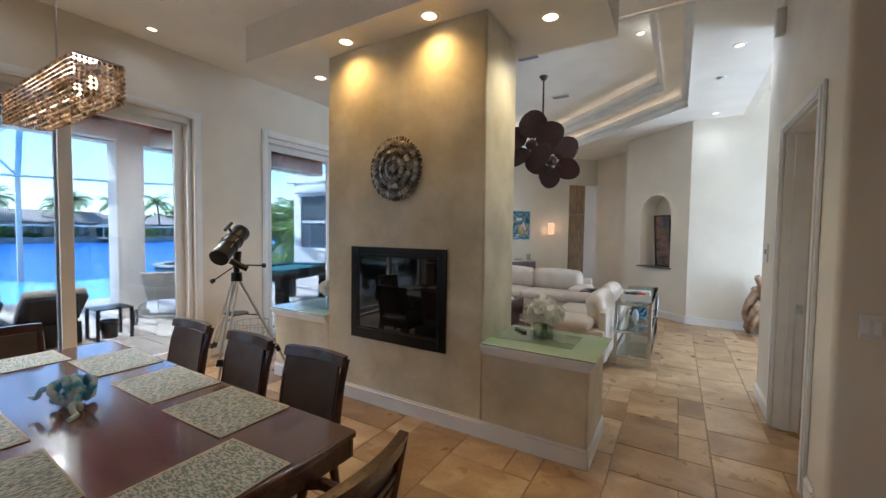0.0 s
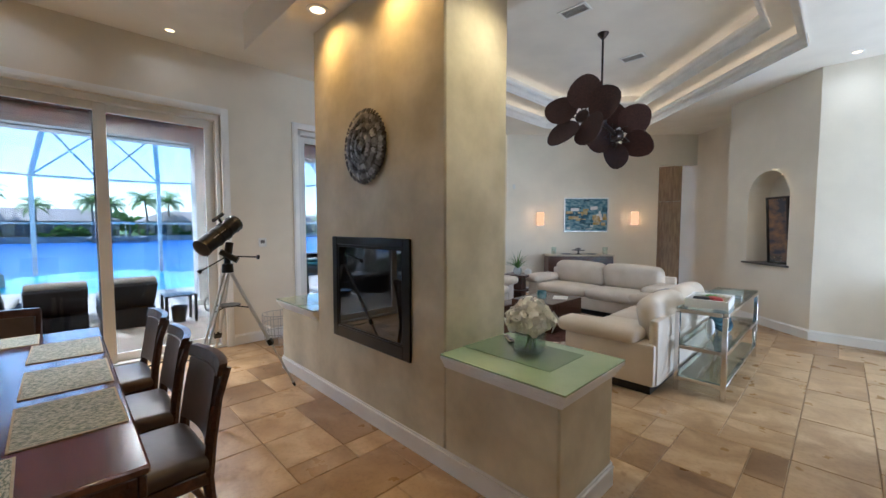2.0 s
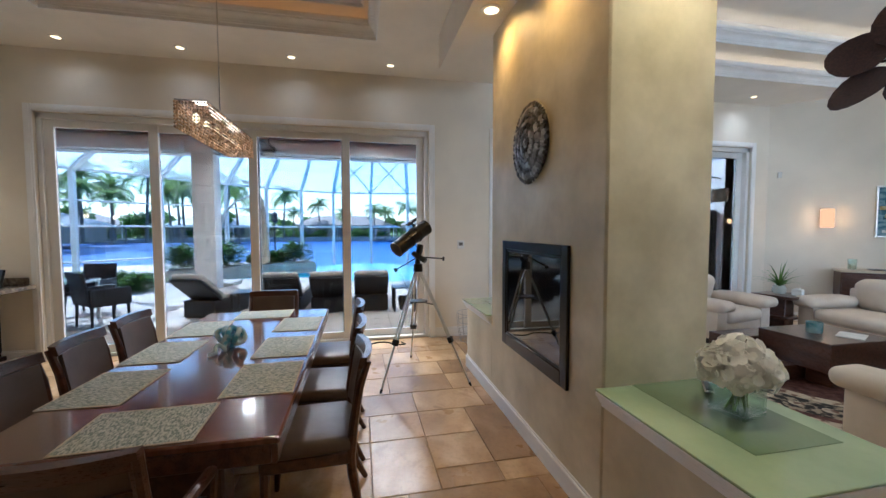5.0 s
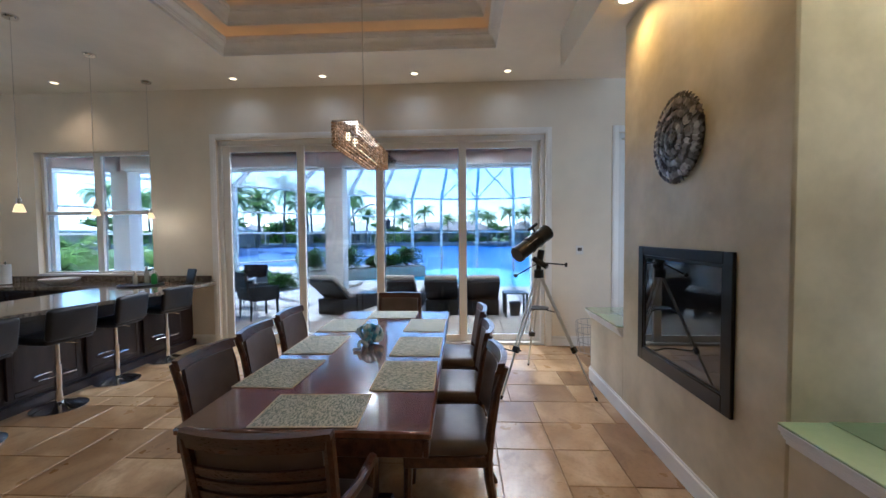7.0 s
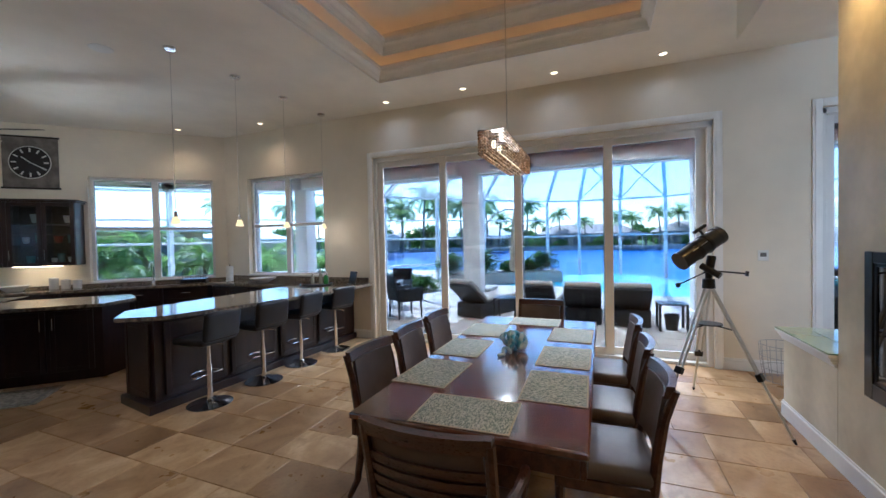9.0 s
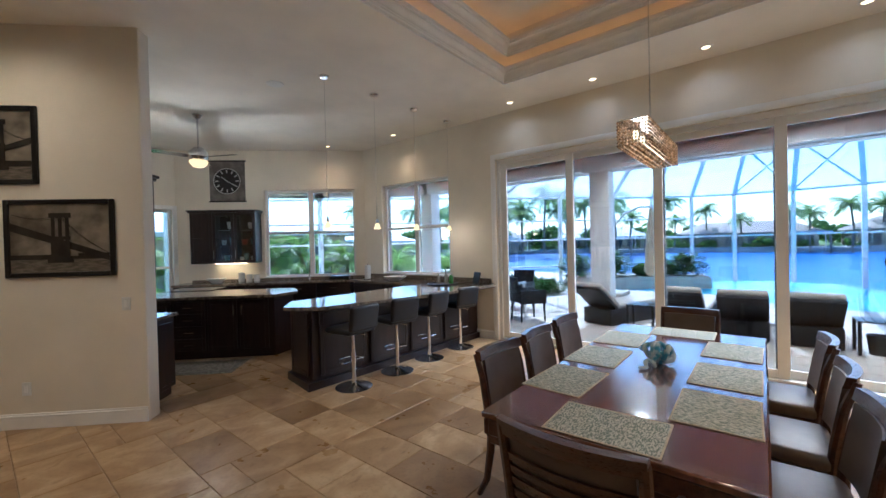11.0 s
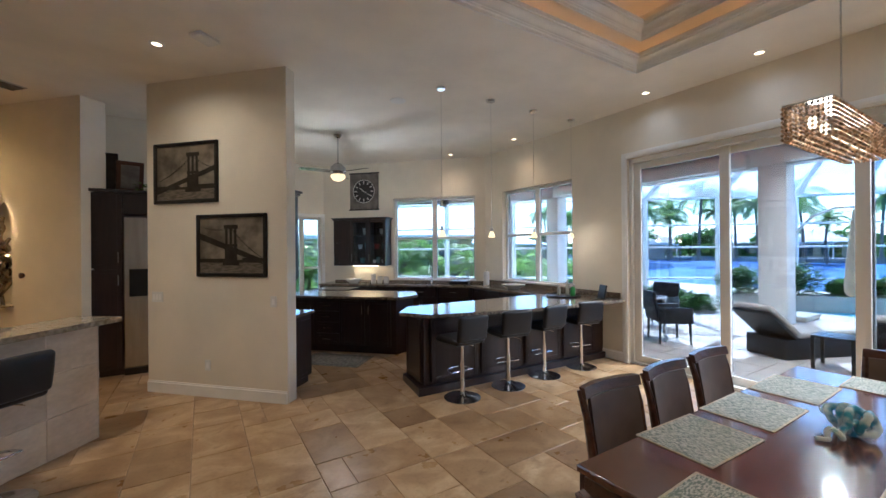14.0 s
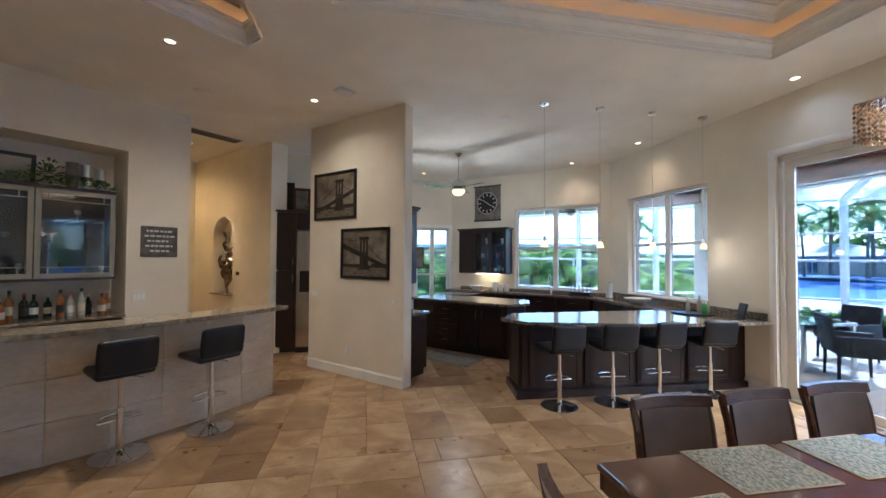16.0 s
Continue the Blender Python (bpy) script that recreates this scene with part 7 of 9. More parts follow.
t = thing("book", pose(-0.42, 6.22, 0.792, 0, 0, 6), "pale green coffee-table book on the console", "book")
part("pages", Mesh().box((-0.13, -0.17, 0.003), (0.13, 0.17, 0.025)), PAPER, t)
part("cover", Mesh().box((-0.135, -0.175, 0.0), (0.135, 0.175, 0.003)).box((-0.135, -0.175, 0.025), (0.135, 0.175, 0.029)), TEAL_GLASS, t)
t = thing("fish_sculpture", pose(-0.43, 5.55, 0.452, 0, 0, 20), "white glass fish ornament on the console shelf", "sculpture")
part("body", Mesh().ball((0, 0, 0.11), 0.07, 14, squash=(0.5, 1.0, 1.2)), PAPER, t)
part("tail", Mesh().add([(0, -0.03, 0.03), (0.012, -0.10, 0.0), (0, 0.05, 0.0), (-0.012, 0.0, 0.0), (0, 0, 0.08)], [(0, 1, 4), (1, 2, 4), (2, 3, 4), (3, 0, 4), (0, 3, 2, 1)]), PAPER, t)
t = thing("glass_sculpture", pose(-0.43, 5.98, 0.452), "blue swirled glass ornament on the console shelf", "sculpture")
me = Mesh()
for k in range(4):
    me.tube([(0.09 * math.cos(a) * (1 - 0.2 * k), 0.12 * math.sin(a), 0.05 + 0.05 * k + 0.03 * math.sin(2 * a + k)) for a in [2 * math.pi * i / 20 for i in range(20)]], 0.022, 8, closed=True)
part("swirl", me, CANVAS_DARK, t)

# credenza with ornaments
t = thing("credenza", MQ @ pose(1.16, 0.02, 0), "dark panelled credenza with a pale stone top", "credenza")
part("body", Mesh().box((0, 0, 0.08), (1.44, 0.38, 0.88), 0.006), WOOD_DARK, t)
part("top", Mesh().box((-0.02, 0, 0.882), (1.46, 0.40, 0.915), 0.005), PLANTER, t, "pale stone top")
part("plinth", Mesh().box((0.04, 0.03, 0), (1.40, 0.35, 0.08)), WOOD_DARK, t)
for i in range(4):
    d = part("door", Mesh().box((0.02 + 0.355 * i, 0.381, 0.12), (0.365 + 0.355 * i, 0.398, 0.85), 0.004), WOOD_DARK, t)
    part("raised_panel", Mesh().box((0.07 + 0.355 * i, 0.398, 0.17), (0.315 + 0.355 * i, 0.408, 0.80), 0.008), WOOD_DARK, d)
for s in (0.12, 1.28):
    t = thing("candle_holder", MQ @ pose(1.16 + s, 0.22, 0.916), "clear glass candle holder on the credenza", "candle holder", "candle holders on the credenza")
    part("glass", Mesh().lathe([(0, 0), (0.05, 0), (0.055, 0.16), (0.05, 0.16), (0.045, 0.01), (0, 0.01)], 18), SHELF_GLASS, t)
    part("candle", Mesh().cyl((0, 0, 0.012), (0, 0, 0.07), 0.035, n=14), CREAM_LABEL, t)
t = thing("cake_stand", MQ @ pose(1.88, 0.22, 0.916), "dark footed dish with a metal ornament on the credenza", "dish")
part("foot", Mesh().lathe([(0, 0), (0.07, 0), (0.02, 0.02), (0.018, 0.08), (0.14, 0.09), (0.15, 0.10), (0, 0.10)], 20), SLATE, t)
part("ornament", Mesh().ball((0, 0, 0.125), 0.05, 10, squash=(1.4, 1, 0.5)), PEWTER, t)
for s in (0.42, 1.0):
    solo("plate", Mesh().lathe([(0, 0), (0.09, 0), (0.12, 0.016), (0.11, 0.016), (0, 0.006)], 20), BLACK, "flat dark dish on the credenza", "dish", "dishes on the credenza", MQ @ pose(1.16 + s, 0.22, 0.916))

t = thing("painting", MQ @ pose(1.655, 0.002, 1.81), "abstract blue and gold harbour painting in a silver frame", "painting")
me = Mesh()
for a, b, c, d in ((-0.51, -0.485, -0.395, 0.395), (0.485, 0.51, -0.395, 0.395), (-0.485, 0.485, -0.395, -0.37), (-0.485, 0.485, 0.37, 0.395)):
    me.box((a, 0, c), (b, 0.04, d), 0.004)
part("frame", me, ALU, t)
cv = part("canvas", Mesh().box((-0.485, 0.0, -0.37), (0.485, 0.02, 0.37)), CANVAS, t)
for k in range(46):
    x, z = rr.uniform(-0.43, 0.43), rr.gauss(-0.03, 0.16)
    z = max(-0.34, min(0.34, z))
    w, h = rr.uniform(0.02, 0.12), rr.uniform(0.008, 0.05)
    w, h = min(w, 0.475 - abs(x)), min(h, 0.36 - abs(z))
    mm = (CANVAS_GOLD, CANVAS_DARK, PAPER, CANVAS_DARK, CANVAS_GOLD)[k % 5] if abs(z) < 0.2 else (CANVAS_DARK, PAPER, CANVAS)[k % 3]
    y = 0.0205 + 0.0003 * k
    part("brush_stroke", Mesh().box((x - w, y, z - h), (x + w, y + 0.002, z + h), m=pose(0, 0, 0, 0, rr.uniform(-8, 8), 0)), mm, cv)


def sconce(at):
    t = thing("wall_sconce", at, "glowing amber wall sconce with a square art glass shade", "wall light", "sconces beside the painting")
    part("backplate", Mesh().box((-0.05, 0, -0.10), (0.05, 0.02, 0.10), 0.003), STEEL, t)
    part("shade", Mesh().box((-0.085, 0.02, -0.155), (0.085, 0.075, 0.155), 0.01), SCONCE_GLOW, t, "glowing amber glass shade")
    d = bpy.data.lights.new("sconce_bulb", "POINT")
    d.energy, d.color, d.shadow_soft_size = 0.5, (1.0, 0.55, 0.22), 0.06
    new("sconce_lamp", d).location = at @ Vector((0, 0.14, 0.0))


sconce(MQ @ pose(2.71, 0.001, 1.72))
sconce(MQ @ pose(0.55, 0.001, 1.735))
solo("wall_sensor", Mesh().box((-0.03, 0, -0.05), (0.03, 0.03, 0.05), 0.008), WHITE_PL, "small white motion detector on the wall", "sensor", at=MQ @ pose(3.32, 0.001, 2.46))

# niche with leaning picture
solo("niche_sill", Mesh().box((0.36, -0.34, 0.951), (1.22, 0.05, 0.978), 0.004, m=MN), SLATE, "dark stone sill of the wall niche", "sill")
t = thing("framed_print", MN @ pose(0.66, -0.12, 0.979, 4, 0, 180), "tall black framed sunset print leaning in the niche", "picture")
me = Mesh()
for a, b, c, d in ((-0.20, -0.165, 0, 1.02), (0.165, 0.20, 0, 1.02), (-0.165, 0.165, 0, 0.035), (-0.165, 0.165, 0.985, 1.02)):
    me.box((a, -0.03, c), (b, 0, d), 0.004)
part("frame", me, BLACK, t)
part("print", Mesh().box((-0.165, -0.012, 0.035), (0.165, -0.004, 0.985)), ORANGE_PAINT, t)
t = thing("glass_block", MN @ pose(0.62, -0.02, 0.979), "small clear glass ornament on the niche sill", "ornament")
part("block", Mesh().box((-0.10, -0.025, 0), (0.10, 0.025, 0.13), 0.02), SHELF_GLASS, t)

# driftwood sculpture
t = thing("driftwood_sculpture", pose(1.18, 8.02, 0), "gnarled driftwood root sculpture standing by the foyer wall", "sculpture")
for k in range(11):
    a = k * 0.61
    x0, y0, z0 = 0.12 * math.cos(a), 0.10 * math.sin(a), 0.02 + 0.05 * (k % 3)
    pts = [(x0 + 0.13 * math.sin(a + i * 0.8) * (0.4 + 0.12 * i) * 0.7, y0 + 0.07 * math.cos(a * 1.7 + i), z0 + (0.85 - 0.05 * (k % 4)) * i / 7) for i in range(8)]
    part("root", Mesh().tube(pts, [0.055 - 0.004 * abs(i - 3) + 0.012 * math.sin(k + 2 * i) for i in range(8)], 8), DRIFT, t)
solo("fish_plaque", Mesh().ball((0, 0, 0), 0.12, 14, squash=(0.35, 0.9, 1.0)), TEAL_GLASS, "pale blue glass wall ornament in the foyer", "wall art", at=pose(1.44, 8.235, 1.86, 0, 0, 90))

# ---- double palm ceiling fan ----
t = thing("palm_fan", pose(-2.0, 6.52, 4.22), "twin-headed ceiling fan with dark woven palm leaf blades", "ceiling fan")
part("canopy", Mesh().lathe([(0, -0.07), (0.03, -0.07), (0.07, -0.02), (0.075, -0.0005), (0, -0.0005)], 24), FAN_METAL, t)
part("downrod", Mesh().cyl((0, 0, -0.07), (0, 0, -1.2), 0.014, n=12), FAN_METAL, t)
part("yoke", Mesh().tube([(0, -0.50, -1.27), (0, -0.3, -1.25), (0, 0, -1.2), (0, 0.3, -1.26), (0, 0.48, -1.31)], 0.03, 10).ball((0, 0, -1.2), 0.075, 14), FAN_METAL, t)
for sy, ang, ph in ((-1, 72, 0.25), (1, -72, 0.6)):
    head = pose(0, sy * 0.56, -1.275 - 0.035 * sy) @ pose(0, 0, 0, ang, 0, 0)
    h = part("motor_head", Mesh().lathe([(0, -0.10), (0.05, -0.10), (0.085, -0.06), (0.09, 0.02), (0.05, 0.06), (0, 0.07)], 24, m=head), FAN_METAL, t)
    for i in range(5):
        m = head @ Matrix.Rotation(ph + 2 * math.pi * i / 5, 4, "Z") @ pose(0, 0, 0.0, 14, -16, 0)
        n = 16
        rim = []
        for j in range(n):
            a = 2 * math.pi * j / n
            x = 0.325 + 0.225 * math.cos(a)
            y = 0.225 * math.sin(a) * (1 - 0.18 * math.cos(a))
            rim.append((x, y, -0.05 * (x - 0.1) + 0.25 * y * y))
        vs = [(0.34, 0, -0.02)] + rim
        low = [(x, y, z - 0.008) for x, y, z in vs]
        me = Mesh().add(vs + low, [(0, 1 + j, 1 + (j + 1) % n) for j in range(n)] + [(n + 1, n + 2 + (j + 1) % n, n + 2 + j) for j in range(n)] + [(1 + j, n + 2 + j, n + 2 + (j + 1) % n, 1 + (j + 1) % n) for j in range(n)], m)
        b = part("blade", me, FAN_BROWN, t, "dark woven palm leaf blade")
        part("blade_iron", Mesh().tube([(0.06, 0, -0.03), (0.12, 0.035, -0.035), (0.20, 0.0, -0.035), (0.12, -0.035, -0.035)], 0.012, 6, closed=True, m=m), FAN_METAL, b)


def vent(x, y, z, a, label):
    t = thing("ceiling_vent", pose(x, y, z, 0, 0, a), label, "vent", "ceiling vents")
    part("frame", ring(Mesh(), [(-0.18, -0.11), (0.18, -0.11), (0.18, 0.11), (-0.18, 0.11)], [(-0.15, -0.08), (0.15, -0.08), (0.15, 0.08), (-0.15, 0.08)], -0.012, -0.0005), TRIM, t)
    part("backing", Mesh().box((-0.15, -0.08, -0.003), (0.15, 0.08, -0.0006)), SLATE, t)
    for i in range(7):
        part("slat", Mesh().box((-0.15, -0.075 + 0.022 * i, -0.011), (0.15, -0.064 + 0.022 * i, -0.004), m=pose(0, 0, 0, 0, 0, 0)), VENT, t)


vent(-2.0, 5.70, 4.22, 0, "white slatted ceiling vent over the living room")
vent(-2.0, 7.62, 4.22, 0, "white slatted ceiling vent by the palm fan")
for x, y in ((0.42, 6.2),):
    solo("smoke_detector", Mesh().lathe([(0, -0.03), (0.04, -0.03), (0.05, -0.012), (0.05, -0.0005), (0, -0.0005)], 20), WHITE_PL, "round white smoke detector on the ceiling", "smoke detector", at=pose(x, y, H))


# ---- patio, pool and canal ----
struct("ground", Mesh().box((-5.0, -300, -0.5), (300, 300, -0.10)), GRASS, "lawn round the house reaching the horizon", "ground")
DK = Mesh()
rp = random.Random(4)
pool = [(-12.9, 0.0), (-11.9, 1.4), (-11.3, 2.6), (-11.3, 9.0), (-16.0, 9.0), (-16.2, 4.0), (-18.2, 3.0), (-18.5, 1.4), (-17.7, 0.0), (-15.5, -1.5), (-13.4, -2.9), (-12.85, -2.15)]


def in_poly(x, y, poly):
    c = False
    for i in range(len(poly)):
        (x0, y0), (x1, y1) = poly[i - 1], poly[i]
        if (y0 > y) != (y1 > y) and x < (x1 - x0) * (y - y0) / (y1 - y0) + x0:
            c = not c
    return c


x = -5.28
while x > -19.0:
    y = -12.0 + (0.2 if int(x * 10) % 2 else 0)
    while y < 13:
        w = 0.61
        if not in_poly(x - 0.2, y + w / 2, pool) and not (x < -12.6 and y > -4.6):
            c = 0.004
            DK.add([(x - 0.40, y, -0.045), (x, y, -0.045), (x, y + w - 0.006, -0.045), (x - 0.40, y + w - 0.006, -0.045), (x - 0.40 + c, y + c, -0.03), (x - c, y + c, -0.03), (x - c, y + w - 0.006 - c, -0.03), (x - 0.40 + c, y + w - 0.006 - c, -0.03)], [(4, 5, 6, 7), (0, 1, 5, 4), (1, 2, 6, 5), (2, 3, 7, 6), (3, 0, 4, 7)])
        y += w
    x -= 0.406
pv = struct("pavement", Mesh().prism([(-5.27, -14), (-5.27, 14), (-11.2, 14), (-11.25, 2.6), (-11.85, 1.4), (-12.85, 0.0), (-12.8, -2.2), (-13.4, -3.1), (-14.6, -4.6), (-19.0, -4.6), (-19.0, -14)], -0.4, -0.04), GROUT, "pale paved patio and pool deck", "pavement")
ob = mesh_object("paver_field", DK, DECK)
ob.parent = pv
tagged(ob, kind="stuff")
struct("water_pool", Mesh().prism(pool, -0.12, -0.09), POOL, "turquoise infinity pool", "water")
struct("pavement_pool_edge", Mesh().prism(inset(pool, -0.25), -1.3, -0.13), PLANTER, "low stone rim of the infinity pool", "pavement")
struct("water_canal", Mesh().box((-900, -600, -1.5), (-11.6, 600, -1.25)), CANAL, "wide blue canal", "water")
# seawall and lawns on the far bank
struct("ground_far_bank", Mesh().prism([(-95, -700), (-88, -60), (-92, 0), (-100, 60), (-110, 700), (-900, 700), (-900, -700)], -1.6, -0.35), GRASS, "grassy far bank of the canal", "ground")
struct("ground_side_garden", Mesh().prism([(-21.0, 10.6), (-19.0, 9.9), (-5.0, 9.9), (-5.0, 200), (-70, 200), (-45, 60), (-27, 22)], -1.6, -0.12), GRASS, "lawn beside the pool", "ground")
struct("ground_near_bank", Mesh().prism([(-19.0, -14.0), (-5.0, -14.0), (-5.0, -200), (-62, -200), (-58, -48), (-40, -30), (-24, -24)], -1.6, -0.32), GRASS, "grassy bank beside the house", "ground")
me = Mesh()
for a, b in (((-95, -700), (-88, -60)), ((-88, -60), (-92, 0)), ((-92, 0), (-100, 60)), ((-100, 60), (-110, 700))):
    me.box((0, 0.0, -1.6), (math.hypot(b[0] - a[0], b[1] - a[1]), 0.5, -0.25), m=frame_of(b, a))
struct("wall_seawall", me, SEAWALL, "grey concrete seawall of the far bank", "wall")
struct("wall_seawall_near", Mesh().box((-19.2, -14, -1.6), (-18.97, -4.6, -0.02)), SEAWALL, "concrete seawall below the pool deck", "wall")

# lanai roof
me = Mesh()
y = -13.2
while y < 8.6:
    x0, x1 = (-8.55, -5.275) if y > -5.45 else (max(-8.55, -15.2 - y), -10.72 - y)
    if y < -8.5:
        x1 = 1.4
    me.box((x0, y, 3.45), (x1, y + 0.138, 3.472))
    y += 0.142
struct("ceiling_lanai", me, SOFFIT_WOOD, "reddish tongue-and-groove cedar patio ceiling", "ceiling")
struct("roof_lanai", Mesh().prism([(-5.27, 7.6), (-9.05, 7.6), (-9.05, -6.9), (-2.0, -13.95), (1.5, -13.95), (1.5, -8.36), (-2.38, -8.36), (-5.27, -5.53)], 3.55, 3.85), STUCCO, "flat patio roof", "roof")
me = Mesh().box((-8.98, -6.7, 3.12), (-8.50, 7.6, 3.55))
KL = frame_of((-8.90, -6.65), (-2.0, -13.55))
me.box((-0.1, -0.42, 3.12), (9.7, 0.0, 3.55), m=KL)
struct("wall_lanai_beam", me, STUCCO, "white stucco beam along the patio edge", "wall")
t = thing("roller_shutter", KL @ pose(4.6, 0.02, 3.22), "white storm shutter box over the kitchen patio", "shutter", "storm shutters")
part("housing", Mesh().box((-4.2, 0.0, -0.12), (4.2, 0.22, 0.13), 0.03), CAGE, t)
part("slot", Mesh().box((-4.2, 0.16, -0.14), (4.2, 0.20, -0.12)), VENT, t)
for y0, y1 in ((-6.5, -1.90), (-1.36, 2.90), (3.45, 7.4)):
    t = thing("roller_shutter", pose(-8.47, (y0 + y1) / 2, 3.22), "white storm shutter box under the patio beam", "shutter", "storm shutters")
    l = (y1 - y0) / 2
    part("housing", Mesh().box((0.0, -l, -0.12), (0.22, l, 0.13), 0.03), CAGE, t)
    part("slot", Mesh().box((0.02, -l, -0.14), (0.06, l, -0.12)), VENT, t)
for y in (3.16, -1.62, -6.78):
    t = thing("patio_column", pose(-8.72, y, -0.04), "square white stucco patio column", "column", "patio columns")
    part("shaft", Mesh().box((-0.20, -0.20, 0), (0.20, 0.22, 3.16), 0.015), STUCCO, t)
    part("foot", Mesh().box((-0.25, -0.25, 0), (0.25, 0.25, 0.12), 0.01), STUCCO, t)
for x, y in ((-6.1, -1.2), (-6.1, 0.9), (-6.1, 2.3), (-7.6, 1.9), (-7.6, -0.6), (-7.6, 3.9)):
    can(x, y, 3.45, 60, (1.0, 0.86, 0.66), group="patio ceiling lights")
struct("wall_wing", Mesh().box((-12.0, 9.4, -0.1), (-5.3, 9.7, 3.4)).box((-12.3, 9.3, 3.3), (-5.2, 14.0, 3.6)).box((-12.0, 9.7, -0.1), (-11.8, 14.0, 3.3)), STUCCO, "white stucco wing of the house", "wall")
t = thing("window_5", pose(-10.9, 9.4, 1.9), "white-framed window of the house wing", "window", kind="structure")
part("window_frame", Mesh().box((-0.75, -0.05, -1.0), (-0.66, -0.002, 1.0)).box((0.66, -0.05, -1.0), (0.75, -0.002, 1.0)).box((-0.66, -0.05, 0.9), (0.66, -0.002, 1.0)).box((-0.66, -0.05, -1.0), (0.66, -0.002, -0.9)).box((-0.66, -0.05, -0.04), (0.66, -0.002, 0.04)), FRAME, t)
part("pane", Mesh().box((-0.66, -0.02, -0.9), (0.66, -0.003, 0.9)), DARK_WIN, t)
part("shutter_box", Mesh().box((-0.85, -0.22, 1.0), (0.85, -0.003, 1.25), 0.03), CAGE, t)

# patio fan
t = thing("patio_fan", pose(-7.0, 0.0, 3.45), "black patio ceiling fan with a light", "ceiling fan")
part("canopy", Mesh().lathe([(0, -0.05), (0.06, -0.05), (0.06, -0.0005), (0, -0.0005)], 18), BLACK_METAL, t)
part("downrod", Mesh().cyl((0, 0, -0.05), (0, 0, -0.42), 0.014, n=10), BLACK_METAL, t)
part("motor", Mesh().lathe([(0, -0.56), (0.11, -0.55), (0.13, -0.48), (0.06, -0.42), (0, -0.42)], 22), BLACK_METAL, t)
part("light_bowl", Mesh().lathe([(0.10, -0.56), (0.08, -0.62), (0, -0.65), (0, -0.56)], 20), WHITE_PL, t)
fan_blades(t, WOOD_DARK, 5, 0.68, 0.15, -0.51)
t = copy_thing(t, pose(-5.6, -8.0, 3.45, 0, 0, 30))


def lounger(at, label):
    """A chaise with its raised back at -y end; feet towards +y."""
    t = thing("sun_lounger", at, label, "lounger", "loungers on the patio")
    part("frame", Mesh().box((-0.32, -0.55, 0.0), (0.32, 1.30, 0.30), 0.015), WICKER, t, "dark woven wicker base")
    part("mattress", Mesh().soft((-0.30, -0.35, 0.302), (0.30, 1.27, 0.40), 0.04, puff=0.01), CUSHION, t, "pale cushion")
    m = pose(0, -0.40, 0.40, -62)
    part("backrest", Mesh().box((-0.32, -0.62, -0.07), (0.32, 0.02, -0.01), 0.012, m=pose(0, -0.33, 0.34, -40)), WICKER, t, "raised dark wicker back")
    part("pillow", Mesh().soft((-0.31, -0.65, -0.01), (0.31, 0.02, 0.09), 0.04, m=pose(0, -0.33, 0.34, -40), puff=0.01), CUSHION, t, "pale back cushion")
    return t


lo = lounger(pose(-7.75, 1.75, -0.029, 0, 0, 90), "dark wicker sun lounger with a raised cushioned back")
for x, y, a in ((-7.75, 0.95, 90), (-7.8, 0.15, 88), (-7.75, -1.08, 68)):
    copy_thing(lo, pose(x, y, -0.029, 0, 0, a))


def small_table(x, y):
    t = thing("patio_side_table", pose(x, y, -0.029), "small dark slatted patio side table", "side table", "patio side tables")
    for i in range(5):
        part("slat", Mesh().box((-0.22, -0.22 + 0.09 * i, 0.44), (0.22, -0.14 + 0.09 * i, 0.46), 0.003), BLACK_METAL, t)
    for sx in (-1, 1):
        for sy in (-1, 1):
            part("leg", Mesh().box((sx * 0.20 - 0.02, sy * 0.20 - 0.02, 0), (sx * 0.20 + 0.02, sy * 0.20 + 0.02, 0.44), 0.003), BLACK_METAL, t)


small_table(-7.2, 2.38)
small_table(-7.2, -0.47)
solo("planter_pot", Mesh().lathe([(0, 0), (0.09, 0), (0.12, 0.26), (0.105, 0.26), (0.08, 0.02), (0, 0.02)], 20), BLACK, "black pot under the side table", "pot", at=pose(-7.2, 2.38, -0.029))
t = thing("wheeled_lounger", pose(-8.1, 3.55, -0.029, 0, 0, 58), "grey wheeled sling lounger with a raised back", "lounger")
me = Mesh().tube([(-0.3, -0.75, 0.32), (-0.3, 1.0, 0.32)], 0.018, 8).tube([(0.3, -0.75, 0.32), (0.3, 1.0, 0.32)], 0.018, 8).tube([(-0.3, 0.9, 0.32), (-0.3, 0.95, 0.0)], 0.016, 8).tube([(0.3, 0.9, 0.32), (0.3, 0.95, 0.0)], 0.016, 8).tube([(-0.34, -0.6, 0.13), (0.34, -0.6, 0.13)], 0.014, 8).tube([(-0.3, -0.6, 0.32), (-0.3, -0.6, 0.13)], 0.014, 8).tube([(0.3, -0.6, 0.32), (0.3, -0.6, 0.13)], 0.014, 8)
part("frame", me, ALU, t)
part("sling", Mesh().soft((-0.29, -0.1, 0.33), (0.29, 1.0, 0.39), 0.025), VENT, t)
part("backrest", Mesh().soft((-0.29, -0.72, 0.0), (0.29, 0.0, 0.06), 0.025, m=pose(0, -0.1, 0.34, -45)), VENT, t, "grey raised sling back")
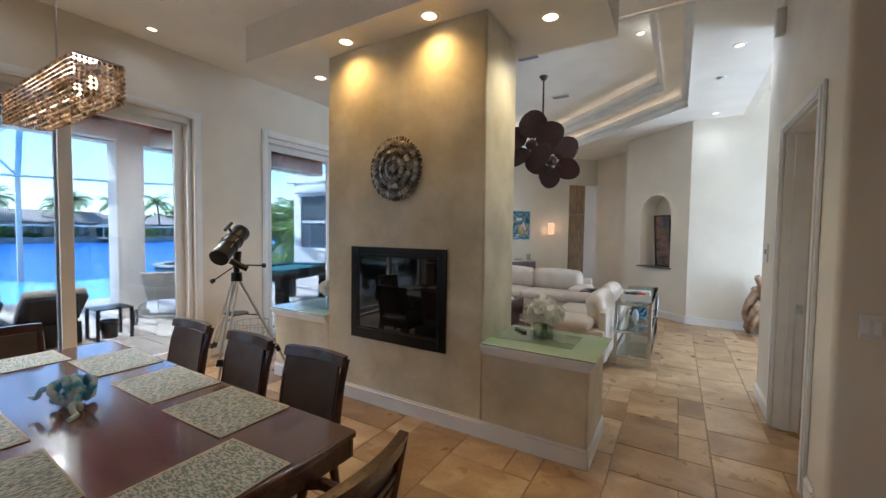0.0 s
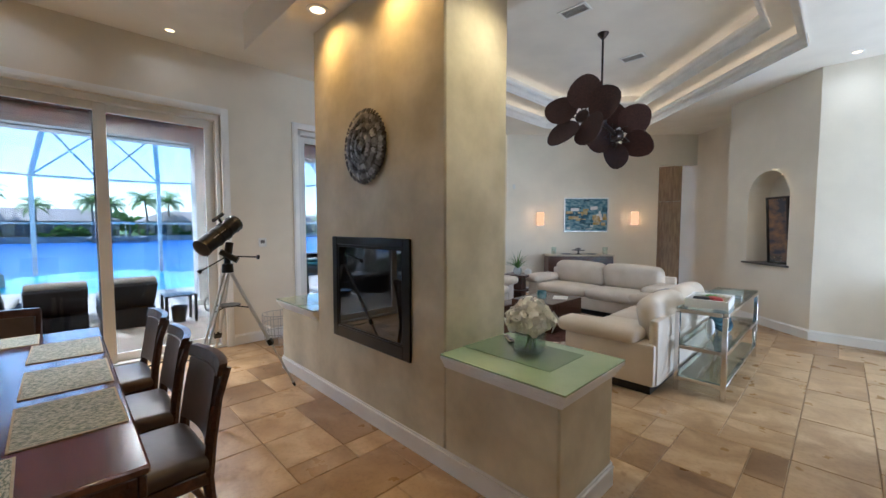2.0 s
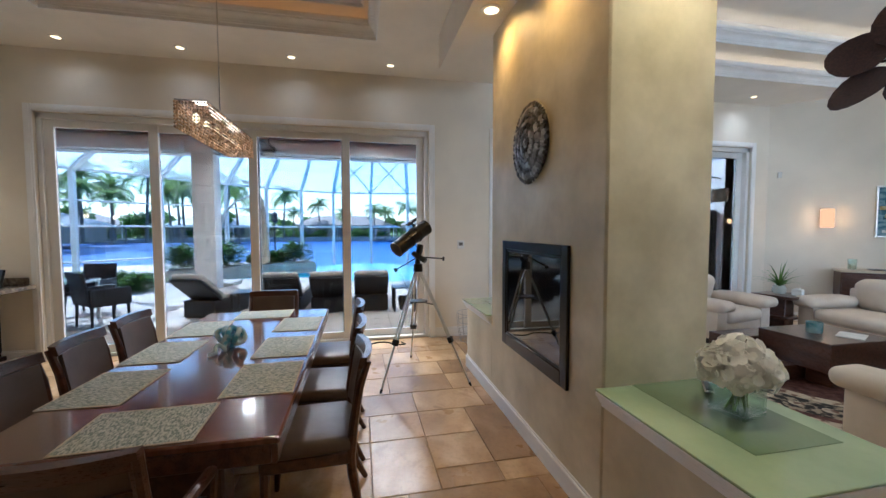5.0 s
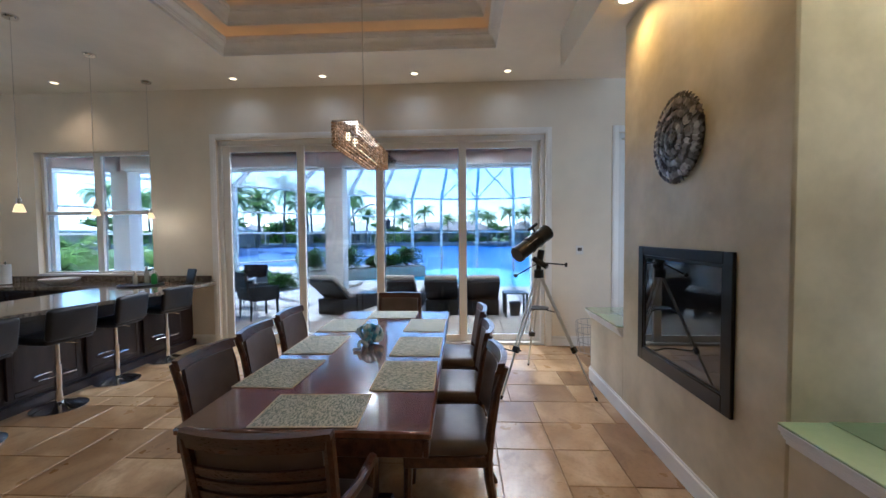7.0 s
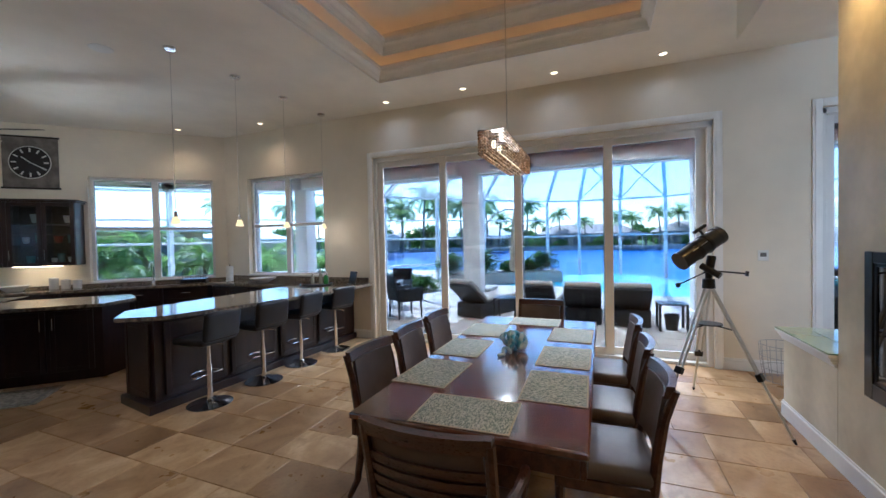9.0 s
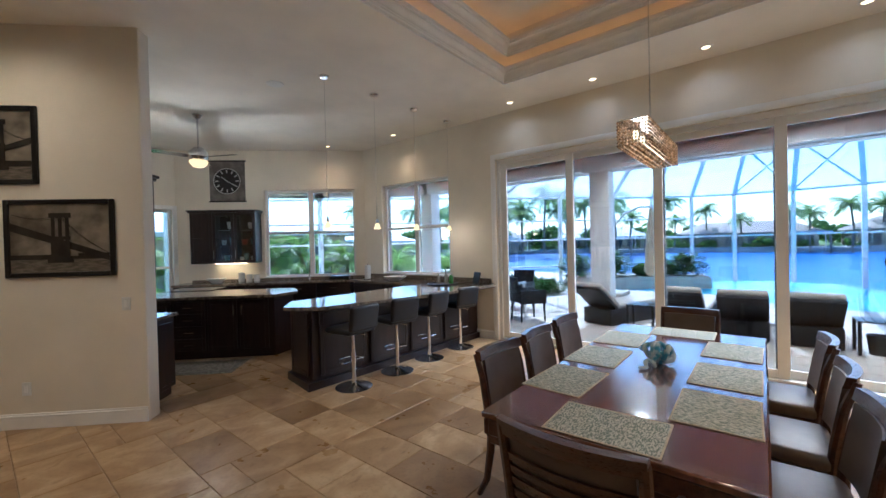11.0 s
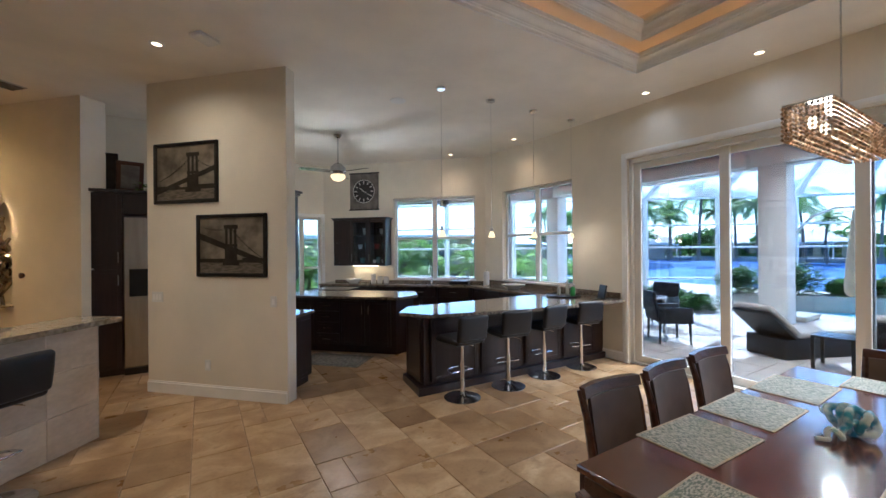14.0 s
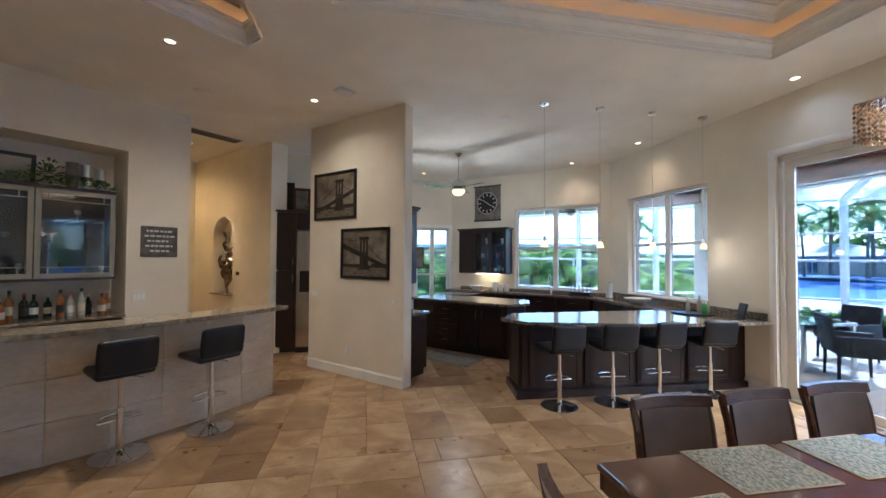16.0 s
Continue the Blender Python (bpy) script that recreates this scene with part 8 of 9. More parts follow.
for sx in (-0.36, 0.36):
    w = part("wheel", Mesh().tube([(sx, -0.6 + 0.12 * math.cos(a), 0.13 + 0.12 * math.sin(a)) for a in [2 * math.pi * i / 20 for i in range(20)]], 0.015, 6, closed=True), BLACK, t)
    part("hub", Mesh().cyl((sx - 0.02, -0.6, 0.13), (sx + 0.02, -0.6, 0.13), 0.025, n=10), ALU, w)


def patio_chair(x, y, a):
    t = thing("patio_chair", pose(x, y, -0.029, 0, 0, a), "dark wicker patio dining armchair", "chair", "chairs round the patio table")
    part("seat", Mesh().box((-0.28, -0.25, 0.36), (0.28, 0.28, 0.43), 0.02), WICKER, t)
    part("backrest", Mesh().box((-0.28, -0.03, 0.0), (0.28, 0.03, 0.52), 0.02, m=pose(0, -0.26, 0.40, 10)), WICKER, t)
    for sx in (-1, 1):
        part("arm", Mesh().box((sx * 0.28 - 0.035, -0.28, 0.36), (sx * 0.28 + 0.035, 0.28, 0.64), 0.02), WICKER, t)
        for sy in (-0.24, 0.24):
            part("leg", Mesh().cyl((sx * 0.26, sy, 0.37), (sx * 0.27, sy * 1.05, 0), 0.025, 0.018, 8), WICKER, t)


patio_chair(-6.95, -2.6, 50)
patio_chair(-8.2, -3.5, -90)
patio_chair(-7.1, -4.5, 4)
t = thing("patio_table", pose(-7.1, -3.5, -0.029), "square patio dining table with a pale frame and dark top", "table")
part("top", Mesh().box((-0.5, -0.5, 0.70), (0.5, 0.5, 0.72), 0.006), BLACK_GLASS, t)
part("rim", ring(Mesh(), [(-0.52, -0.52), (0.52, -0.52), (0.52, 0.52), (-0.52, 0.52)], [(-0.5, -0.5), (0.5, -0.5), (0.5, 0.5), (-0.5, 0.5)], 0.68, 0.722), ALU, t)
for sx in (-0.48, 0.48):
    for sy in (-0.48, 0.48):
        part("leg", Mesh().box((sx - 0.025, sy - 0.025, 0), (sx + 0.025, sy + 0.025, 0.70), 0.004), ALU, t)
# game table outside the narrow door
t = thing("pool_table", pose(-7.4, 5.6, -0.029, 0, 0, 20), "dark game table with blue-green felt on the patio", "game table")
part("bed", Mesh().box((-0.6, -1.05, 0.62), (0.6, 1.05, 0.78), 0.02), BLACK, t)
part("felt", Mesh().box((-0.5, -0.95, 0.781), (0.5, 0.95, 0.786)), SEAT_BLUE, t)
for a, b in (((-0.6, -1.05, 0.786), (-0.51, 1.05, 0.84)), ((0.51, -1.05, 0.786), (0.6, 1.05, 0.84)), ((-0.51, -1.05, 0.786), (0.51, -0.96, 0.84)), ((-0.51, 0.96, 0.786), (0.51, 1.05, 0.84))):
    part("rail", Mesh().box(a, b, 0.015), SEAT_BLUE, t)
for sx in (-0.45, 0.45):
    for sy in (-0.85, 0.85):
        part("leg", Mesh().box((sx - 0.1, sy - 0.1, 0), (sx + 0.1, sy + 0.1, 0.62), 0.01), BLACK, t)
# arc lamp and cabinet by the living room door
t = thing("arc_lamp", pose(-6.1, 7.3, -0.029), "arched metal lamp with two woven drum shades", "lamp")
part("base", Mesh().lathe([(0, 0), (0.2, 0), (0.2, 0.03), (0, 0.04)], 20), BLACK_METAL, t)
part("stem", Mesh().tube([(0, 0, 0.03), (0, 0, 1.9), (0.03, 0.1, 2.3), (0.1, 0.4, 2.55), (0.16, 0.8, 2.60), (0.2, 1.1, 2.55)], 0.015, 8), BLACK_METAL, t)
for x, y, z in ((0.13, 0.62, 2.58), (0.2, 1.1, 2.55)):
    s = part("shade", Mesh().lathe([(0.14, -0.45), (0.145, -0.45), (0.145, -0.20), (0.14, -0.20), (0.14, -0.45)], 24, (x, y, z)), SHADE_WICKER, t, "woven drum shade")
    part("cord", Mesh().cyl((x, y, z), (x, y, z - 0.25), 0.004, n=6), BLACK, s)
t = thing("patio_cabinet", pose(-7.3, 9.2, -0.029), "tall black wicker cabinet against the white wall", "cabinet")
part("body", Mesh().box((-0.45, -0.2, 0), (0.45, 0.19, 2.0), 0.01), WICKER, t)
part("door", Mesh().box((-0.43, -0.215, 0.05), (-0.01, -0.2, 1.95), 0.004), WICKER, t)
part("door", Mesh().box((0.01, -0.215, 0.05), (0.43, -0.2, 1.95), 0.004), WICKER, t)

# pool cage
t = thing("pool_cage", label="white aluminium screened pool cage with sloping roof beams", category="pool enclosure")
EZ, TZ = 3.3, 4.7
posts = [Vector(p) for p in ((-4.0, -15.0), (-5.9, -13.0), (-7.7, -11.2), (-9.4, -9.4), (-11.2, -7.9), (-12.8, -6.5), (-14.5, -5.0), (-16.2, -3.5), (-17.4, -2.3), (-18.5, -1.05), (-19.1, 0.33), (-19.2, 2.1), (-19.0, 3.9), (-17.6, 6.6), (-15.4, 9.3))]
ridge = [p + (Vector((-9.0, 2.2)) - p).normalized() * 2.4 for p in posts]
eave = [Vector((-8.95, min(7.4, 0.9 * r.y))) if r.y > -6.0 else r + Vector((1, 1)) * (max(0.2, -15.9 - r.x - r.y) / 2) for r in ridge]
for p, r, e in zip(posts, ridge, eave):
    part("post", Mesh().box((p.x - 0.065, p.y - 0.065, -1.3), (p.x + 0.065, p.y + 0.065, EZ)), CAGE, t)
    part("roof_beam", Mesh().tube([(p.x, p.y, EZ), (r.x, r.y, TZ), (e.x, e.y, 4.35), (e.x + 0.1, e.y, 3.8)], 0.10, 4), CAGE, t)
for i in range(len(posts) - 1):
    (p, q), (r, u), (e, f) = posts[i:i + 2], ridge[i:i + 2], eave[i:i + 2]
    part("roof_screen", Mesh().add([(p.x, p.y, EZ), (r.x, r.y, TZ), (u.x, u.y, TZ), (q.x, q.y, EZ)], [(0, 1, 2, 3)]), SCREEN, t, "fine insect screen")
    part("roof_screen", Mesh().add([(r.x, r.y, TZ), (e.x, e.y, 4.35), (f.x, f.y, 4.35), (u.x, u.y, TZ)], [(0, 1, 2, 3)]), SCREEN, t, "fine insect screen")
    for z in (0.6, 1.65, 2.4, EZ):
        if z in (1.65, EZ) or i < 9:
            part("rail", Mesh().tube([(p.x, p.y, z), (q.x, q.y, z)], 0.06 if z == EZ else 0.04, 4), CAGE, t)
    part("purlin", Mesh().tube([(r.x, r.y, TZ), (u.x, u.y, TZ)], 0.06, 4), CAGE, t)
for i in (10, 11):
    (p, q), (r, u) = posts[i:i + 2], ridge[i:i + 2]
    part("brace", Mesh().tube([(p.x, p.y, EZ), (u.x, u.y, TZ)], 0.04, 4), CAGE, t)
    part("brace", Mesh().tube([(q.x, q.y, EZ), (r.x, r.y, TZ)], 0.04, 4), CAGE, t)


def shrub(name, at, r, h, n, label, material=None, size=0.13, seed=1):
    q = random.Random(seed)
    me = Mesh()
    for i in range(n):
        a, e = q.uniform(0, 6.283), q.uniform(-1.1, 1.5)
        k = q.random() ** 0.5 * (1 + 0.18 * math.sin(3 * a + seed))
        p = Vector((math.cos(a) * math.cos(e) * r * k, math.sin(a) * math.cos(e) * r * k, max(0.03, h * 0.45 + math.sin(e) * h * 0.55 * k)))
        d = Vector((math.cos(a), math.sin(a), q.uniform(-0.3, 0.9))).normalized()
        s = d.cross(Vector((0, 0, 1))).normalized() * size * 0.32
        b = p + d * size
        mid = (p + b) / 2 + Vector((0, 0, size * 0.12))
        me.add([p, mid + s, b, mid - s], [(0, 1, 2), (0, 2, 3)])
    t = thing(name, at, label, "shrub")
    part("foliage", me, material or LEAF, t)
    me = Mesh()
    for i in range(5):
        a = i * 1.3
        me.cyl((0, 0, 0), (r * 0.5 * math.cos(a), r * 0.5 * math.sin(a), h * 0.6), 0.02, 0.008, 6)
    part("stem", me, BARK, t)
    return t


# planter with bushes
t = thing("stone_planter", label="low curved pale stone planter beside the pool", category="planter")
bed = [(-12.5, -4.1), (-13.2, -3.1), (-15.1, -0.1), (-16.2, -0.4), (-15.4, -3.0), (-14.0, -4.6)]
part("wall", Mesh().prism(bed[::-1], -0.35, 0.25), PLANTER, t)
part("coping", Mesh().prism(inset(bed[::-1], -0.05), 0.25, 0.31), PLANTER, t)
for i, (x, y, r, h) in enumerate(((-13.2, -3.9, 0.55, 0.72), (-14.0, -2.9, 0.6, 0.8), (-14.6, -2.0, 0.4, 0.4), (-15.3, -0.9, 0.6, 0.72), (-14.9, -1.5, 0.35, 0.4))):
    shrub("shrub", pose(x, y, 0.31), r, h, 1300, "bushy green shrub in the stone planter", seed=i)
for i, (x, y) in enumerate(((-11.0, -4.0), (-11.4, -4.6), (-11.8, -5.2), (-12.2, -5.8), (-10.9, -5.4), (-10.6, -6.6), (-11.2, -6.2))):
    shrub("shrub", pose(x, y, -0.03), 0.45, 0.42, 800, "low green bush along the patio edge", seed=20 + i)
t = thing("rock_wall", pose(-13.2, 7.2, -0.05), "blue pebbled wall of the raised spa", "spa")
part("drum", Mesh().lathe([(0, 0), (1.6, 0), (1.62, 0.45), (1.5, 0.5), (1.45, 0.42), (0, 0.42)], 40), ROCK, t)
part("coping", Mesh().lathe([(1.4, 0.5), (1.68, 0.5), (1.68, 0.55), (1.4, 0.55), (1.4, 0.5)], 40), PLANTER, t)

# cantilever umbrella
t = thing("cantilever_umbrella", pose(-11.55, -2.3, -0.03), "closed tan cantilever umbrella on a curved pole", "umbrella")
part("base_plate", Mesh().box((-0.45, -0.45, 0), (0.45, 0.45, 0.12), 0.03), PLANTER, t)
part("pole", Mesh().tube([(0, 0, 0.1), (-0.03, 0.0, 0.8), (-0.02, 0.02, 1.5), (0.02, 0.15, 2.0), (0.05, 0.45, 2.35), (0.08, 0.85, 2.52), (0.1, 1.15, 2.5)], 0.032, 10), ALU, t)
part("canopy", Mesh().lathe([(0.0, 2.48), (0.05, 2.44), (0.10, 2.0), (0.16, 1.3), (0.19, 0.75), (0.12, 0.62), (0, 0.6)], 14, (0.1, 1.15, 0)), UMB, t, "folded tan canvas canopy")
t = thing("lamp_post", pose(-22.5, -3.0, -1.3), "black garden lamp post by the water", "lamp post")
part("post", Mesh().lathe([(0, 0), (0.1, 0), (0.06, 0.3), (0.04, 0.4), (0.04, 3.2), (0, 3.2)], 12), BLACK_METAL, t)
part("lantern", Mesh().lathe([(0.05, 3.2), (0.16, 3.3), (0.14, 3.6), (0.2, 3.65), (0, 3.85)], 10), BLACK, t)


# palms and trees
def frond(me, base, a, l, rise, q, w=0.36):
    """One feathered palm leaf that leaves the crown at the angle rise and bends over."""
    d = Vector((math.cos(a), math.sin(a), 0))
    s = Vector((-math.sin(a), math.cos(a), 0))
    pts, e = [base.copy()], rise
    for k in range(7):
        pts.append(pts[-1] + (d * math.cos(e) + Vector((0, 0, math.sin(e)))) * (l / 7))
        e -= (0.10 + 0.035 * k) * (1.25 if rise > 0 else 0.8)
    for k in range(1, 8):
        seg = pts[k] - pts[k - 1]
        for sg in (-1, 1):
            for u in (0.0, 0.25, 0.5, 0.75):
                p = pts[k - 1] + seg * u
                ll = l * w * (0.35 + 0.65 * math.sin(math.pi * min(1, (k + u + 0.6) / 9)))
                tip = p + s * sg * ll * 0.62 + seg.normalized() * ll * 0.55 + Vector((0, 0, -ll * q.uniform(0.1, 0.55)))
                me.add([p, p + seg * 0.22, tip], [(0, 1, 2)])
    for k in range(7):
        sd = s * 0.009 * l
        me.add([pts[k] - sd, pts[k] + sd, pts[k + 1] + sd * 0.6, pts[k + 1] - sd * 0.6], [(0, 1, 2, 3)])


def palm(at, h, l, n, seed, label="tall coconut palm with a feathery crown"):
    q = random.Random(seed)
    t = thing("palm_tree", at, label, "palm tree", "palm trees")
    bend = q.uniform(-0.5, 0.5)
    pts = [(bend * (i / 6) ** 2, 0.3 * bend * (i / 6), h * i / 6) for i in range(7)]
    part("trunk", Mesh().tube(pts, [0.20 - 0.012 * i for i in range(7)] if h > 3 else [0.09] * 7, 9), BARK, t)
    me = Mesh()
    top = Vector(pts[-1])
    for i in range(n):
        frond(me, top, 2 * math.pi * i / n + q.uniform(-0.2, 0.2), l * q.uniform(0.8, 1.1), q.uniform(-0.45, 1.35), q)
    part("crown", me, PALM_LEAF, t)
    return t


P1 = palm(pose(-62, -40, -0.4), 8.0, 3.4, 30, 1)
P2 = palm(pose(-66, -34, -0.4), 6.8, 3.2, 28, 2)
P3 = palm(pose(-90, 5, -0.4), 6.0, 3.3, 28, 3)
rq = random.Random(77)
for x, y, s in ((-60, -46, 1.05), (-64, -52, 1.0), (-70, -28, 0.95), (-72, -24, 1.1), (-57, -33, 0.9), (-68, -44, 0.9), (-75, -58, 1.2), (-50, -62, 1.1), (-78, -18, 0.9), (-86, -12, 0.8), (-48, -40, 1.0), (-54, -50, 1.05), (-63, -36, 1.2), (-67, -30, 1.3), (-74, -38, 1.35), (-80, -30, 1.25), (-71, -20, 1.2), (-58, -42, 1.25), (-84, -22, 1.3), (-52, -36, 0.85), (-88, -34, 1.4), (-76, -12, 1.05)):
    o = copy_thing(rq.choice((P1, P2)), pose(x, y, -0.4, 0, 0, rq.uniform(0, 360)))
    o.scale = (s, s, s)
for x, y, s in ((-101, 14, 1.1), (-104, 18, 1.2), (-108, 30, 1.0), (-106, 45, 1.2), (-112, 60, 1.1), (-100, -8, 1.0), (-96, -2, 0.9), (-110, 38, 1.1), (-104, 26, 0.95), (-112, 75, 1.2), (-115, 52, 1.0), (-99, 8, 1.0)):
    o = copy_thing(rq.choice((P1, P2, P3)), pose(x, y, -0.4, 0, 0, rq.uniform(0, 360)))
    o.scale = (s, s, s)
for i, (x, y, h) in enumerate(((-10.6, -10.4, 0.9), (-9.4, -12.0, 1.5), (-8.2, -13.0, 0.8), (-7.2, -14.4, 1.6), (-6.2, -15.2, 0.9), (-11.8, -11.6, 1.5), (-9.0, -14.4, 2.0), (-5.0, -16.4, 1.5), (-4.0, -17.2, 1.0), (-12.6, -9.4, 0.8), (-3.0, -16.6, 1.6), (-1.8, -16.0, 1.2))):
    palm(pose(x, y, -0.15), h * 0.8, 1.6, 26, 40 + i, "bushy areca palm in the garden by the kitchen")

for i, (x, y, h) in enumerate(((-17.2, 11.6, 1.7), (-18.6, 12.6, 2.2), (-20.0, 13.4, 2.6), (-16.0, 13.0, 2.0), (-14.6, 12.0, 1.2))):
    palm(pose(x, y, -0.12), h, 2.1, 30, 60 + i, "bushy green palm in the garden beyond the pool")


def broadleaf(at, h, r, seed, label, n=2600, size=0.35):
    q = random.Random(seed)
    t = thing("tree", at, label, "tree")
    me = Mesh().tube([(0, 0, 0), (0.05, 0, h * 0.25), (0.0, 0.1, h * 0.5)], [0.22, 0.17, 0.12], 9)
    tips = []
    for i in range(9):
        a = i * 2.4
        e = Vector((math.cos(a) * r * 0.6, math.sin(a) * r * 0.6, h * q.uniform(0.5, 0.88)))
        me.tube([(0, 0.05, h * 0.35), (e.x * 0.5, e.y * 0.5, (h * 0.4 + e.z) / 2), tuple(e)], [0.09, 0.06, 0.03], 6)
        tips.append(e)
    part("trunk", me, BARK, t)
    me = Mesh()
    for i in range(n):
        c = q.choice(tips)
        d = Vector((q.gauss(0, 1), q.gauss(0, 1), q.gauss(0, 0.7))).normalized()
        p = c + d * r * 0.42 * q.random() ** 0.4
        u = Vector((q.gauss(0, 1), q.gauss(0, 1), q.gauss(0, 0.5))).normalized() * size
        w = u.cross(d).normalized() * size * 0.35
        me.add([p - u * 0.5, p + w, p + u * 0.5, p - w], [(0, 1, 2), (0, 2, 3)])
    part("crown", me, LEAF, t)
    return t


# hedges along the far bank
q = random.Random(13)
me = Mesh()
for i in range(9000):
    y = -110 + 220 * q.random()
    if math.sin(y * 0.37) + math.sin(y * 0.91 + 2) < -0.25:
        continue
    top = 1.3 + 0.7 * math.sin(y * 0.8) + 0.4 * math.sin(y * 2.1)
    p = Vector((-96.5 - 0.12 * max(0, y) + q.uniform(-1, 1), y, -0.35 + max(0.4, top) * q.random()))
    u = Vector((q.gauss(0, 1), q.gauss(0, 1), q.gauss(0, 0.6))).normalized() * 0.6
    w = u.cross(Vector((1, 0.2, 0.3))).normalized() * 0.28
    me.add([p - u * 0.5, p + w, p + u * 0.5, p - w], [(0, 1, 2), (0, 2, 3)])
t = thing("hedge", label="clipped green hedges and shrubs along the far bank", category="hedge", kind="stuff")
tagged(part("foliage", me, LEAF, t), kind="stuff")
# tree line behind the far houses
q = random.Random(31)
me = Mesh()
for i in range(15000):
    f = q.random()
    y = -120 + 260 * f
    x = -122 - 0.12 * max(0, y) + q.uniform(-5, 5) + 0.12 * max(0, -y)
    top = 3.4 + 1.3 * math.sin(y * 0.21) + 0.9 * math.sin(y * 0.53 + 1) + 0.7 * math.sin(y * 1.3)
    p = Vector((x, y, -0.4 + top * q.random() ** 0.6))
    u = Vector((q.gauss(0, 1), q.gauss(0, 1), q.gauss(0, 0.6))).normalized() * 1.0
    w = u.cross(Vector((1, 0.2, 0.3))).normalized() * 0.45
    me.add([p - u * 0.5, p + w, p + u * 0.5, p - w], [(0, 1, 2), (0, 2, 3)])
t = thing("tree_line", label="uneven line of green trees behind the far houses", category="trees", kind="stuff")
tagged(part("foliage", me, LEAF, t), kind="stuff")
broadleaf(pose(-24.5, 22.0, -0.2), 4.2, 3.2, 5, "leafy green shade tree beyond the pool")
broadleaf(pose(-29.0, 29.0, -0.2), 4.6, 3.0, 6, "leafy green tree beyond the pool")
T = broadleaf(pose(-97, -30, -0.4), 5.5, 4.0, 9, "round leafy tree on the far bank", 900, 0.8)
for x, y, s in ((-103, -22, 0.9), (-96, -44, 1.1), (-112, 10, 0.8), (-108, 22, 0.7), (-118, 48, 1.0), (-70, -66, 1.0), (-82, -50, 1.1), (-58, -70, 1.2), (-108, -10, 0.9), (-122, 70, 1.0), (-45, -55, 0.9), (-38, -60, 1.0), (-30, -48, 0.8)):
    o = copy_thing(T, pose(x, y, -0.4, 0, 0, rq.uniform(0, 360)))
    o.scale = (s, s, s)


# far houses
def far_house(at, w, d, h, rh, roof_mat, label):
    t = thing("house", at, label, "house", "houses across the canal")
    part("wall", Mesh().box((-w / 2, -d / 2, 0), (w / 2, d / 2, h)), HOUSE_WALL, t)
    o = 0.8
    e = [(-w / 2 - o, -d / 2 - o), (w / 2 + o, -d / 2 - o), (w / 2 + o, d / 2 + o), (-w / 2 - o, d / 2 + o)]
    k = d / 2
    vs = [(x, y, h) for x, y in e] + [(-w / 2 + k * 0.7, 0, h + rh), (w / 2 - k * 0.7, 0, h + rh)] + [(x, y, h - 0.2) for x, y in e]
    part("roof", Mesh().add(vs, [(0, 1, 5, 4), (1, 2, 5), (2, 3, 4, 5), (3, 0, 4), (9, 8, 7, 6), (0, 6, 7, 1), (1, 7, 8, 2), (2, 8, 9, 3), (3, 9, 6, 0)]), roof_mat, t)
    n = max(3, int(w / 3.2))
    for i in range(n):
        x = -w / 2 + w * (i + 0.5) / n
        q = part("window", Mesh().box((x - 1.1, -d / 2 - 0.06, 0.25), (x + 1.1, -d / 2 - 0.02, h - 0.4)), DARK_WIN, t)
        part("frame", Mesh().box((x - 0.06, -d / 2 - 0.1, 0.25), (x + 0.06, -d / 2 - 0.06, h - 0.4)).box((x - 1.2, -d / 2 - 0.1, h - 0.4), (x + 1.2, -d / 2 - 0.02, h - 0.3)), CAGE, q)
    return t


for x, y, w, a, hh, mm in ((-104, -2, 22, 92, 2.9, ROOF_TILE), (-108, 26, 24, 95, 3.0, ROOF_TILE), (-116, 56, 24, 98, 3.0, ROOF_TILE), (-102, -30, 20, 88, 2.9, ROOF_WHITE), (-126, 96, 26, 100, 3.0, ROOF_TILE), (-100, -62, 22, 86, 3.0, ROOF_TILE)):
    far_house(pose(x, y, -0.4, 0, 0, a), w, 11, hh, 2.4, mm, "single-storey house with a hipped tile roof across the canal")
for x, y, w, a, mm in ((-70, -46, 15, 62, ROOF_WHITE), (-56, -60, 16, 50, ROOF_WHITE), (-36, -44, 16, 20, ROOF_WHITE), (-20, -38, 15, 5, ROOF_WHITE)):
    far_house(pose(x, y, -0.4, 0, 0, a), w, 9, 2.7, 1.9, mm, "single-storey house with a pale hipped roof on the bank")
far_house(pose(-9.3, -23.2, -0.4, 0, 0, 156), 12, 8, 2.85, 1.05, ROOF_WHITE, "neighbouring house with a white hipped roof")
# docks
for i, (x, y) in enumerate(((-86, -20), (-90, 8), (-96, 34), (-86, -44))):
    t = thing("boat_dock", pose(x, y, -0.5, 0, 0, 3), "grey wooden boat dock with piles", "dock", "docks on the canal")
    part("deck", Mesh().box((0, -4, 0), (5, 4, 0.2)), SEAWALL, t)
    for k in range(4):
        part("pile", Mesh().cyl((4.8, -3.6 + 2.4 * k, -1.0), (4.8, -3.6 + 2.4 * k, 2.2), 0.16, n=8), BARK, t)
    part("canopy", Mesh().box((0.5, -3.5, 2.6), (4.5, 1.5, 2.8)), ROOF_WHITE, t)
    for cx in (0.8, 4.2):
        for cy in (-3.2, 1.2):
            part("canopy_post", Mesh().cyl((cx, cy, 0.2), (cx, cy, 2.6), 0.08, n=6), CAGE, t)


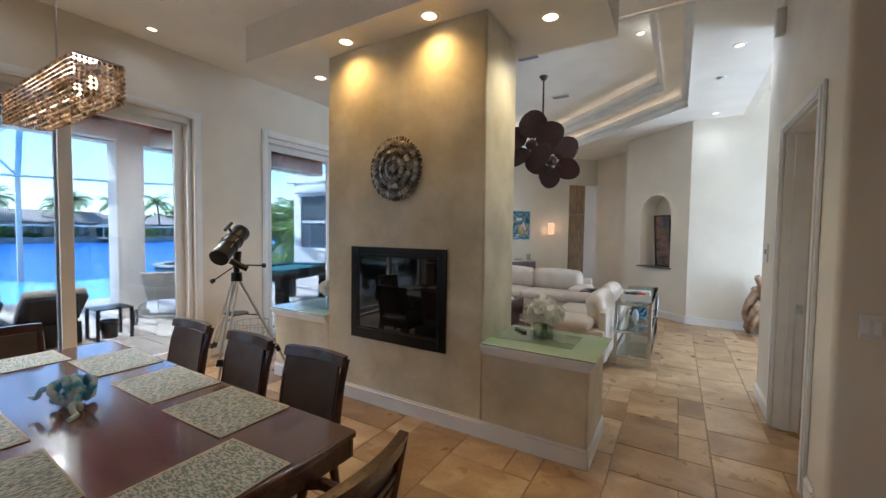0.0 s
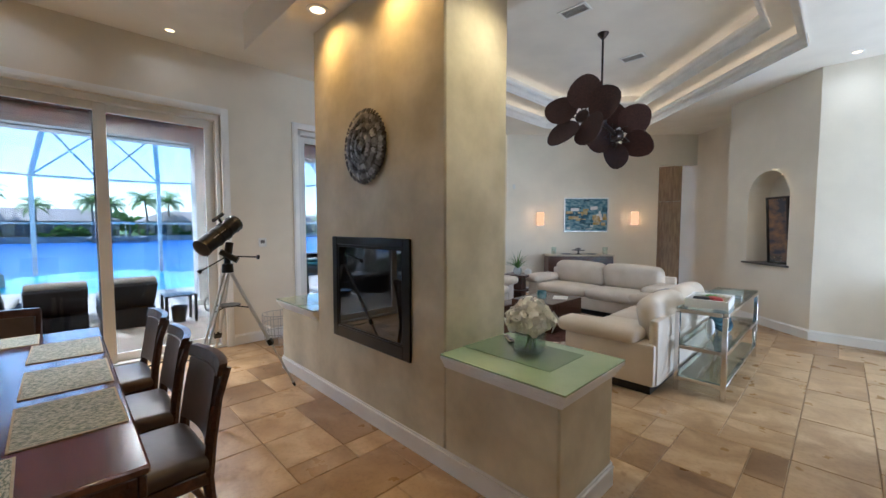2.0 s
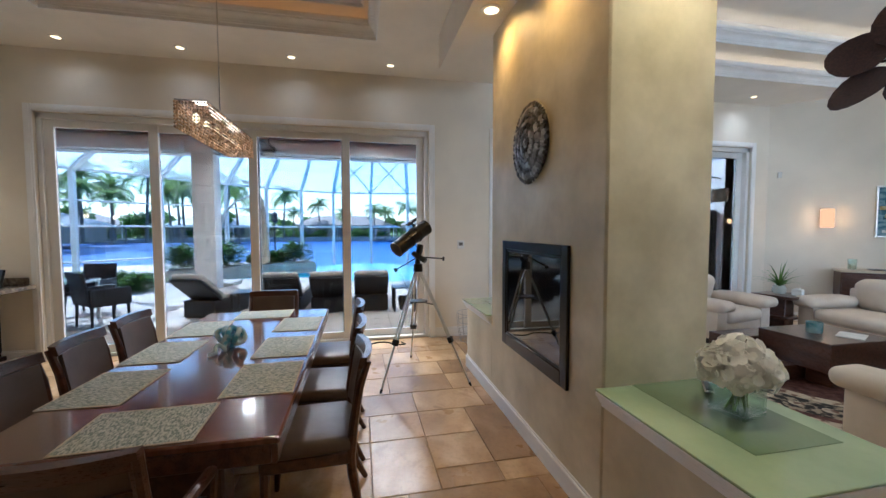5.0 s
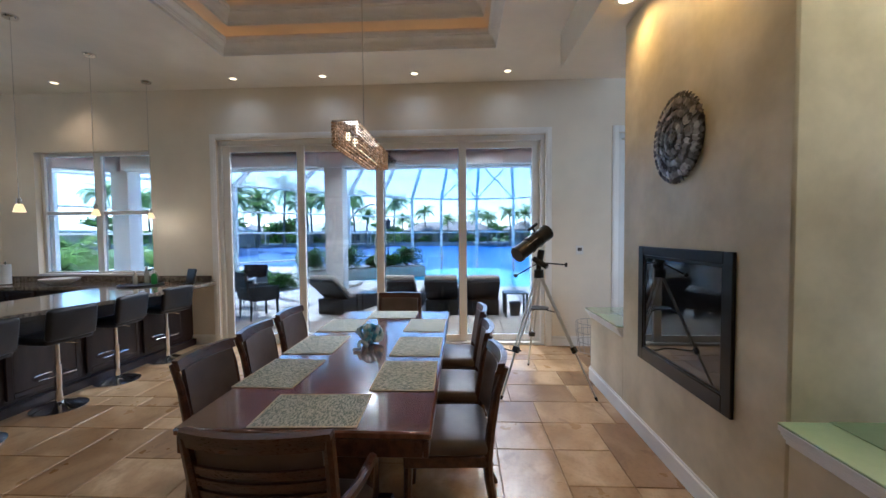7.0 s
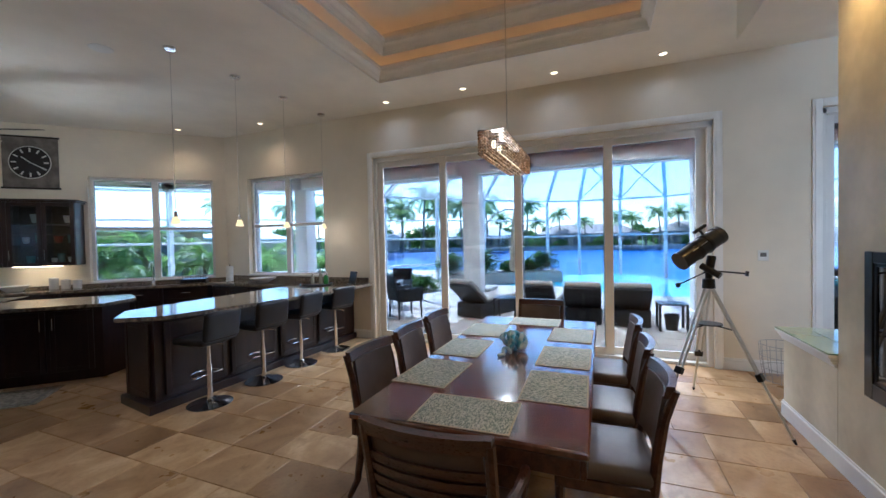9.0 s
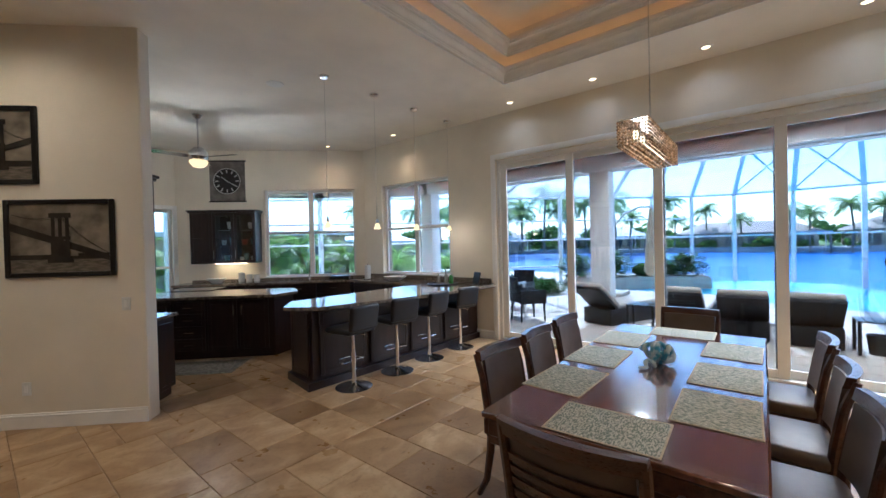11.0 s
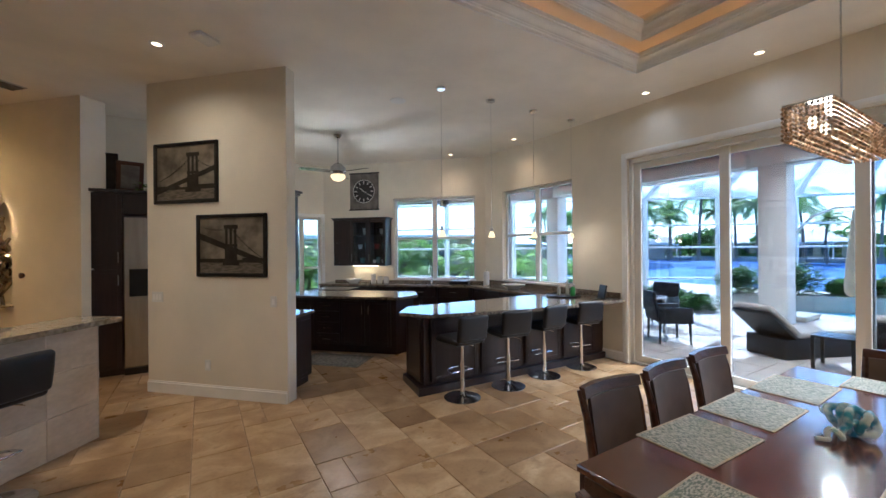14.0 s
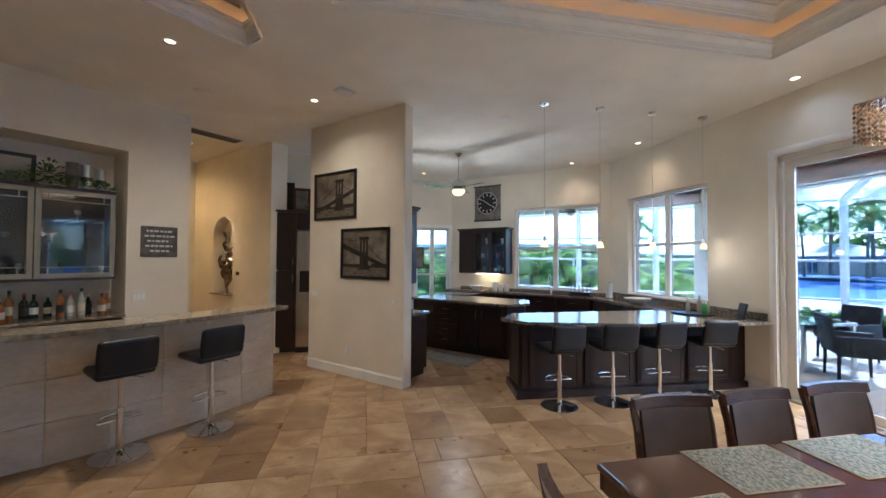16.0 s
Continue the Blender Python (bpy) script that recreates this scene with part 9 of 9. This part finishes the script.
# ---- floor tiles ----
U = 0.203
FX0, FY0, NX, NY = -5.02, -8.15, 50, 106
grid = np.zeros((NX, NY), dtype=bool)
rt = random.Random(11)
tiles = []
for iy in range(NY):
    for ix in range(NX):
        if grid[ix, iy]:
            continue
        for w, h in rt.sample([(3, 2), (2, 3), (2, 2), (3, 2), (2, 3), (2, 2), (4, 2), (2, 4)], 8) + [(2, 1), (1, 2), (1, 1)]:
            if ix + w <= NX and iy + h <= NY and not grid[ix:ix + w, iy:iy + h].any():
                grid[ix:ix + w, iy:iy + h] = True
                tiles.append((ix, iy, w, h))
                break
floor = struct("floor", Mesh().box((-5.3, -8.4, -0.08), (5.3, 13.4, -0.006)), GROUT, "travertine tile floor in a random ashlar pattern with dark joints", "floor")
near = []
for ix, iy, w, h in tiles:
    cx, cy = FX0 + U * (ix + w / 2), FY0 + U * (iy + h / 2)
    d = min(abs(cx + 0.3) / 1.2 + abs(cy + 0.2) / 1.0, abs(cx + 1.6) / 1.3 + abs(cy - 1.9) / 0.9, abs(cx) / 1.1 + abs(cy + 2.2) / 1.0)
    near.append((d, ix, iy, w, h))
near.sort()
shared = {}
rest = Mesh()
for k, (_, ix, iy, w, h) in enumerate(near):
    x, y, lx, ly = FX0 + U * ix, FY0 + U * iy, U * w / 2 - 0.0020, U * h / 2 - 0.0020
    c = 0.004
    vs = [(-lx, -ly, -0.005), (lx, -ly, -0.005), (lx, ly, -0.005), (-lx, ly, -0.005), (-lx + c, -ly + c, 0), (lx - c, -ly + c, 0), (lx - c, ly - c, 0), (-lx + c, ly - c, 0)]
    fs = [(4, 5, 6, 7), (0, 1, 5, 4), (1, 2, 6, 5), (2, 3, 7, 6), (3, 0, 4, 7)]
    at = Matrix.Translation((x + U * w / 2, y + U * h / 2, rt.uniform(-0.0006, 0.0004)))
    if k < 300:
        if (w, h) not in shared:
            data = bpy.data.meshes.new("tile")
            data.from_pydata(vs, [], fs)
            data.materials.append(TRAVERT)
            shared[(w, h)] = data
        ob = new("tile", shared[(w, h)])
        ob.parent = floor
        ob.matrix_basis = at
    else:
        rest.add(vs, fs, at)
ob = mesh_object("tile_field", rest, TRAVERT_FAR)
ob.parent = floor
tagged(ob, "", kind="stuff")
